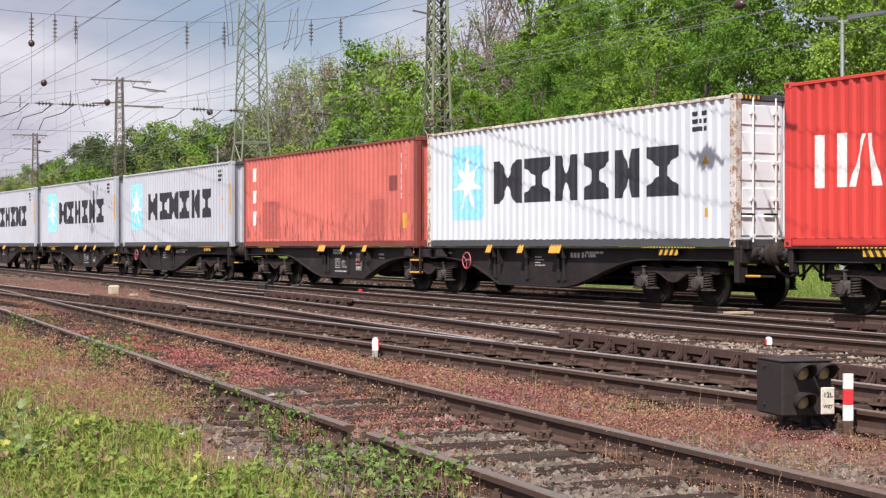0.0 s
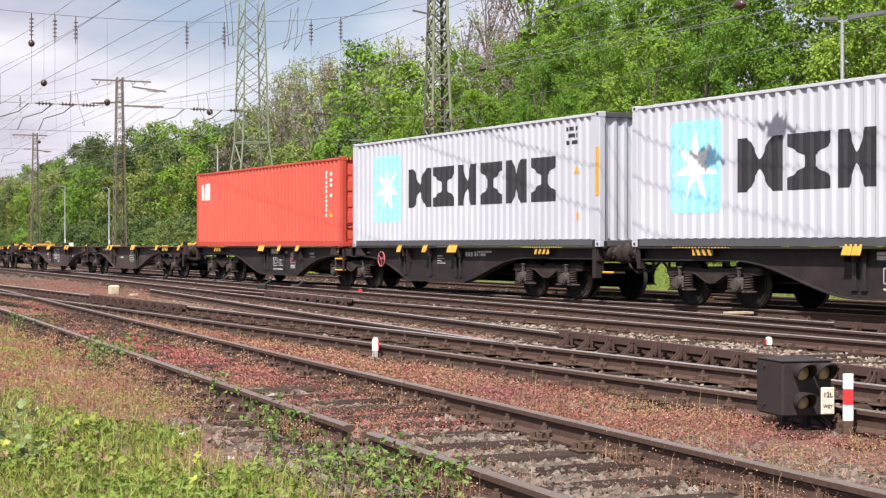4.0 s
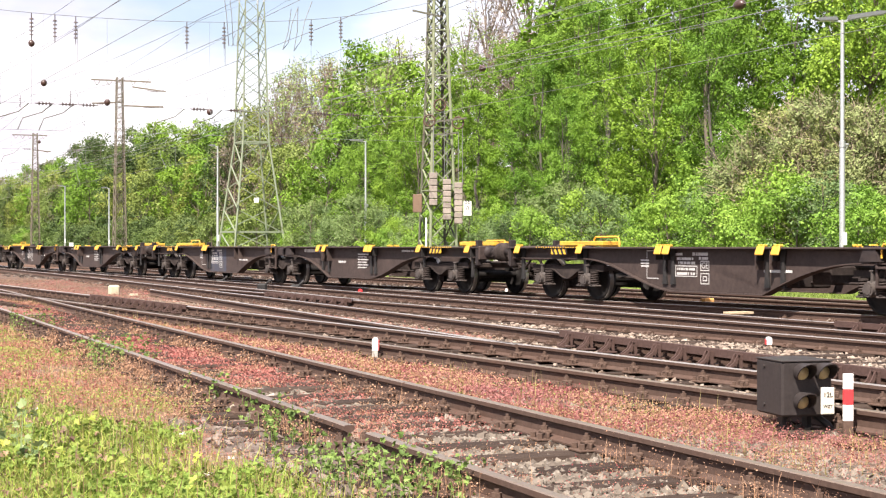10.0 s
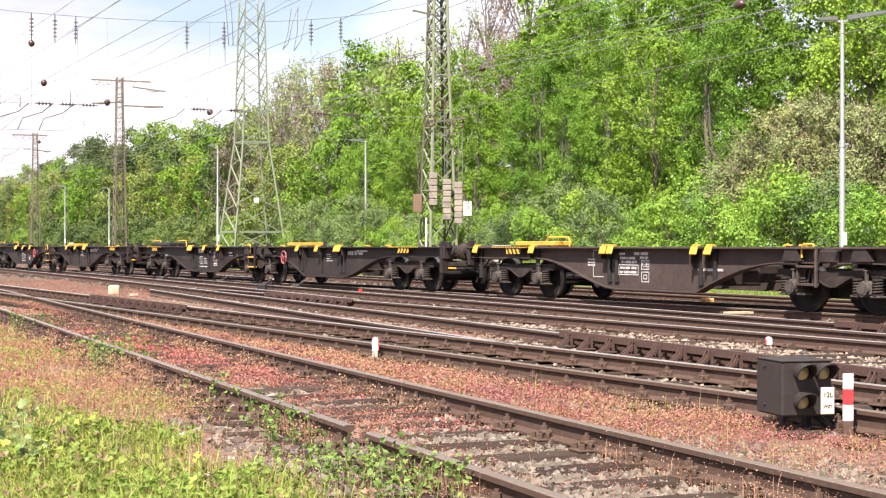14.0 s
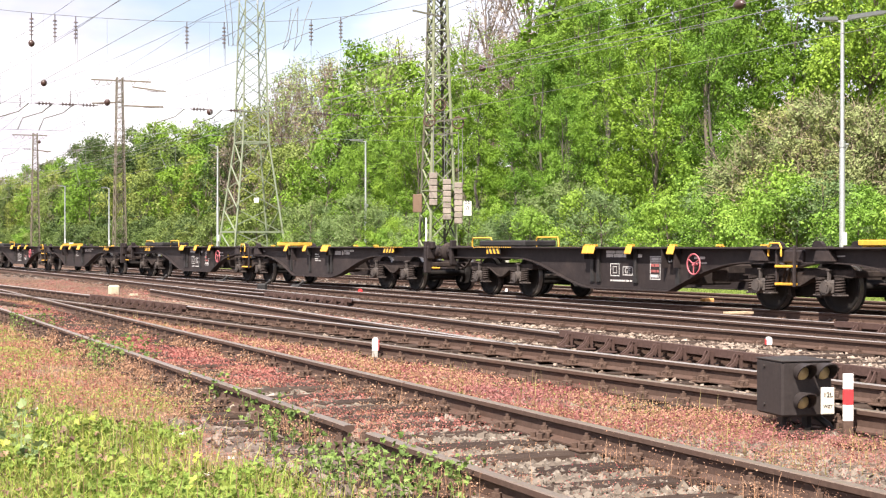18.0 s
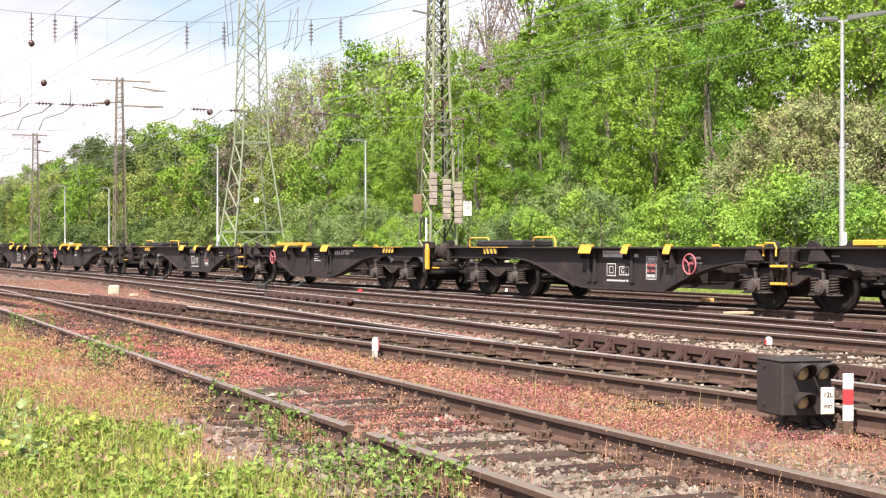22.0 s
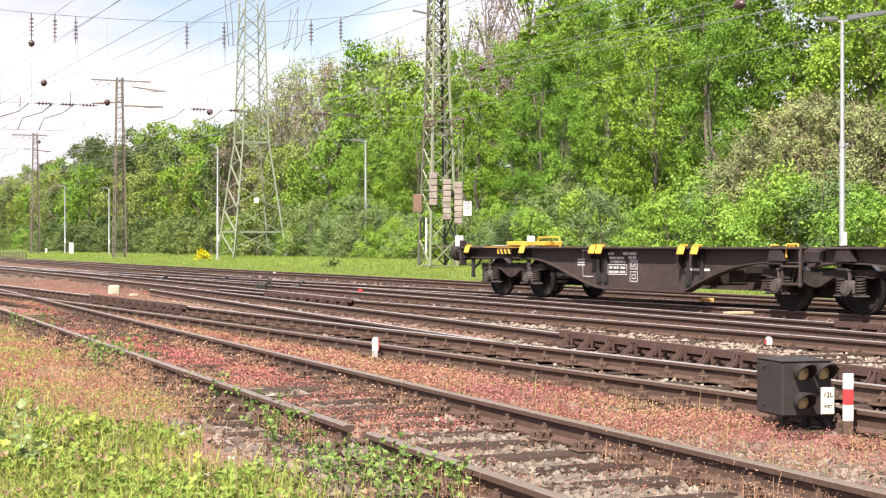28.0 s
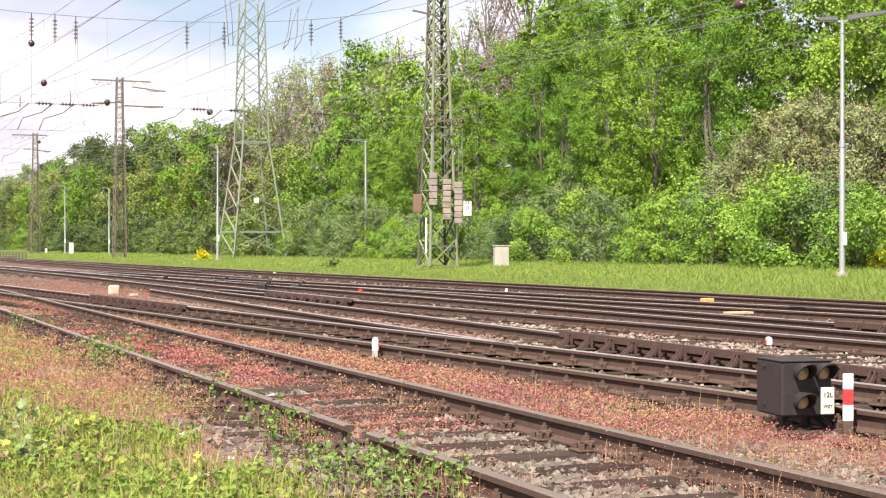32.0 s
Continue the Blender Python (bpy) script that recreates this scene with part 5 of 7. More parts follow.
def build_containers():
    grey_box(-34.62, P_GREY_A, P_GREY_FRAME, P_RUSTY, 11, doors=True)
    grey_box(-60.75, P_GREY, P_GREY_FRAME, P_GREY, 12, shift=-0.3, strip=True)
    grey_box(-73.95, P_GREY, P_GREY_FRAME, P_GREY, 13, strip=True)
    grey_box(-87.30, P_GREY, P_GREY_FRAME, P_GREY, 14, shift=0.06, strip=True)

    c, pts = container("faded salmon-red corrugated shipping container, scraped and rusty low down", P_RED_FADED, P_RED_FRAME, 2.896, False)
    for z0, z1 in ((2.09, 2.54), (1.39, 1.82), (0.67, 1.14)):
        paint_on(c, pts, "name_block", [[(0.74, z0), (1.02, z0 + .04), (1.10, z1), (0.80, z1)]], M_WHITE, "white slanted block mark")
    paint_on(c, pts, "patch", [rect(10.56, 1.51, 11.07, 1.92)], P_PATCH, "dark square patch")
    paint_on(c, pts, "rubbed_patch", [rect(1.5, 0.25, 2.9, 1.42)], P_DUSK, "dark rubbed patch")
    paint_on(c, pts, "rubbed_patch", [rect(9.4, 0.28, 10.3, 1.30)], P_DUSK, "dark rubbed patch")
    paint_on(c, pts, "placard", [rect(11.38, 0.50, 11.64, 0.90)], M_YELLOW, "yellow placard")
    paint_on(c, pts, "code_bar", [rect(11.27, z, 11.33, z + .16) for z in (1.28, 1.5, 1.7, 1.92, 2.1, 2.34)], M_WHITE)
    paint_on(c, pts, "code_bar", [rect(11.53, z, 11.59, z + .14) for z in (2.05, 2.26, 2.45, 2.64)], M_WHITE)
    TRAIN.append((c, -47.40, DECK))

    c, pts = container("bright red corrugated shipping container with large white block marks", P_RED, P_RED, 2.95, False)
    paint_on(c, pts, "name_block", [rect(0.76, 1.03, 0.98, 1.96), rect(1.31, 1.03, 1.53, 1.96)], M_WHITE, "white block mark")
    paint_on(c, pts, "name_block", [[(1.62, 1.03), (1.74, 1.03), (2.00, 1.92), (1.93, 1.92)], [(2.12, 1.03), (2.36, 1.03), (2.10, 1.92), (2.02, 1.92)]], M_WHITE, "white block mark")
    TRAIN.append((c, -21.08, DECK))

    c, pts = container("orange-red corrugated shipping container with a white block mark", P_ORANGE_RED, P_ORANGE_FRAME, 2.591, True)
    paint_on(c, pts, "name_block", [[(0.42, 1.65), (0.62, 1.62), (0.62, 2.17), (0.42, 2.12)], [(0.70, 1.62), (0.98, 1.62), (1.0, 2.2), (0.86, 2.2)], rect(1.08, 1.62, 1.24, 2.2)], M_WHITE, "white block mark")
    paint_on(c, pts, "code_bar", [rect(11.03, z, 11.11, z + .09) for z in (.88, 1.03, 1.16, 1.29, 1.42, 1.58, 1.71, 1.84, 2.0, 2.12)], M_WHITE)
    paint_on(c, pts, "code_bar", [rect(11.33, z, 11.41, z + .09) for z in (1.45, 1.75, 1.9, 2.08)], M_WHITE)
    paint_on(c, pts, "warning_triangle", [[(11.20, 0.87), (11.45, 0.87), (11.325, 1.07)]], M_YELLOW, "yellow warning triangle")
    part("name_block", Shape(M_WHITE).box((12.165, -0.75, 1.70), (0.004, 0.16, 0.24)).box((12.165, -0.52, 1.70), (0.004, 0.16, 0.24)), c, "white block mark on the door")
    TRAIN.append((c, -100.20, DECK))


build_containers()

# ---- masts, lamps and overhead line ----
ACROSS = Vector((-0.9130, -0.4080, 0))      # square to the tracks, towards the camera
ALONG = Vector((-0.4080, 0.9130, 0))        # with the tracks, away from the camera


def lattice(parent, sections, mats, turn, brace=0.045, leg=0.10, cell=1.15, cross=True):
    """A four-legged tower: sections of (height, width); each leg is a part, the bracing of each side another."""
    def width(z):
        for (a, wa), (b, wb) in zip(sections, sections[1:]):
            if z <= b:
                return wa + (wb - wa) * (z - a) / (b - a)
        return sections[-1][1]

    rot = Matrix.Rotation(turn, 4, "Z")
    corner = lambda i, z: rot @ Vector((((-1, 1, 1, -1)[i]) * width(z) / 2, ((-1, -1, 1, 1)[i]) * width(z) / 2, z))
    top = sections[-1][0]
    for i in range(4):
        pts = [corner(i, z) for z, _ in sections]
        part("leg", Shape(mats[i % len(mats)]).tube(pts, leg * 0.6, 4), parent)
    zs, z = [], sections[0][0]
    while z < top - 0.2:
        zs.append(z)
        z += max(0.55, cell * width(z))
    zs.append(top)
    for i in range(4):
        mt = mats[(i + 1) % len(mats)]
        j = (i + 1) % 4
        for n, (a, b) in enumerate(zip(zs, zs[1:])):
            if cross or n % 2 == 0:
                part("brace", Shape(mt).bar(corner(i, a), corner(j, b), brace, brace * 0.6), parent)
            if cross or n % 2 == 1:
                part("brace", Shape(mt).bar(corner(j, a), corner(i, b), brace, brace * 0.6), parent)
            if n % 3 == 0:
                part("brace", Shape(mt).bar(corner(i, a), corner(j, a), brace * 1.2, brace * 0.8), parent)
    return corner


def insulator(sh, a, b, r=0.085, discs=5, mi=0):
    a, b = Vector(a), Vector(b)
    sh.rod(a, b, 0.022, 6, mi)
    for i in range(discs):
        p = a.lerp(b, 0.22 + 0.56 * i / max(1, discs - 1))
        d = (b - a).normalized() * 0.022
        sh.rod(p - d, p + d, r * 0.75, 9, mi, r)
    return sh


def sag(a, b, drop, n=14):
    a, b = Vector(a), Vector(b)
    return [a.lerp(b, i / n) - Vector((0, 0, drop * 4 * (i / n) * (1 - i / n))) for i in range(n + 1)]


def anchor_mast():
    """The big lattice mast with tension wheels and stacks of balance weights."""
    base = Vector((-0.24, 70.0, 0.0))
    z0 = ground_z(base.x, base.y)
    m = thing("overhead_line_mast", "tall green-brown lattice mast with balance weights, standing in grass", "mast", Matrix.Translation((base.x, base.y, z0)), group="overhead line masts")
    turn = radians(24)
    # one green paint; left and back legs, two braced sides coloured dark as shade
    lattice(m, [(0.1, 1.36), (8.6, 0.80), (14.6, 0.56)], (M_MAST_GREEN, M_MAST_GREEN, M_DARK_STEEL_SHADE, M_DARK_STEEL_SHADE), turn, 0.07, 0.145, 0.9)
    part("footing", Shape(M_DARK_STEEL_SHADE).box((-0.42, -0.52, -0.05), (0.5, 0.5, 0.45), 0, 0.05).box((0.5, 0.5, -0.05), (0.5, 0.5, 0.4), 0, 0.05), m, "dark weathered footing")
    for a, b in (((-0.6, -0.6, 6.62), (1.3, -1.0, 6.80)), ((-0.5, -0.6, 6.05), (0.9, -0.75, 6.15)), ((-1.15, -0.5, 11.75), (0.2, -0.5, 11.45)), ((-0.75, -0.3, 1.0), (0.8, -0.5, 1.0))):
        part("bracket", Shape(M_DARK_STEEL_SHADE).bar(a, b, 0.06, 0.08), m)
    for x, z, top in ((-0.38, 6.7, 4.3), (0.10, 7.4, 4.0), (0.92, 6.6, 3.75)):
        wh = Shape(M_IRON)
        ring = [(x + 0.26 * math.cos(a), -0.85, z + 0.26 * math.sin(a)) for a in [i * math.pi / 8 for i in range(16)]]
        wh.tube(ring, 0.035, 6, closed=True)
        for a in range(3):
            wh.rod((x, -0.85, z), (x + 0.25 * math.cos(a * 2.1), -0.85, z + 0.25 * math.sin(a * 2.1)), 0.02, 5)
        part("tension_wheel", wh, m)
        part("cable", Shape(M_WIRE).rod((x + 0.2, -0.85, z), (x + 0.2, -0.85, top), 0.014, 5), m)
    for x, top, n, h in ((-0.20, 4.35, 5, 0.30), (0.42, 4.05, 7, 0.265), (0.94, 3.9, 7, 0.27)):
        for i in range(n):
            wsh = Shape(M_WEIGHT).box((x, -0.85, top - h * (i + 0.5)), (0.38, 0.34, h - 0.022), 0, 0.025)
            wsh.box((x + 0.04, -1.021, top - h * (i + 0.5) - 0.05), (0.035, 0.004, 0.15), 0)
            part("balance_weight", wsh, m, "pale concrete balance weight")
        part("cable", Shape(M_WIRE).rod((x, -0.85, top), (x, -0.85, top + 2.3), 0.014, 5), m)
    part("cabinet", Shape(M_RUSTBOX).box((-0.92, -0.7, 2.95), (0.42, 0.35, 0.82), 0, 0.02), m, "brown steel switch cabinet")
    sign = part("sign", Shape(M_WHITE).box((1.35, -0.9, 2.72), (0.36, 0.02, 0.66), 0, 0.01), m, "white kilometre board")
    part("numeral", text_mesh("66\n0", 0.30, M_BLACK), sign, at=(1.35, -0.913, 2.86))
    part("marker", Shape(M_WHITE).box((-0.52, -0.95, 1.5), (0.07, 0.02, 1.6)), m, "white painted strip")


M_WEIGHT = worn("pale weathered weights", (0.30, 0.255, 0.225), 0.85, 0, (0.14, 0.10, 0.085), 0.6, 4, 30, 0.2, per_object=0.25)
M_RUSTBOX = worn("brown steel box", (0.16, 0.10, 0.065), 0.7, 0, (0.1, 0.06, 0.04), 0.5, 4, 25, 0.1)


def pylon():
    """Four angle-iron legs, single diagonals below the belt, close crossed bracing above it."""
    p = (-14.04, 112.0)
    m = thing("power_pylon", "pale green lattice power pylon with flared legs on the wooded bank", "pylon", Matrix.Translation((*p, ground_z(*p) - 0.2)))
    sections = [(0, 4.05), (8.63, 1.98), (19.0, 1.42)]
    width = lambda z: next(wa + (wb - wa) * (z - a) / (b - a) for (a, wa), (b, wb) in zip(sections, sections[1:]) if z <= b)
    rot = Matrix.Rotation(radians(26), 4, "Z")
    corner = lambda i, z: rot @ Vector(((-1, 1, 1, -1)[i] * width(z) / 2, (-1, -1, 1, 1)[i] * width(z) / 2, z))
    for i in range(4):
        part("leg", Shape(M_PYLON).tube([corner(i, z) for z, _ in sections], [0.105, 0.085, 0.06], 4), m)
    low = [0.35 + 1.655 * k for k in range(6)]
    high = [8.63 + 0.61 * k for k in range(18)]
    for i in range(4):
        j = (i + 1) % 4
        for a, b in zip(low, low[1:]):
            part("brace", Shape(M_PYLON).bar(corner(i, b), corner(j, a), 0.085, 0.06), m)
        for a, b in zip(high[::2], high[2::2]):
            part("brace", Shape(M_PYLON).bar(corner(i, a), corner(j, b), 0.06, 0.045), m)
        for a, b in zip(high[1::2], high[3::2]):
            part("brace", Shape(M_PYLON).bar(corner(j, a), corner(i, b), 0.055, 0.04), m)
        for z in (2.07, 8.63):
            part("belt", Shape(M_PYLON).bar(corner(i, z), corner(j, z), 0.12, 0.12), m)
        part("leg_tip", Shape(M_GALV).rod(corner(i, 18.9), corner(i, 18.99) + Vector((0, 0, 0.7)), 0.07, 6), m, "pale galvanised leg extension")
    part("sign", Shape(M_WHITE).box((0.55, -1.6, 4.35), (0.36, 0.03, 0.34), 0, 0.01), m, "white enamel plate")


def arm_mast(x, y, h, w, arms, label):
    m = thing("overhead_line_mast", label, "mast", Matrix.Translation((x, y, ground_z(x, y) - 0.1)), group="overhead line masts")
    lattice(m, [(0, w), (h, w * 0.48)], (M_MAST_BROWN,), radians(24), 0.05, 0.09, 1.0)
    for i, (z, a, b, dz) in enumerate(arms):
        sh = Shape(M_MAST_BROWN)
        sh.bar((a, 0, z), (b, 0, z - dz), 0.09, 0.12)
        if i == 0:
            n = 5
            for k in range(n):
                u = a + (b - a) * (k + 0.5) / n
                sh.bar((u - 0.3, 0, z), (u, 0, z - 0.5), 0.04, 0.04)
                sh.bar((u + 0.3, 0, z), (u, 0, z - 0.5), 0.04, 0.04)
        part("arm", sh, m)
        if i:
            u = b if abs(b) > abs(a) else a
            part("insulator", insulator(Shape(M_CERAMIC), (u * 0.55, 0, z - 0.1 - dz * .5), (u * 0.85, 0, z - 0.1 - dz * .8), 0.10, 4), m, "brown ceramic insulator")
    return m


def lamp_post(x, y, h, heads, label, collar=0.455, box=0.19, rise=0.0):
    """A stepped steel pole with flat lamp heads; heads gives the reach of each, rise the lift of the outer end."""
    z0 = ground_z(x, y)
    m = thing("lamp_post", label, "lamp post", Matrix.Translation((x, y, z0)), group="yard lamps")
    zc = h * collar
    part("pole", Shape(M_GALV).tube([(0, 0, 0), (0, 0, zc - 0.04), (0, 0, zc + 0.04), (0, 0, h)], [0.092, 0.085, 0.066, 0.058], 12), m)
    part("base", Shape(M_CONCRETE).rod((0, 0, -0.1), (0, 0, 0.12), 0.19, 12), m)
    part("cable_box", Shape(M_WHITE).box((0.06, -0.11, h * box), (0.11, 0.09, 0.40), 0, 0.02), m, "white cable box")
    part("collar", Shape(M_GALV).rod((0, 0, zc - 0.1), (0, 0, zc + 0.1), 0.10, 10).box((0.12, 0, zc), (0.14, 0.06, 0.06), 0, 0.01).rod((0.16, 0, zc - 0.05), (0.05, 0, zc - 0.28), 0.012, 6), m)
    for dx in heads:
        s = 1 if dx > 0 else -1
        up = rise if dx > 0 else -rise * 0.2
        part("arm", Shape(M_GALV).bar((0, 0, h - 0.06), (dx * 0.5, 0, h + 0.02 + up * 0.5), 0.05, 0.06), m)
        hd = Shape(M_LAMPHEAD, M_LENS)
        hd.prism([(s * 0.15, h - 0.02), (dx, h + 0.02 + up), (dx + s * 0.03, h + 0.06 + up), (dx * 0.8, h + 0.11 + up * 0.85), (s * 0.2, h + 0.10 + up * 0.2)], -0.14, 0.14)
        hd.bar((dx * 0.35, 0, h - 0.012 + up * 0.35), (dx * 0.9, 0, h - 0.004 + up * 0.9), 0.2, 0.02, 1)
        part("lamp_head", hd, m, "dark grey lamp head")


M_LAMPHEAD = worn("dark grey lamp housing", (0.13, 0.14, 0.14), 0.5, 0.2, (0.07, 0.07, 0.07), 0.4, 5, 25, 0.05)
M_LENS = worn("frosted lamp cover", (0.55, 0.56, 0.55), 0.3, 0, (0.4, 0.4, 0.38), 0.3, 5, 20, 0)
anchor_mast()
pylon()
arm_mast(-26.7, 126.0, 15.05, 0.98, [(14.87, -2.35, 2.6, 0.22), (14.25, 1.05, 3.85, 0.4), (12.9, -2.3, 0.3, -0.1), (12.7, 0.2, 3.6, 0.1)],
         "brown lattice mast with a wide crossarm and side arms")
arm_mast(-48.1, 180.0, 14.4, 1.0, [(14.2, -2.7, 1.4, 0.1), (12.4, -0.3, 1.9, 0.2)], "slim grey-brown lattice mast with a hanger crossarm")
for lx, ly, lh, heads in ((-5.02, 99.0, 7.6, (-1.0,)), (-15.8, 107.0, 8.0, (-0.6,)), (-33.7, 154.0, 6.75, (-0.75,)), (-43.35, 175.0, 7.75, (-0.8,))):
    lamp_post(lx, ly, lh, heads, "galvanised steel lamp post with flat grey lamp head")
lamp_post(12.43, 47.5, 7.98, (-0.80, 1.45), "galvanised steel lamp post with flat grey lamp heads on two arms", 0.515, 0.145, 0.20)


def overhead_line():
    """Contact wire, messenger and droppers over each track."""
    for x0, slope, zc, sagm in ((23.2, -0.446, 5.75, .9), (22.7, -0.553, 5.75, 1.0), (14.2, -0.40, 5.8, .9), (11.6, -0.44, 5.8, 1.0), (8.6, -0.46, 5.9, .9), (18.0, -0.446, 5.8, 1.1)):
        line = thing("overhead_wire", "contact wire and sagging messenger with thin droppers above a track", "overhead wire", group="overhead wires")
        at = lambda y, z: Vector((x0 + slope * y, y, z))
        part("contact_wire", Shape(M_WIRE).tube([at(-120, zc), at(250, zc)], 0.0072, 5), line)
        mess = Shape(M_WIRE)
        for a, b in ((-120, -52), (-52, 10), (10, 68), (68, 127), (127, 182), (182, 250)):
            pts = sag(at(a, zc + 1.75), at(b, zc + 1.75), sagm, 10)
            mess.tube(pts, 0.0072, 5)
            for i in (1, 3, 5, 7, 9):
                p = pts[i]
                if p.y > 5:
                    part("dropper", Shape(M_WIRE).rod(p, (p.x, p.y, zc), 0.006, 4), line)
        part("messenger_wire", mess, line)
        for y, w in ((57, 0.9), (88, 1.1), (112, .8)):
            a, b = at(y, zc), at(y + w, zc + 1.15)
            part("jumper", Shape(M_WIRE).tube([b, b + Vector((0.05, .1, -.5)), a.lerp(b, .4) + Vector((0.15, 0, -.4)), a + Vector((0.1, 0, -.12)), a], 0.010, 5), line)


def head_span(y_mast, x_mast, z_top, z_low, reach, spots, balls, label):
    """Ropes slung across the yard from a mast, carrying insulators."""
    h = thing("head_span", label, "cross-span", group="cross-span ropes")
    root = Vector((x_mast, y_mast, 0))
    on = lambda k, z: root + ACROSS * k + Vector((0, 0, z))
    top = lambda k: z_top - 0.9 * 4 * (k / reach) * (1 - k / reach) + 0.8 * (1 - k / reach) ** 6
    part("upper_rope", Shape(M_WIRE).tube([on(reach * i / 20, top(reach * i / 20)) for i in range(21)], 0.012, 5), h)
    part("lower_rope", Shape(M_WIRE).tube([on(0, z_low), on(reach, z_low)], 0.010, 5), h)
    part("lower_rope", Shape(M_WIRE).tube([on(0, z_low - 1.1), on(reach, z_low - 1.1)], 0.008, 5), h)
    for k in spots:
        z = top(k)
        part("insulator", insulator(Shape(M_CERAMIC), on(k, z), on(k, z - 1.15), 0.10, 5), h, "brown ceramic insulator")
        part("hanger", Shape(M_WIRE).rod(on(k, z - 1.15), on(k, z_low), 0.008, 4), h)
        part("steady_arm", Shape(M_DARK_STEEL_SHADE).tube([on(k + 0.1, z_low), on(k + 0.5, z_low - 0.35) + ALONG * .1, on(k + 1.3, z_low - 0.62), on(k + 1.5, z_low - 1.1)], 0.022, 5), h)
        sx = insulator(Shape(M_CERAMIC), on(k - 0.9, z_low), on(k - 0.15, z_low), 0.09, 4)
        part("insulator", sx, h, "brown ceramic insulator")
    for k, z in balls:
        b = Shape(M_CERAMIC).lathe([(0.02, 0.14), (0.08, 0.12), (0.125, 0.06), (0.14, 0.0), (0.125, -0.06), (0.08, -0.12), (0.02, -0.14)], 12, 0, Matrix.Translation(on(k, z)))
        part("ball", b, h, "dark round insulator ball")
        part("hanger", Shape(M_WIRE).rod(on(k, z + 0.1), on(k, top(k)), 0.006, 4), h)

    for q, z in ((11.0, 9.4), (10.7, 10.2), (20.0, 11.5), (24.0, 12.4), (13.0, 8.6)):
        f = thing("feeder_cable", "single feeder cable strung high along the yard", "cable", group="feeder cables")
        pts = []
        for a, b in ((-60, 10), (10, 70), (70, 126), (126, 180), (180, 250)):
            pts += sag((q - 0.446 * a, a, z), (q - 0.446 * b, b, z), 0.7, 8)[:-1]
        part("strand", Shape(M_WIRE).tube(pts, 0.0072, 5), f)


overhead_line()
head_span(70.0, -0.36, 11.6, 7.05, 29.0, (4.6, 6.0, 9.96, 11.6, 16.3, 17.15, 18.1), ((17.6, 7.9), (10.6, 6.95), (15.0, 7.2), (18.1, 9.5)),
          "sagging cross-span ropes with brown insulators between yard masts")
head_span(126.0, -26.7, 13.9, 9.0, 29.0, (4.0, 8.0, 12.0, 16.0, 20.0), ((6.5, 9.6), (13.0, 8.8)), "far cross-span ropes with insulators")


def near_span():
    """Insulators on the wire above the middle track, close by and higher than the view; their shadows fall on the passing boxes."""
    h = thing("wire_anchor", "pair of large insulators with tie ropes on an overhead wire", "insulator")
    lift = Vector((SUN_AZ.x, SUN_AZ.y, 0)) / math.tan(SUN_EL)
    for shade in (Vector((5.08, 29.42, 2.94)), Vector((6.05, 27.65, 3.40))):
        c = shade + lift * (6.9 - shade.z) + Vector((0, 0, 6.9 - shade.z))
        sh = Shape(M_CERAMIC)
        for i in range(8):
            p = c + ALONG * (-.19 + .055 * i)
            sh.rod(p - ALONG * .011, p + ALONG * .011, 0.13 if i % 2 else 0.095, 10, 0, 0.075)
        sh.rod(c - ALONG * .55, c + ALONG * .55, 0.03, 6)
        part("insulator", sh, h, "brown ribbed insulator")
        part("tie_rope", Shape(M_WIRE).tube(sag(c + ALONG * .5, c + ALONG * 9 + Vector((0.4, 0, .9)), .2, 6), 0.007, 5), h)
        part("tie_rope", Shape(M_WIRE).tube(sag(c - ALONG * .5, c - ALONG * 9 + Vector((0.4, 0, .6)), .3, 6), 0.007, 5), h)


near_span()


def wire_with_eggs():
    """A tension wire beyond the last track with two dark egg insulators, and slack jumpers under the cross-span."""
    h = thing("tension_wire", "thin tension wire with two dark egg-shaped insulators", "overhead wire")
    at = lambda y: Vector((27.6 - 0.446 * y, y, 8.0))
    part("strand", Shape(M_WIRE).tube([at(-60), at(180)], 0.009, 5), h)
    axis_turn = ALONG.to_track_quat("Z", "Y").to_matrix().to_4x4()
    for y, r in ((43.1, 0.15), (58.5, 0.13)):
        egg = Shape(M_CERAMIC).lathe([(0.02, -1.5 * r), (0.7 * r, -1.2 * r), (r, -0.5 * r), (r, 0.5 * r), (0.7 * r, 1.2 * r), (0.02, 1.5 * r)], 12, 0, Matrix.Translation(at(y)) @ axis_turn)
        part("insulator", egg, h, "dark egg-shaped insulator")
    j = thing("jumper_cable", "slack jumper cables hanging from the cross-span ropes", "cable")
    for top, low, foot in (((-5.97, 60, 10.5), (-6.30, 60, 8.9), (-5.75, 60.4, 10.6)), ((-5.70, 60, 10.6), (-5.86, 60, 8.85), (-5.2, 60.6, 10.9)),
                           ((-8.46, 60, 11.6), (-8.25, 60, 9.1), (-8.05, 60.4, 9.4)), ((-8.70, 60, 11.7), (-8.42, 60, 9.05), (-8.2, 60.5, 9.6))):
        a, b, c = Vector(top), Vector(low), Vector(foot)
        part("strand", Shape(M_WIRE).tube([a, a.lerp(b, .5) + Vector((.05, 0, -.1)), b, b.lerp(c, .25) + Vector((.08, 0, -.12)), b.lerp(c, .6), c], 0.016, 5), j)


wire_with_eggs()


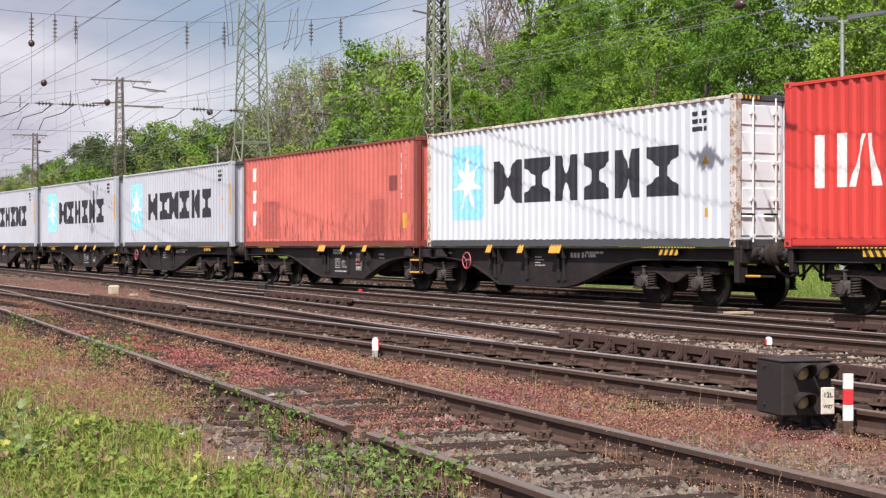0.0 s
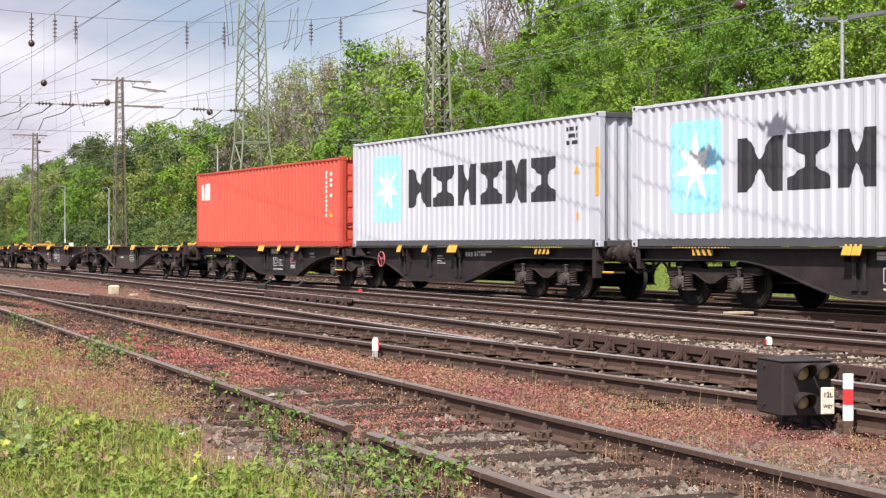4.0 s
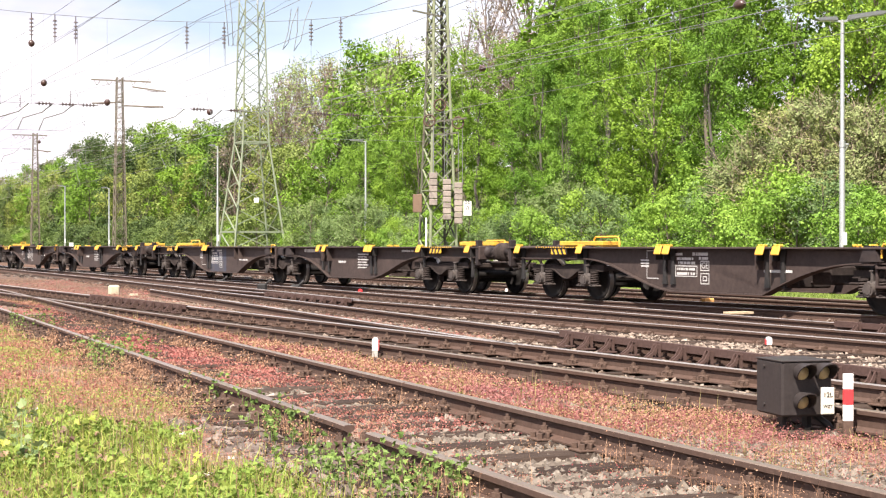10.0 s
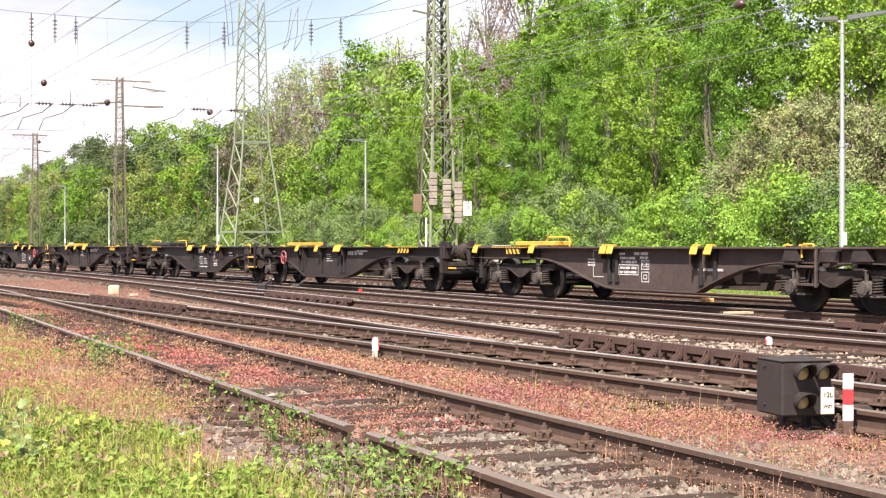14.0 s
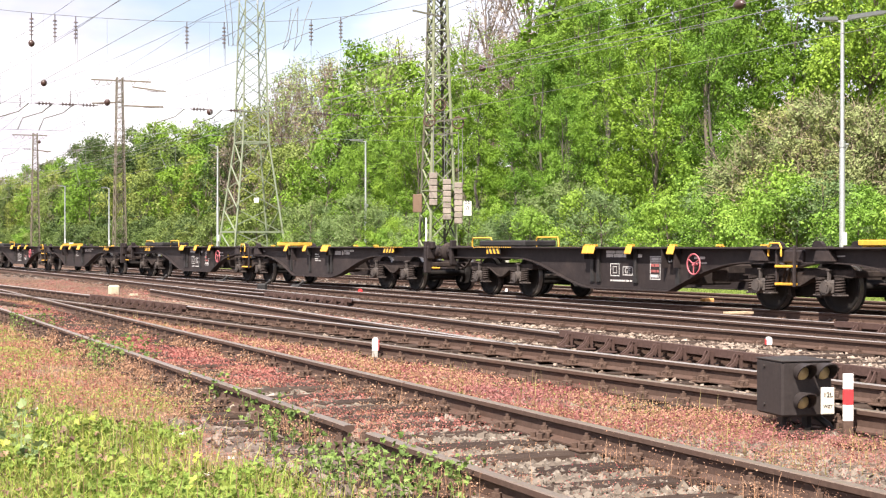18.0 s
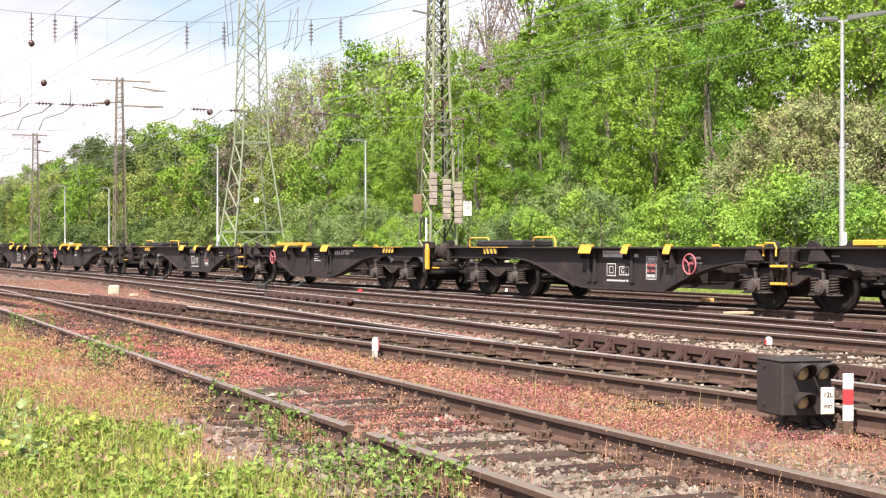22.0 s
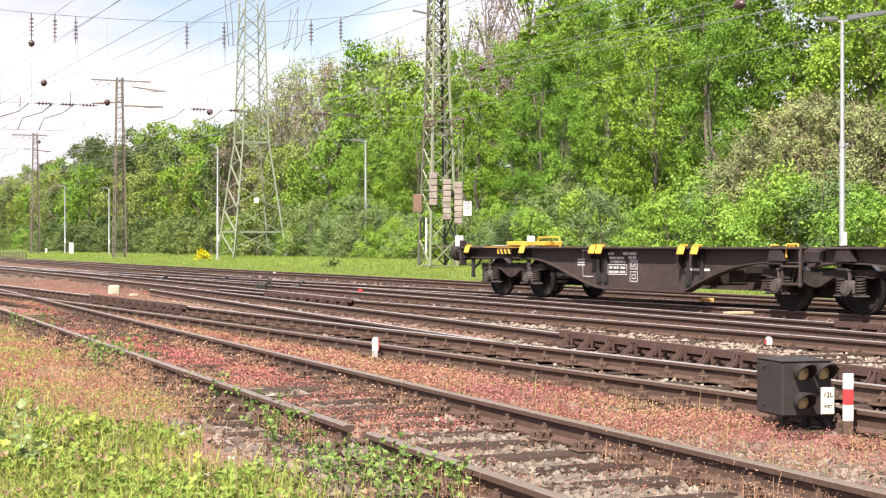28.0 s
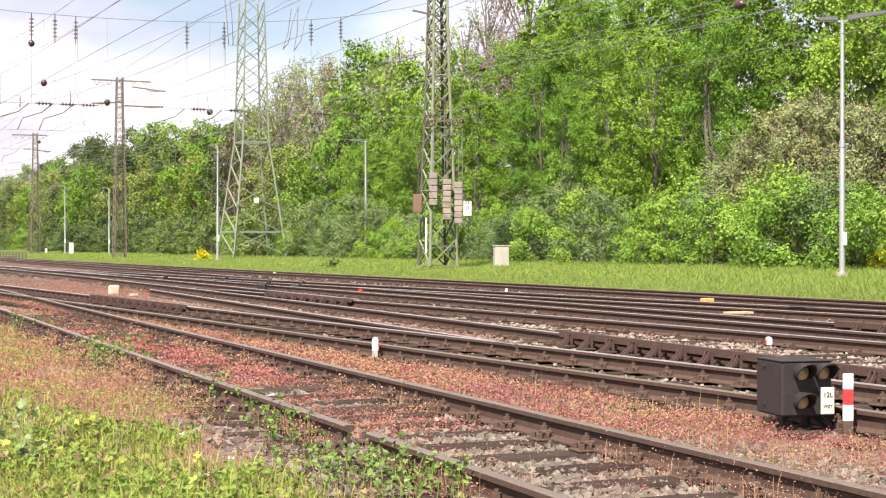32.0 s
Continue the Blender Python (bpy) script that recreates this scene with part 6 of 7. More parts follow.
def far_railing():
    """Low dark fence where the far tracks leave the view."""
    g = thing("railing", "low dark brown railing beside the far tracks", "railing", Matrix.Translation((-49.3, 168.0, ground_z(-45.0, 158.0))))
    for k in range(11):
        part("post", Shape(M_DARK_STEEL_SHADE).box((0.88 * k, -1.98 * k, 0.36), (0.09, 0.09, 0.82), 0, 0.01), g)
    for z in (0.28, 0.50, 0.72):
        part("rail", Shape(M_DARK_STEEL_SHADE).bar((-0.1, 0.2, z), (8.9, -20.0, z), 0.06, 0.08), g)


far_railing()

# ---- small railway things ----
def dwarf_signal():
    face = Vector((0.25, -0.969, 0))
    rot = Matrix.Rotation(math.atan2(face.y, face.x) + math.pi / 2, 4, "Z")
    g = thing("dwarf_signal", "dark grey dwarf signal box with three hooded lenses on legs", "signal", Matrix.Translation((2.60, 11.25, -0.2)) @ rot)
    body = Shape(M_SIGNAL).box((0, 0.03, 0.35), (0.40, 0.42, 0.40), 0, 0.015).box((0, 0.03, 0.553), (0.405, 0.428, 0.012), 0, 0.004)
    for x, z in ((0.206, 0.5), (0.206, 0.22), (-0.206, 0.5), (-0.206, 0.22)):
        body.rod((x * 0.97, 0.1, z), (x * 1.03, 0.1, z), 0.012, 6)
    part("housing", body, g)
    for x, z in ((-0.045, 0.472), (0.122, 0.472), (-0.045, 0.262)):
        lens = part("lens", Shape(M_LENS_Y).lathe([(0.055, 0), (0.05, 0.012), (0.03, 0.022), (0.005, 0.027)], 16, 0, Matrix.Translation((x, -0.182, z)) @ Matrix.Rotation(radians(90), 4, "X")), g, "pale yellow glass lens")
        hood = Shape(M_SIGNAL)
        n = 14
        ring = lambda r, y0, cut: [(x + r * math.cos(a), y0 - (cut * (0.5 + 0.5 * math.sin(a))), z + r * math.sin(a)) for a in [radians(-40) + i * radians(260) / n for i in range(n + 1)]]
        a, b = ring(0.062, -0.18, 0.0), ring(0.066, -0.20, 0.13)
        c, d = ring(0.069, -0.18, 0.0), ring(0.073, -0.20, 0.13)
        k = n + 1
        hood.add(a + b, [(i, i + 1, k + i + 1, k + i) for i in range(n)], 0, True)
        hood.add(c + d, [(k + i, k + i + 1, i + 1, i) for i in range(n)], 0, True)
        hood.add(b + d, [(i, i + 1, k + i + 1, k + i) for i in range(n)])
        part("hood", hood, g)
    plate = part("sign", Shape(M_CREAM).box((0.118, -0.262, 0.270), (0.108, 0.012, 0.195), 0, 0.006).box((0.118, -0.23, 0.270), (0.02, 0.06, 0.05)), g, "white enamel name plate")
    part("lettering", text_mesh("12L", 0.052, M_BLACK), plate, at=(0.118, -0.270, 0.313))
    part("lettering", text_mesh("WZY", 0.033, M_BLACK), plate, at=(0.118, -0.270, 0.230))
    for x in (-0.1, 0.1):
        part("leg", Shape(M_BLACK).box((x, 0.02, 0.06), (0.035, 0.10, 0.19), 0, 0.008).box((x, 0.02, -0.03), (0.07, 0.16, 0.03), 0, 0.008), g)
    part("cable", Shape(M_BLACK).tube([(0.13, 0, 0.16), (0.20, -0.12, 0.08), (0.24, -0.18, 0.0), (0.16, -0.26, -0.03)], 0.025, 6), g)
    part("foot_bar", Shape(M_IRON).bar((-0.1, -0.26, 0.0), (0.3, -0.2, 0.02), 0.05, 0.02), g)


M_CREAM = worn("yellowed white enamel", (0.66, 0.62, 0.52), 0.45, 0, (0.45, 0.38, 0.28), 0.35, 6, 30, 0.04)
M_SIGNAL = worn("dark grey signal enamel", (0.033, 0.027, 0.026), 0.6, 0, (0.055, 0.045, 0.04), 0.5, 3, 30, 0.05, spec=0.25)
M_LENS_Y = worn("yellowed lens glass", (0.42, 0.34, 0.17), 0.15, 0, (0.3, 0.25, 0.15), 0.3, 8, 20, 0)
dwarf_signal()


def post(name, x, y, label, category, bands, w=0.085, d=0.06, round_top=False, red_side=0):
    """A short square marker post in stacked colours: bands of (material, from, to)."""
    z0 = ground_z(x, y)
    g = thing(name, label, category, Matrix.Translation((x, y, z0)))
    for mt, a, b in bands:
        sh = Shape(mt)
        top = round_top and b == bands[-1][2]
        if top:
            n = 8
            prof = [(-w / 2, a), (w / 2, a), (w / 2, b - w / 2)] + [(w / 2 * math.cos(radians(180 * i / n)), b - w / 2 + w / 2 * math.sin(radians(180 * i / n))) for i in range(1, n)] + [(-w / 2, b - w / 2)]
            sh.prism(prof, -d / 2, d / 2)
        else:
            sh.box((0, 0, (a + b) / 2), (w, d, b - a), 0, 0.003)
        part("band", sh, g)
        if top and red_side:
            part("painted_side", Shape(M_RED).box((red_side * (w / 2 + 0.007), 0, (a + b - w / 2) / 2), (0.013, d - 0.004, b - a - w / 2), 0, 0.003), g, "red painted side")
    return g


post("marker_post", 2.907, 10.95, "short red and white banded marker board on a stake", "marker post", [(M_IRON, -0.05, 0.135), (M_WHITE, 0.136, 0.250), (M_RED, 0.251, 0.362), (M_WHITE, 0.363, 0.475)], 0.072, 0.03)
post("marker_post", -0.815, 18.35, "white-topped concrete fouling point post with a red side", "marker post", [(M_CONCRETE, -0.08, 0.13), (M_WHITE, 0.132, 0.29)], 0.070, 0.085, True, 1)
post("marker_post", 4.40, 20.6, "small red and white post in the ballast", "marker post", [(M_IRON, -0.05, 0.05), (M_WHITE, 0.052, 0.16)], 0.07, 0.08, True, -1)
post("marker_post", -2.25, 41.5, "small red and white post between the tracks", "marker post", [(M_CONCRETE, -0.05, 0.05), (M_RED, 0.052, 0.22)], 0.12, 0.1, True)
post("marker_post", 1.80, 43.4, "small white post beside the far track", "marker post", [(M_WHITE, -0.05, 0.18)], 0.08, 0.08, True)
post("marker_post", -49.4, 190.0, "small white post in the far grass", "marker post", [(M_WHITE, -0.05, 0.60)], 0.24, 0.16, True)
post("marker_post", -7.4, 67.0, "small red and white post beside the far track", "marker post", [(M_RED, -0.05, 0.08), (M_WHITE, 0.082, 0.22)], 0.12, 0.1)


def block(name, x, y, size, mat, label, category, dz=0.0, turn=24):
    g = part(name, Shape(mat).box((0, 0, size[2] / 2), size, 0, min(size) * 0.18), None, at=Matrix.Translation((x, y, ground_z(x, y) - 0.02 + dz)) @ Matrix.Rotation(radians(turn), 4, "Z"))
    return tagged(g, label, category)


M_ROUGH_STONE = worn("rough brown stone", (0.30, 0.20, 0.15), 0.9, 0, (0.16, 0.10, 0.08), 0.5, 9, 40, 0.3)
M_PALE_STONE = worn("pale weathered stone", (0.46, 0.40, 0.29), 0.9, 0, (0.30, 0.25, 0.2), 0.5, 6, 40, 0.3)
M_COVER = worn("faded orange paint", (0.62, 0.30, 0.08), 0.7, 0, (0.45, 0.33, 0.2), 0.5, 6, 30, 0.15)
M_PLANK = worn("bleached wood", (0.42, 0.33, 0.22), 0.85, 0, (0.22, 0.16, 0.1), 0.5, 5, 30, 0.3, streak=(1, 6, 1))
block("stone_block", -0.37, 9.62, (0.13, 0.11, 0.10), M_ROUGH_STONE, "rough brown stone lying by the cut rail", "stone", 0.03)
block("stone_block", -9.25, 42.9, (0.30, 0.26, 0.30), M_PALE_STONE, "whitewashed square stone block between tracks", "stone block")
block("stone_block", -8.55, 42.2, (0.22, 0.16, 0.08), M_PALE_STONE, "flat pale stone lying beside a stone block", "stone")
block("cover_plate", 5.52, 28.5, (0.52, 0.26, 0.05), M_PLANK, "bleached wooden cover lying in the track", "wooden cover", 0.13)
block("cover_plate", 5.94, 34.3, (0.27, 0.20, 0.11), M_COVER, "faded orange hump-shaped cover beside a rail", "cover", 0.12)
for bx, by in ((-5.45, 46.0), (-4.35, 45.0), (-7.6, 52.0), (-10.2, 55.0)):
    g = thing("point_lever", "small black point lever housing between tracks", "point lever", Matrix.Translation((bx, by, ground_z(bx, by))), group="point levers")
    part("housing", Shape(M_BLACK).box((0, 0, 0.13), (0.30, 0.20, 0.24), 0, 0.05), g)
    part("lever", Shape(M_BLACK).rod((0.05, 0, 0.2), (0.22, 0.02, 0.32), 0.03, 6).rod((0.2, 0.02, 0.30), (0.26, 0.02, 0.34), 0.06, 8), g)


def cabinet(x, y, w, d, h, label, mat):
    g = thing("cable_cabinet", label, "cabinet", Matrix.Translation((x, y, ground_z(x, y) - 0.03)) @ Matrix.Rotation(radians(12), 4, "Z"), group="cable cabinets")
    part("body", Shape(mat).box((0, 0, h / 2), (w, d, h), 0, 0.02), g)
    part("lid", Shape(mat).box((0, 0, h + 0.02), (w + 0.06, d + 0.06, 0.05), 0, 0.012), g)
    for s in (-1, 1):
        part("door", Shape(mat).box((s * w / 4, -d / 2 - 0.008, h / 2), (w / 2 - 0.03, 0.016, h - 0.1), 0, 0.006), g)


M_CABINET = worn("pale grey weathered plastic", (0.40, 0.385, 0.34), 0.6, 0, (0.30, 0.28, 0.22), 0.6, 3, 25, 0.05, streak=(1, 1, .3))
cabinet(2.67, 70.0, 0.66, 0.36, 0.96, "pale grey cable cabinet standing in grass by the trees", M_CABINET)
cabinet(-41.9, 172.0, 0.48, 0.35, 1.24, "white cable cabinet standing in far grass", M_WHITE)

# ---- plants ----
RNG = np.random.default_rng(7)


def unit(v):
    return v / np.maximum(1e-9, np.linalg.norm(v, axis=1, keepdims=True))


def leaves(c, n, size, wide=0.62, bend=0.18, simple=False):
    """Bent four-point leaves at the places c with the normals n; returns vertices and triangles."""
    k = len(c)
    t = unit(np.cross(n, RNG.normal(size=(k, 3))))
    b = np.cross(n, t)
    s = size.reshape(-1, 1)
    if simple:
        v = np.stack([c - t * s * 0.62, c + b * s * wide * 0.62 + t * s * .2, c - b * s * wide * 0.62 + t * s * .35], 1).reshape(-1, 3)
        return v, np.arange(k * 3).reshape(-1, 3)
    v = np.stack([c - t * s * 0.5, c + b * s * wide * 0.5 + n * s * bend, c + t * s * 0.5, c - b * s * wide * 0.5 + n * s * bend], 1).reshape(-1, 3)
    i = np.arange(k).reshape(-1, 1) * 4
    f = np.concatenate([i + [0, 1, 2], i + [0, 2, 3]], 1).reshape(-1, 3)
    return v, f


def raw_mesh(name, v, f, mats, slot=None):
    me = bpy.data.meshes.new(name)
    me.from_pydata(np.asarray(v).tolist(), [], np.asarray(f).tolist())
    for m in mats:
        me.materials.append(m)
    if slot is not None:
        me.polygons.foreach_set("material_index", np.asarray(slot, dtype=np.int32))
    me.update()
    return me


def cloud(centres, radii, per, size, squash=0.75, up=0.35, spray=11):
    """Leaves in sprays, the sprays in clumps: thicker towards each clump's skin and facing outward and up."""
    k = max(1, round(per / spray))
    c = np.repeat(np.asarray(centres), k, 0)
    r = np.repeat(np.asarray(radii), k).reshape(-1, 1)
    d = unit(RNG.normal(size=c.shape))
    q = c + d * r * np.array([1, 1, squash]) * (RNG.random((len(c), 1)) ** 0.33)
    face = np.repeat(unit(d * 0.8 + RNG.normal(size=c.shape) * 0.45 + np.array([0, 0, up + 0.2])), spray, 0)
    off = RNG.normal(size=face.shape) * size * 1.25
    off -= face * ((off * face).sum(1, keepdims=True) * 0.65)
    p = np.repeat(q, spray, 0) + off
    n = unit(face + RNG.normal(size=p.shape) * 0.28)
    return leaves(p, n, size * RNG.uniform(0.6, 1.35, len(p)), 0.75, 0, True)


def tree_meshes(seed, h, spread, leaf, bark, clumps, per, size, low=0.12, shape="round", limb=0.03, sparse=False):
    """Trunk and limbs in one mesh, the crown in another."""
    rnd = random.Random(seed)
    trunk = Shape(bark)
    pts, rr, x, y = [], [], 0.0, 0.0
    for i in range(8):
        pts.append((x, y, h * 0.95 * i / 7))
        rr.append(0.012 * h * (1 - i / 7.4) + 0.015)
        x += rnd.uniform(-.02, .02) * h
        y += rnd.uniform(-.02, .02) * h
    trunk.tube(pts, rr, 7)
    cs, rs = [], []
    for i in range(clumps):
        f = low + (1 - low) * ((i + rnd.random()) / clumps)
        if shape == "cone":
            reach = spread * (1.04 - f) / (1.04 - low)
        elif shape == "bush":
            reach = spread * math.sqrt(max(0.03, 1 - f * f))
        else:
            u = (f - low) / (1 - low)
            reach = spread * math.sqrt(max(0.04, 1 - (2 * u - 0.85) ** 2 / 1.45)) * rnd.uniform(.8, 1.12)
        a, d = rnd.uniform(0, 6.283), reach * math.sqrt(rnd.uniform(0.12, 1.0))
        c = Vector((math.cos(a) * d, math.sin(a) * d, h * f))
        k = max(0, min(7, int(7 * f * 0.8)))
        p0 = Vector(pts[k])
        trunk.tube([p0, p0.lerp(c, .5) + Vector((0, 0, .04 * h * rnd.uniform(-.3, 1))), c], [limb * h / 10, limb * .65 * h / 10, 0.010], 4)
        if sparse:
            for _ in range(5):
                t = Vector((rnd.gauss(0, 1), rnd.gauss(0, 1), rnd.gauss(.6, .8))).normalized() * spread * rnd.uniform(.25, .5)
                trunk.tube([p0.lerp(c, rnd.uniform(.5, 1)), c + t * .5, c + t], [0.022, 0.014, 0.007], 3)
        cs.append(tuple(c))
        rs.append(spread * rnd.uniform(0.20, 0.38))
    v, f = cloud(cs, rs, per, size, 0.7, 0.35, 11 if per > 60 else 5)
    return trunk.mesh("trunk"), raw_mesh("crown", v, f, [leaf])


def plant(name, label, category, group, kind, p, s, sz=1.0, spin=None):
    g = thing(name, label, category, group=group)
    g.matrix_basis = (Matrix.Translation((p[0], p[1], ground_z(p[0], p[1]) - 0.08)) @ Matrix.Rotation(random.uniform(0, 6.28) if spin is None else spin, 4, "Z")
                      @ Matrix.Diagonal((s, s, s * sz, 1)))
    part("trunk", kind[0], g)
    part("crown", kind[1], g)
    return g


def bank(q, y):
    return (q - 0.446 * y, y)


def build_forest():
    rnd = random.Random(11)
    near = {
        "maple": [tree_meshes(20 + i, 12, 3.2, M_LEAF, M_BARK, 46, 460, .118, low=.05, limb=.017) for i in range(3)],
        "ash": [tree_meshes(25 + i, 13, 2.3, M_LEAF_ASH, M_ASH_BARK, 48, 400, .112, low=.03, limb=.012) for i in range(3)],
        "yellow": [tree_meshes(30 + i, 11, 3.0, M_LEAF_YEL, M_BARK, 46, 380, .14, low=.08) for i in range(2)],
        "dark": [tree_meshes(40, 11, 3.2, M_LEAF_DARK, M_BARK, 54, 240, .15, low=.06)],
        "bud": [tree_meshes(50 + i, 12, 2.8, M_LEAF_BUD, M_TWIG, 40, 110, .11, low=.25, sparse=True) for i in range(2)],
        "bare": [tree_meshes(55, 12, 2.8, M_LEAF_BARE, M_TWIG, 46, 25, .09, low=.25, sparse=True)],
    }
    far = {
        "maple": [tree_meshes(60 + i, 12, 3.4, M_LEAF, M_BARK, 46, 110, .27, low=.05) for i in range(2)],
        "ash": [tree_meshes(63, 13, 2.6, M_LEAF_ASH, M_ASH_BARK, 48, 100, .26, low=.05)],
        "yellow": [tree_meshes(65 + i, 11, 3.2, M_LEAF_OLIVE, M_BARK, 48, 110, .26, low=.05) for i in range(2)],
        "dark": [tree_meshes(70 + i, 12, 3.2, M_LEAF_DARK, M_BARK, 50, 100, .27, low=.1) for i in range(2)],
        "bud": [tree_meshes(75, 12, 3.2, M_LEAF_BUD, M_TWIG, 44, 70, .17, low=.15, sparse=True)],
        "bare": [tree_meshes(77, 12, 3.2, M_LEAF_BARE, M_TWIG, 52, 30, .14, low=.2, sparse=True)],
    }
    words = {"maple": "broad fresh-green leafy tree on the wooded bank", "yellow": "yellow-green leafy tree on the wooded bank",
             "ash": "slender green ash tree with feathery leaves on the bank",
             "dark": "dark green dense tree on the wooded bank", "bud": "thin pale green budding tree with bare twigs on the bank", "bare": "bare brown twiggy tree on the bank"}

    def pick(y, row):
        r = rnd.random()
        if y < 67:
            return "yellow" if r < .55 else "maple"
        if y < 87:
            return "ash" if r < .7 else "maple" if r < .95 else "dark"
        if y < 101:
            if row > 2:
                return "bare" if r < .75 else "bud"
            return "ash" if r < .45 else "maple" if r < .9 else "dark"
        if y < 119:
            if row > 1:
                return "bud" if r < .45 else "bare" if r < .7 else "maple"
            return "maple" if r < .8 else "yellow" if r < .9 else "dark"
        if y < 132:
            return ("maple" if r < .3 else "bare" if r < .6 else "yellow") if row < 2 else ("bud" if r < .9 else "bare")
        if y < 146:
            return "bare" if r < .3 else "yellow" if r < .85 else "bud"
        if y < 181:
            return "maple" if r < .55 else "dark" if r < .78 else "yellow"
        if y < 230:
            if row < 2:
                return "yellow" if r < .5 else "maple" if r < .75 else "dark"
            return "dark" if r < .8 else "yellow" if r < .9 else "bare"
        return "yellow" if r < .65 else "bare" if r < .78 else "dark" if r < .88 else "maple"

    for row, (q, step, hs) in enumerate(((44.5, 4.1, .80), (49.0, 4.6, .95), (54.0, 5.2, 1.0), (60.0, 6.2, 1.05), (67.0, 7.5, 1.1))):
        y = 22.0
        while y < 330:
            ye = y * 45 / q                    # where it stands in the skyline
            kind = pick(ye, row)
            pool = near if 54 < y < 118 and row < 3 else far
            x, yy = bank(q + rnd.uniform(-1.6, 1.6), y)
            s = hs * rnd.uniform(.85, 1.15)
            if 150 < ye < 178:
                s *= 0.93
            elif 84 < ye < 104 and row < 3:
                s *= 0.95
            elif 84 < ye <= 138 and row > 1:
                s *= 1.2 if ye < 113 else 1.28 if ye < 132 else 1.1
            if 100 < ye < 128 and row < 2:
                s *= 0.84
            if 178 < ye < 222 and row > 1:
                s *= 1.06
            if row < 2 and 57 < ye < 71:         # a gap where the pale shrubs stand
                y += step
                continue
            if row > 2 and y > 150 and rnd.random() < .4:
                y += step
                continue
            plant("tree", words[kind], "tree", "trees of the bank", rnd.choice(pool[kind]), (x, yy), s, rnd.uniform(.92, 1.12), rnd.uniform(0, 6.28))
            y += step * rnd.uniform(.75, 1.25) * (1.8 if y < 52 else .8 if kind == "ash" else 1 if y < 130 else 1.35)
    bushes = {
        "willow": [tree_meshes(80 + i, 3.2, 2.1, M_LEAF_GREY, M_BARK, 26, 240, .085, low=.08, shape="bush", limb=.05) for i in range(2)],
        "bright": [tree_meshes(84 + i, 2.8, 1.9, M_LEAF_SHRUB, M_BARK, 24, 270, .092, low=.05, shape="bush", limb=.05) for i in range(3)],
        "mid": [tree_meshes(86 + i, 3.0, 2.0, M_LEAF_MID, M_BARK, 28, 120, .14, low=.05, shape="bush", limb=.05) for i in range(2)],
        "deep": [tree_meshes(93, 3.2, 2.0, M_LEAF_DARK, M_BARK, 28, 110, .16, low=.05, shape="bush", limb=.05)],
        "pale": [tree_meshes(88, 4.6, 2.2, M_LEAF_PALE, M_TWIG_PALE, 56, 260, .075, low=.12, shape="bush", limb=.022, sparse=True)],
    }
    bwords = {"willow": "grey-green willow bush at the foot of the bank", "bright": "bright green low shrub at the foot of the bank",
              "mid": "dull green hedge bush at the foot of the bank", "pale": "pale brownish twiggy shrub on the bank",
              "deep": "dark green dense bush at the foot of the bank"}
    for q, step in ((39.2, 2.1), (41.8, 2.5)):
        y = 50.0
        while y < 300:
            r = rnd.random()
            if y < 71:
                kind = "bright" if r < .93 else "willow"
            elif y < 84:
                kind = "willow" if r < .95 else "bright"
            elif y < 99:
                kind = "bright" if r < .7 else "willow"
            elif y < 117:
                kind = "willow" if r < .65 else "bright"
            else:
                kind = ("mid" if r < .85 else "bright") if y < 135 else "deep" if r < .33 else "mid" if r < .95 else "bright"
            x, yy = bank(q + rnd.uniform(-.7, .9), y)
            high = rnd.uniform(.75, 1.2) * (1.0 if q < 40 else 1.12) * (1.0 if y < 71 or y > 99 else .9)
            plant("bush", bwords[kind], "bush", "bushes below the trees", rnd.choice(bushes[kind]), (x, yy), high, rnd.uniform(.85, 1.15), rnd.uniform(0, 6.28))
            y += step * rnd.uniform(.7, 1.3) * (1 if y < 110 else 1.7)
    for x, yy, s in ((13.2, 65.3, 1.15), (14.6, 64.2, 1.38), (15.6, 62.6, 1.42), (16.6, 61.4, 1.3), (14.9, 62.0, 1.1), (17.4, 60.6, 1.2)):
        plant("bush", bwords["pale"], "bush", "bushes below the trees", bushes["pale"][0], (x, yy), s, 1.0, rnd.uniform(0, 6))
    plant("bush", "yellow-flowering broom bush at the edge of the long grass", "bush", "bushes below the trees", tree_meshes(97, 1.0, .6, M_BLOOM, M_TWIG, 16, 60, .08, low=.15, shape="bush"), (15.35, 52.5), 1.0)
    plant("bush", "small yellow-flowering broom bush in far grass", "bush", "bushes below the trees", tree_meshes(95, 0.66, .48, M_BLOOM, M_TWIG, 14, 40, .12, low=.1, shape="bush"), (-17.0, 108.0), 1.0)
    plant("bush", "small green seedling bush in grass by the track", "bush", "bushes below the trees", tree_meshes(96, 0.42, .42, M_LEAF_MID, M_TWIG, 12, 40, .11, low=.1, shape="bush"), (-5.6, 76.0), 1.0)


M_TWIG = worn("thin brown twigs", (0.16, 0.12, 0.095), 0.9, 0, (0.08, 0.06, 0.05), 0.5, 6, 20, 0.2)
M_LEAF_SHRUB = leafy("shrub leaves", (0.145, 0.25, 0.032), (0.285, 0.45, 0.078), 0.34)
M_ASH_BARK = worn("grey ash bark", (0.095, 0.085, 0.07), 0.9, 0.0, (0.05, 0.045, 0.04), 0.5, 4, 20, 0.4)
M_TWIG_PALE = worn("pale dry twigs", (0.25, 0.205, 0.14), 0.9, 0, (0.2, 0.16, 0.12), 0.4, 6, 20, 0.2)
M_LEAF_PALE = leafy("pale shrub leaves", (0.18, 0.215, 0.085), (0.35, 0.385, 0.165), 0.34)
build_forest()


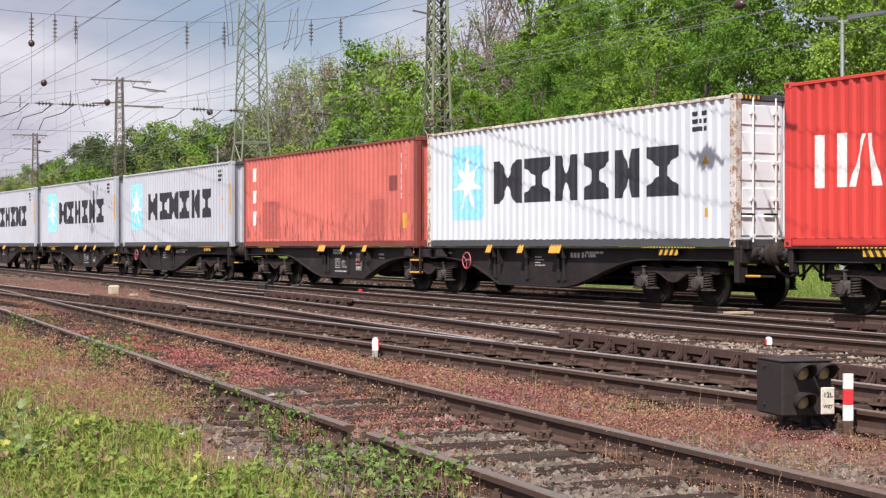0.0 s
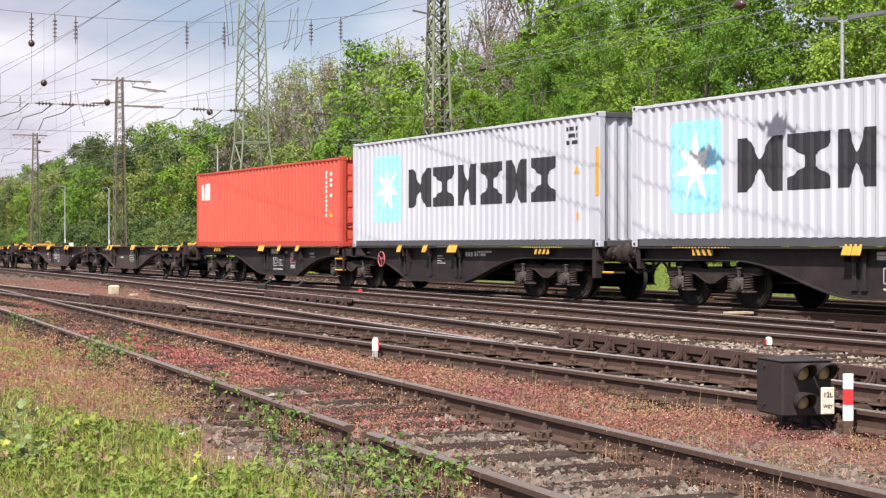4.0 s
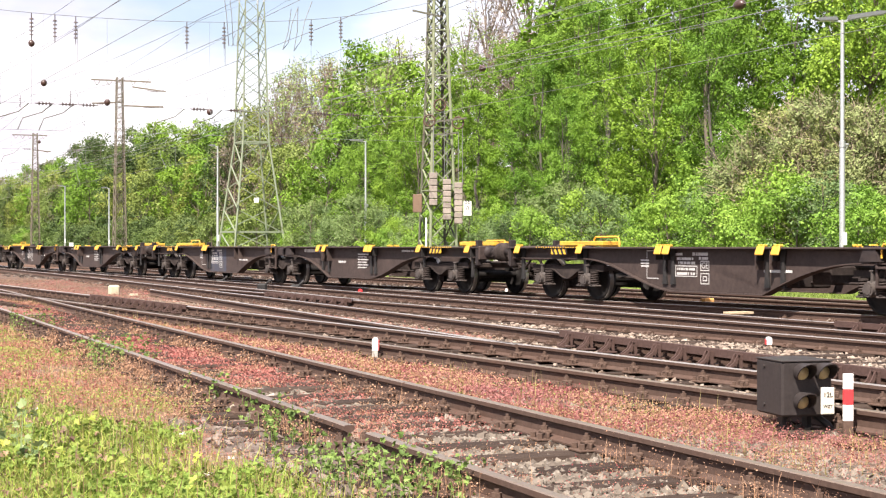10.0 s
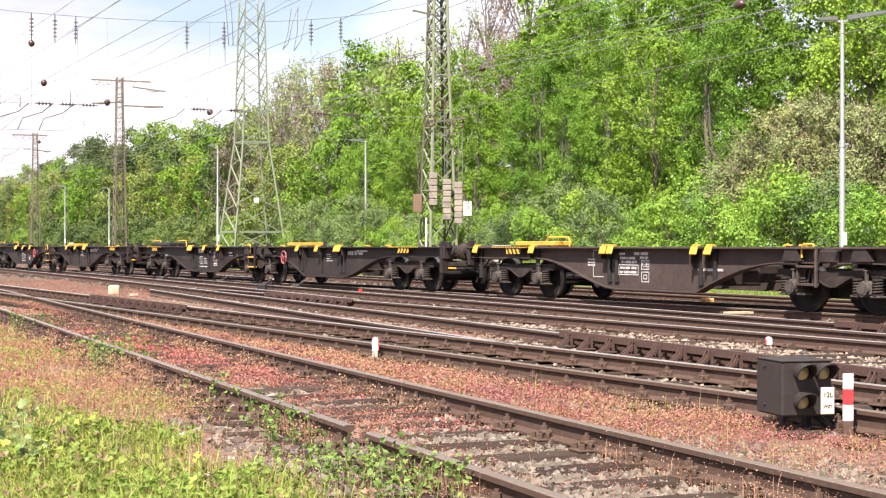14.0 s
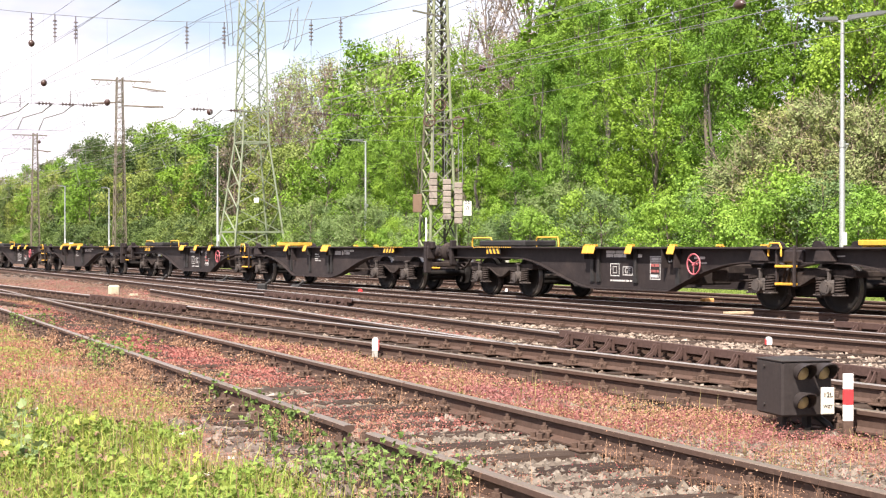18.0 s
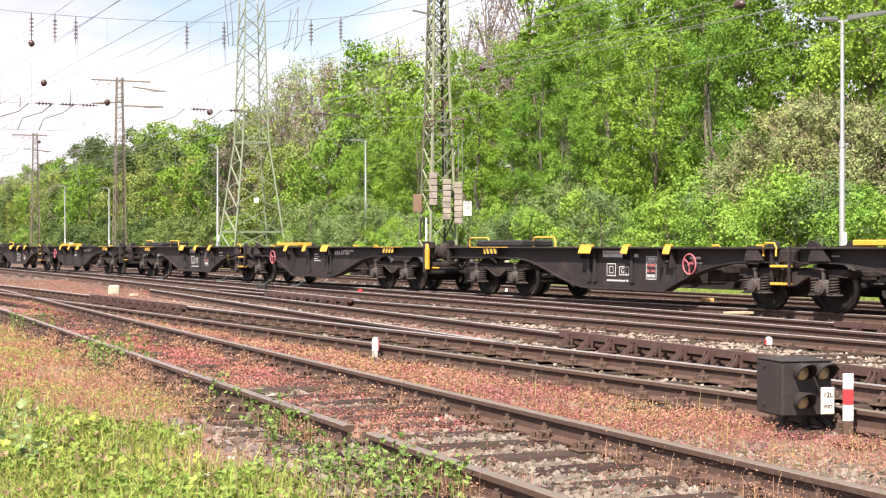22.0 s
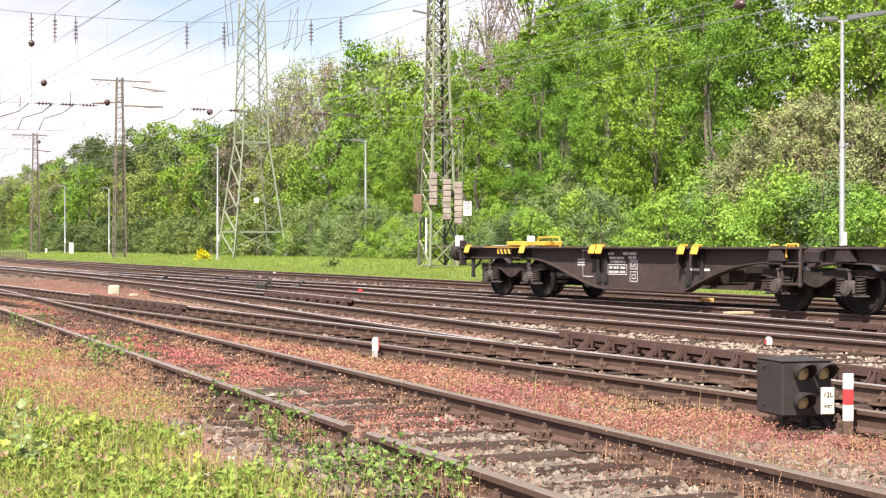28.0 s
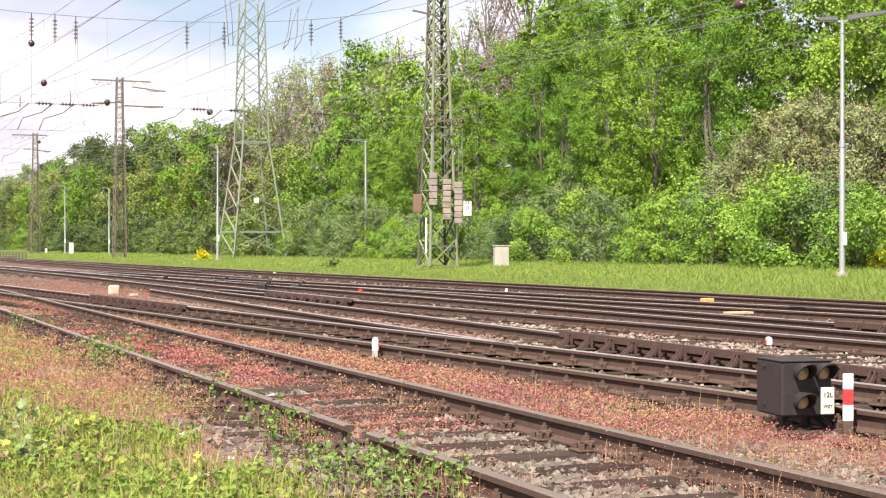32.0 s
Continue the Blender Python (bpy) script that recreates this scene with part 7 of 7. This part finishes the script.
# ---- ground cover ----
def spikes(p, h, w, lean):
    """Far grass: one leaning triangle a blade."""
    k = len(p)
    a = RNG.uniform(0, 6.283, k)
    side = np.stack([-np.sin(a), np.cos(a), np.zeros(k)], 1) * w
    tip = p + np.stack([np.cos(a) * lean * h, np.sin(a) * lean * h, h * RNG.uniform(.5, 1.3, k)], 1)
    return np.stack([p - side, p + side, tip], 1).reshape(-1, 3), np.arange(k * 3).reshape(-1, 3)


def blades(p, h, w, lean=0.35, droop=0.25):
    """Grass blades: bent, three triangles each."""
    k = len(p)
    a = RNG.uniform(0, 6.283, k)
    out = np.stack([np.cos(a), np.sin(a), np.zeros(k)], 1)
    side = np.stack([-np.sin(a), np.cos(a), np.zeros(k)], 1) * (w * RNG.uniform(.6, 1.3, k)).reshape(-1, 1)
    h = h * RNG.uniform(.5, 1.3, k)
    up = np.array([0, 0, 1.0])
    ln = (lean * RNG.uniform(0, 1, k) * h).reshape(-1, 1)
    hh = h.reshape(-1, 1)
    mid = p + up * hh * .6 + out * ln * .4
    tip = p + up * hh * (1 - droop * RNG.random((k, 1))) + out * ln * 1.4
    v = np.stack([p - side, p + side, mid + side * .7, mid - side * .7, tip], 1).reshape(-1, 3)
    i = np.arange(k).reshape(-1, 1) * 5
    f = np.concatenate([i + [0, 1, 2], i + [0, 2, 3], i + [3, 2, 4]], 1).reshape(-1, 3)
    return v, f


def herbs(p, r, h, per, size):
    """Low many-leaved herb cushions."""
    per, size = int(per * 1.4), size * 0.8
    c = np.repeat(p, per, 0)
    d = RNG.normal(size=c.shape)
    q = c + d * np.array([r, r, 0])
    q[:, 2] += np.abs(RNG.normal(size=len(c))) * h * .6 + .01
    n = unit(RNG.normal(size=c.shape) * .7 + np.array([0, -.15, .8]))
    size = size * np.clip(c[:, 1] / 13, .6, 1.5)
    return leaves(q, n, size * RNG.uniform(.5, 1.4, len(c)), .7, .12, size.mean() < .03)


LOBES = ((0.0, 0.0), (0.30, -0.10), (0.52, 0.22), (0.30, 0.30), (0.46, 0.66), (0.20, 0.58), (0.0, 1.0))


def lobed(p, h, spread, per, size, flat=0.75):
    """Leafy plants: stalks that rise and part, each ending in a five-lobed leaf folded along its rib."""
    c = np.repeat(p, per, 0)
    k = len(c)
    a = RNG.uniform(0, 6.283, k)
    out = np.stack([np.cos(a), np.sin(a), np.zeros(k)], 1)
    rise = h * RNG.random(k) ** 0.7 * np.repeat(RNG.uniform(.5, 1.25, len(p)), per)
    base = c + out * (spread * RNG.random((k, 1))) + np.array([0, 0, 1.0]) * rise.reshape(-1, 1)
    up = unit(RNG.normal(size=(k, 3)) * (1 - flat) * 1.3 + np.array([0, -.2, 1.0]) * flat + out * .25)
    t = unit(out - up * (out * up).sum(1, keepdims=True))
    b = np.cross(up, t)
    s = (size * RNG.uniform(.55, 1.3, k)).reshape(-1, 1)
    pts = [base + t * s * y + b * s * x + up * s * (abs(x) * .35 - y * y * .18) for x, y in LOBES]
    pts += [base + t * s * y - b * s * x + up * s * (abs(x) * .35 - y * y * .18) for x, y in LOBES[1:-1]]
    v = np.stack(pts, 1).reshape(-1, 3)
    n = len(LOBES)
    i = np.arange(k).reshape(-1, 1) * len(pts)
    right, left = list(range(1, n)), list(range(n, len(pts))) + [n - 1]
    fan = [(0, p0, p1) for p0, p1 in zip(right, right[1:])] + [(0, p1, p0) for p0, p1 in zip(left, left[1:])]
    f = np.concatenate([i + list(q) for q in fan], 1).reshape(-1, 3)
    return v, f


def stalks(p, h, w):
    """Bare upright stems."""
    k = len(p)
    tip = p + np.stack([RNG.normal(size=k) * .12, RNG.normal(size=k) * .12, np.ones(k)], 1) * (h * RNG.uniform(.6, 1.2, k)).reshape(-1, 1)
    d = np.array([w, 0, 0])
    v = np.stack([p - d, p + d, tip + d * .5, tip - d * .5], 1).reshape(-1, 3)
    i = np.arange(k).reshape(-1, 1) * 4
    return v, np.concatenate([i + [0, 1, 2], i + [0, 2, 3]], 1).reshape(-1, 3)


def with_z(xy, dz=0.0):
    return np.array([(x, y, ground_z(x, y) + dz) for x, y in xy])


def scatter(n, y0, y1, lo, hi, power=1.7):
    """Places between two rail lines, denser near the camera; lo and hi are rail lines shifted in x."""
    y = y0 + (y1 - y0) * RNG.random(n) ** power
    u = RNG.random(n)
    a = lo[0] * y * y + lo[1] * y + lo[2]
    b = hi[0] * y * y + hi[1] * y + hi[2]
    return np.stack([a + (b - a) * u, y], 1)


def patchy(xy, scale, cut, seed):
    keep = [noise.noise((x * scale, y * scale, seed)) > cut for x, y in xy]
    return xy[np.array(keep)]


def shifted(line, d):
    return (line[0], line[1], line[2] + d)


def in_view(xy, margin=0.02):
    return xy[np.abs(xy[:, 0]) < (0.2904 + margin) * xy[:, 1] + 0.3]


def stuff(name, v, f, mat, label, category):
    return tagged(part(name, raw_mesh(name, v, f, [mat])), label, category, kind="stuff")


def join(*pairs):
    vs, fs, k = [], [], 0
    for v, f in pairs:
        vs.append(v)
        fs.append(f + k)
        k += len(v)
    return np.concatenate(vs), np.concatenate(fs)


def ground_cover():
    verge_lo, verge_hi = (0, -0.412, -7.0), shifted(R1, -0.35)
    # verge by the camera: green near, dry and red further off
    g = in_view(scatter(60000, 6.6, 27, verge_lo, verge_hi, 2.0))
    off = g[:, 0] + .412 * g[:, 1] - 3.55
    g = g[(off < -.95) | (g[:, 1] > 12.5) | (RNG.random(len(g)) < .30)]      # thin over the near sleeper ends
    green = np.array([noise.noise((x * .6, y * .6, 2.0)) * .8 + noise.noise((x * 2.1, y * 2.1, 5.0)) * .35 + (11.6 - y) * .15 + (-1.3 - (x + .412 * y - 3.55)) * .8 > 0 for x, y in g])
    pg = with_z(g[green])
    stuff("grass", *blades(pg, .11 + .11 * RNG.random(len(pg)), .0036, .9), M_GRASS, "fresh green grass and weeds on the verge", "grass")
    dry = g[~green]
    pd = with_z(dry)
    stuff("dry_grass", *blades(pd, .07 + .08 * RNG.random(len(pd)), .0026, .5), M_GRASS_DRY, "thin dry straw-coloured grass on the verge", "grass")
    ps = with_z(g[green][::2])
    stuff("dry_grass", *blades(ps, .12 + .10 * RNG.random(len(ps)), .0020, .5), M_GRASS_DRY, "thin straw-coloured stems standing in the green weeds", "grass")
    gw = with_z(patchy(dry, 1.1, .02, 41.0)[::3])
    stuff("weeds", *herbs(gw, .05, .06, 8, .022), M_WEED_PALE, "thin olive-green weeds on dry soil", "weeds")
    rb = with_z(patchy(g[green], 1.3, -.1, 52.0)[::7])
    stuff("faded_weeds", *lobed(rb, .12, .05, 4, .031), M_HERB_FADED, "withered brown and purplish leaves among the weeds", "weeds")
    sh = with_z(patchy(in_view(scatter(1300, 12.0, 26, shifted(R1, -.75), shifted(R1, -.12), 1.3)), 1.2, -.05, 43.0))
    stuff("shoulder_herbs", *herbs(sh, .05, .06, 8, .020), M_HERB_ORANGE, "orange-brown herbs over the sleeper ends", "herbs")
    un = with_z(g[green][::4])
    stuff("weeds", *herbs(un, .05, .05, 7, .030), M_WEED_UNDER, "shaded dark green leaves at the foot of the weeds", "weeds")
    st = with_z(patchy(g[green], 1.0, -.1, 33.0)[::16])
    stuff("weed_stems", *stalks(st, .20, .0022), M_HERB_FADED, "thin reddish upright stems among the weeds", "weeds")
    w = with_z(patchy(g[green], 1.4, -0.35, 4.0)[::4])
    stuff("weeds", *lobed(w, .10, .05, 6, .024, .5), M_WEED_PALE, "pale yellow-green small-leaved weeds on the verge", "weeds")
    w = with_z(patchy(g[green], 1.1, .02, 14.0)[::4])
    stuff("weeds", *lobed(w, .14, .05, 8, .034, .55), M_WEED, "leafy fresh green weeds among the grass", "weeds")
    low = in_view(scatter(1500, 7.6, 11.2, (0, -0.412, -4.0), (0, -0.412, 2.2), 1.3))
    big = with_z(patchy(low, 1.5, .02, 61.0))
    stuff("broad_weeds", *lobed(big, .14, .05, 5, .052, .6), M_WEED_BROAD, "broad-leaved green weeds in the foreground", "weeds")
    pale = with_z(patchy(low, 1.2, .05, 67.0)[::26], .06)
    stuff("broad_weeds", *lobed(pale, .13, .05, 4, .045, .75), M_WEED_YEL, "yellowing broad leaves among the weeds", "weeds")
    tall = with_z(np.array([(-2.62, 9.45), (-2.70, 9.75), (-2.55, 9.2), (-2.82, 9.9), (-2.40, 8.9), (-2.52, 8.6), (-2.95, 10.9), (-2.35, 8.75)]))
    stuff("tall_weeds", *join(lobed(tall, .26, .08, 6, .06, .5), stalks(tall, .28, .004)), M_WEED_DULL, "tall dull green broad-leaved weeds with dark stems", "weeds")
    brown = with_z(np.array([(-2.42, 9.6), (-2.36, 9.45), (-2.28, 9.1), (-1.98, 9.3), (-2.1, 8.7), (-0.9, 8.8), (-1.5, 9.9), (-.45, 9.1)]))
    stuff("dead_stalks", *join(lobed(brown, .24, .04, 5, .035, .5), stalks(np.repeat(brown, 2, 0), .26, .003)), M_HERB_FADED, "withered reddish-brown stalks in the weeds", "weeds")
    o = with_z(patchy(dry, .9, -.3, 9.0)[::3])
    stuff("orange_herbs", *herbs(o, .05, .05, 9, .017), M_HERB_ORANGE, "orange-brown low herbs on dry soil", "herbs")
    r = with_z(patchy(dry, .7, -.22, 5.0)[::2])
    stuff("red_herbs", *herbs(r, .05, .045, 10, .018), M_HERB_RED, "wine-red low herbs on dry soil", "herbs")
    # the verge goes on round the tripod and behind it
    round_about = scatter(16000, -13, 7.4, (0, -0.412, -9.0), (0, -0.412, 2.4), 1.0)
    pr = with_z(patchy(round_about, .5, -.25, 2.0))
    stuff("grass", *blades(pr, .09 + .06 * RNG.random(len(pr)), .005, .8), M_GRASS, "fresh green grass on the verge round the tripod", "grass")
    pr = with_z(patchy(round_about, .8, -.1, 14.0)[::6])
    stuff("weeds", *lobed(pr, .12, .06, 6, .04, .6), M_WEED, "leafy green weeds on the verge round the tripod", "weeds")
    fl = with_z(g[green][::420], .12)
    stuff("daisies", *herbs(fl, .010, .015, 6, .030), M_PETAL, "small white flowers in the grass", "flowers")
    # within the siding: red and orange cushions, sparser where the stones lie bare
    t1 = in_view(scatter(15000, 6.2, 34, shifted(R1, .12), shifted(R2, -.12), 1.6))
    t1 = t1[RNG.random(len(t1)) < np.clip((t1[:, 1] - 7.5) / 9.0, .10, 1) * np.clip((27.0 - t1[:, 1]) / 6.0, .22, 1)]
    a = with_z(patchy(t1, .9, -.10, 1.0), .03)
    stuff("red_herbs", *herbs(a, .06, .045, 9, .019), M_HERB_RED, "wine-red herbs between the siding's rails", "herbs")
    b = with_z(patchy(t1, 1.3, .16, 6.0), .03)
    stuff("orange_herbs", *herbs(b, .06, .05, 8, .019), M_HERB_ORANGE, "orange-green herbs between the siding's rails", "herbs")
    deep = with_z(patchy(t1, 1.7, .36, 8.0)[::3], .03)
    stuff("red_herbs", *herbs(deep, .07, .05, 9, .019), M_HERB_DEEP, "deep red herb cushions between the siding's rails", "herbs")
    # strip between the siding and the next track
    t2 = in_view(scatter(30000, 8.0, 42, shifted(R2, .14), shifted(R3, -.30), 1.6))
    t2 = t2[((t2[:, 0] - 2.62) ** 2 + (t2[:, 1] - 11.1) ** 2 > .05) & ((t2[:, 0] - 3.15) ** 2 + (t2[:, 1] - 11.8) ** 2 > .10) & ((t2[:, 0] + .8) ** 2 + (t2[:, 1] - 18.1) ** 2 > .08)]
    t2 = t2[RNG.random(len(t2)) < np.clip((t2[:, 1] - 8.6) / 2.4, .15, 1)]
    a = with_z(patchy(t2, .9, -.35, 12.0)[::2], .02)
    stuff("red_herbs", *herbs(a, .06, .045, 10, .021), M_HERB_RED, "wine-red herbs carpeting the strip between tracks", "herbs")
    b = with_z(patchy(t2, .9, -.12, 14.0)[::3], .02)
    stuff("orange_herbs", *herbs(b, .06, .055, 10, .021), M_HERB_ORANGE, "orange-brown herbs carpeting the strip between tracks", "herbs")
    deep = with_z(patchy(t2, 1.2, .33, 18.0)[::3], .02)
    stuff("red_herbs", *herbs(deep, .07, .05, 9, .019), M_HERB_DEEP, "deep red herb cushions in the strip between tracks", "herbs")
    c = with_z(patchy(t2, 1.4, -.1, 15.0)[::8], .02)
    stuff("weeds", *herbs(c, .05, .05, 7, .015), M_WEED_PALE, "small yellow-green weeds between tracks", "weeds")
    d = with_z(in_view(scatter(2600, 9.0, 42, shifted(R2, .16), shifted(R3, -.35), 1.4)))
    d = d[(d[:, 0] - 2.6) ** 2 + (d[:, 1] - 10.9) ** 2 > .5]
    stuff("dry_stalks", *blades(d, .16 + .08 * RNG.random(len(d)), .0022, .25), M_GRASS_DRY, "thin dry flower stalks between tracks", "grass")
    # low herbs between the diverging tracks
    far = in_view(scatter(9000, 22, 62, shifted(R4, .35), shifted(R6, -.35), 1.2))
    a = with_z(patchy(far, .4, -.1, 71.0)[::3], .0)
    stuff("red_herbs", *herbs(a, .08, .05, 7, .022), M_HERB_RED, "wine-red herbs between diverging tracks", "herbs")
    b = with_z(patchy(far, .5, -.3, 73.0), .0)
    stuff("orange_herbs", *herbs(b[::2], .08, .05, 7, .022), M_HERB_FADED, "withered brown herbs between diverging tracks", "herbs")
    # seedlings along the siding's rails
    al = []
    for line, off, n, y1 in ((R1, .16, 500, 22), (R1, -.18, 650, 22), (R2, -.17, 520, 24)):
        y = 6.4 + (y1 - 6.4) * RNG.random(n) ** 1.5
        al.append(np.stack([line[1] * y + line[2] + off + RNG.normal(size=n) * .05, y], 1))
    al = patchy(np.concatenate(al), .8, -.05, 21.0)
    p = with_z(al, .04)
    stuff("rail_weeds", *join(herbs(p, .05, .12, 9, .020), blades(p, .15 + .05 * RNG.random(len(p)), .002, .4)), M_HERB_ORANGE, "dry seed heads along the siding's rails", "weeds")
    # green bramble clumps at the near rail
    spots = [(-0.78, 9.16), (-0.51, 9.16), (-0.24, 8.69), (-0.15, 8.27), (-1.32, 11.47), (-1.55, 12.30), (-1.01, 10.50), (-0.33, 8.13), (-0.63, 8.55), (-0.05, 8.37), (-0.45, 8.91), (0.09, 8.10), (-1.17, 10.98), (-2.01, 13.32), (-3.80, 17.60), (-3.95, 18.10), (-4.12, 18.60), (-3.70, 17.20), (-6.60, 24.60), (-6.95, 25.50)]
    made = []
    for i, (x, y) in enumerate(spots):
        n = 6 if i < 14 else 14
        xy = np.array([(x, y)]) + RNG.normal(size=(n, 2)) * (.09 if i < 14 else .22)
        made.append(lobed(with_z(xy, .04), .20 if i < 14 else .30, .06, 9, .033 if i < 14 else .032, .5))
        made.append(stalks(with_z(xy, .02), .16, .003))
    stuff("brambles", *join(*made), M_BRAMBLE, "green bramble seedlings with toothed leaves beside the rail", "brambles")
    # long grass behind the last track
    y = 30 + 160 * RNG.random(150000) ** 1.5
    q = 25.4 + 15.5 * RNG.random(150000) ** 1.15
    xy = in_view(np.stack([q - .446 * y, y], 1))
    p = with_z(xy)
    stuff("long_grass", *spikes(p, .11 + .05 * RNG.random(len(p)), .010, 1.2), M_GRASS_LONG, "tall fresh green grass behind the tracks", "grass")


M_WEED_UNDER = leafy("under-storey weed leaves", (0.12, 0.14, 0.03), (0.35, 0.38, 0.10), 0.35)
M_WEED_PALE = leafy("pale weed leaves", (0.195, 0.255, 0.050), (0.36, 0.42, 0.105), 0.4)
M_WEED_BROAD = leafy("broad weed leaves", (0.165, 0.225, 0.050), (0.33, 0.385, 0.095), 0.4)
M_WEED_YEL = leafy("yellowing leaves", (0.32, 0.38, 0.07), (0.50, 0.50, 0.13), 0.4)
M_WEED_DULL = leafy("dull grey-green leaves", (0.10, 0.15, 0.05), (0.27, 0.33, 0.15), 0.3)
M_HERB_DEEP = leafy("deep red herb leaves", (0.17, 0.03, 0.036), (0.42, 0.10, 0.11), 0.3)
M_HERB_FADED = leafy("withered leaves", (0.13, 0.075, 0.06), (0.34, 0.24, 0.16), 0.25)
M_GRASS_LONG = leafy("tall fresh grass", (0.20, 0.275, 0.055), (0.255, 0.345, 0.080), 0.60)
M_BRAMBLE = leafy("bramble leaves", (0.09, 0.145, 0.035), (0.27, 0.37, 0.095), 0.35)
ground_cover()


# ---- ballast ----
CUBE = np.array([(x, y, z) for x in (-1, 1) for y in (-1, 1) for z in (-1, 1)], float)
CUBE_F = np.array([(0, 1, 3), (0, 3, 2), (4, 6, 7), (4, 7, 5), (0, 4, 5), (0, 5, 1), (2, 3, 7), (2, 7, 6), (0, 2, 6), (0, 6, 4), (1, 5, 7), (1, 7, 3)])


def stones(p, size):
    k = len(p)
    v = CUBE[None] * RNG.uniform(.45, 1.1, (k, 8, 1)) + RNG.normal(size=(k, 8, 3)) * .16
    v *= (size * RNG.uniform(.55, 1.35, k)).reshape(-1, 1, 1) * np.stack([RNG.uniform(.7, 1.4, k), RNG.uniform(.7, 1.3, k), RNG.uniform(.65, 1.0, k)], 1)[:, None]
    for i, j in ((1, 2), (0, 2)):                       # tumbled, so that no two show the same face
        a = RNG.normal(size=k) * .55
        ca, sa = np.cos(a)[:, None], np.sin(a)[:, None]
        v[..., i], v[..., j] = v[..., i] * ca - v[..., j] * sa, v[..., i] * sa + v[..., j] * ca
    a = RNG.uniform(0, 6.283, k)
    ca, sa = np.cos(a)[:, None], np.sin(a)[:, None]
    v = np.stack([v[..., 0] * ca - v[..., 1] * sa, v[..., 0] * sa + v[..., 1] * ca, v[..., 2]], -1) + p[:, None]
    f = (CUBE_F[None] + (np.arange(k) * 8).reshape(-1, 1, 1)).reshape(-1, 3)
    return v.reshape(-1, 3), f


def ballast():
    a = in_view(scatter(6500, 6.2, 20, shifted(R1, -.1), shifted(R2, .1), 1.5))
    a = np.concatenate([a, in_view(scatter(3800, 6.2, 11, shifted(R1, -.1), shifted(R2, .1), 1.1))])
    stuff("ballast", *stones(with_z(a, .034), .024), M_STONE, "pale grey-brown broken ballast stones in the siding", "ballast")
    b = in_view(scatter(1100, 6.2, 12, shifted(R1, -.8), shifted(R1, -.2), 1.3))
    stuff("ballast", *stones(with_z(b, .0), .026), M_STONE_DARK, "dark brown ballast stones on the siding's shoulder", "ballast")
    c = in_view(scatter(4200, 7.5, 13, shifted(R2, .12), shifted(R2, 1.3), 1.2))
    stuff("ballast", *stones(with_z(c, .0), .028), M_STONE, "pale ballast stones beside the siding", "ballast")
    d = in_view(scatter(20000, 13, 40, shifted(R4, .15), shifted(R7, -.2), 1.5))
    stuff("ballast", *stones(with_z(d, .015), .023), M_STONE_RED, "brown and grey ballast stones between tracks", "ballast")
    f = patchy(in_view(scatter(5200, 11, 34, shifted(R2, .14), shifted(R3, -.25), 1.5)), .8, .02, 88.0)
    stuff("ballast", *stones(with_z(f, .012), .026), M_STONE, "pale broken stones among the red herbs", "ballast")
    e = in_view(scatter(4500, 10, 40, shifted(R3, .1), shifted(R4, -.1), 1.5))
    stuff("ballast", *stones(with_z(e, .0), .024), M_STONE_RED, "brown ballast stones within the track", "ballast")
    g = in_view(scatter(5500, 18, 75, shifted(R7, .1), (0, -.446, 24.6), 1.3))
    stuff("ballast", *stones(with_z(g, .015), .042), M_STONE_DARK, "dark brown ballast stones in the far tracks", "ballast")


M_STONE_DARK = island_mat("dark ballast stone", [(0, (0.05, 0.038, 0.033)), (0.6, (0.14, 0.11, 0.094)), (1, (0.27, 0.225, 0.19))])
ballast()

# ---- what moves ----
def motions():
    for ob, s0, z in TRAIN:
        walk(ob, [(t, on_track(s0 + run(t), z)) for t in range(0, 33)])
    # all wheels turn alike: one key for every thirtieth of a second, well under a quarter turn each
    first = WHEELSETS[0]
    walk(first, [(i / 30, Matrix.Rotation(run(i / 30) / 0.46, 4, "Y")) for i in range(0, 961)])
    keys = first.animation_data
    for ws in WHEELSETS[1:]:
        ws.rotation_mode = "QUATERNION"
        ws.animation_data_create()
        ws.animation_data.action = keys.action
        ws.animation_data.action_slot = keys.action_slot


motions()
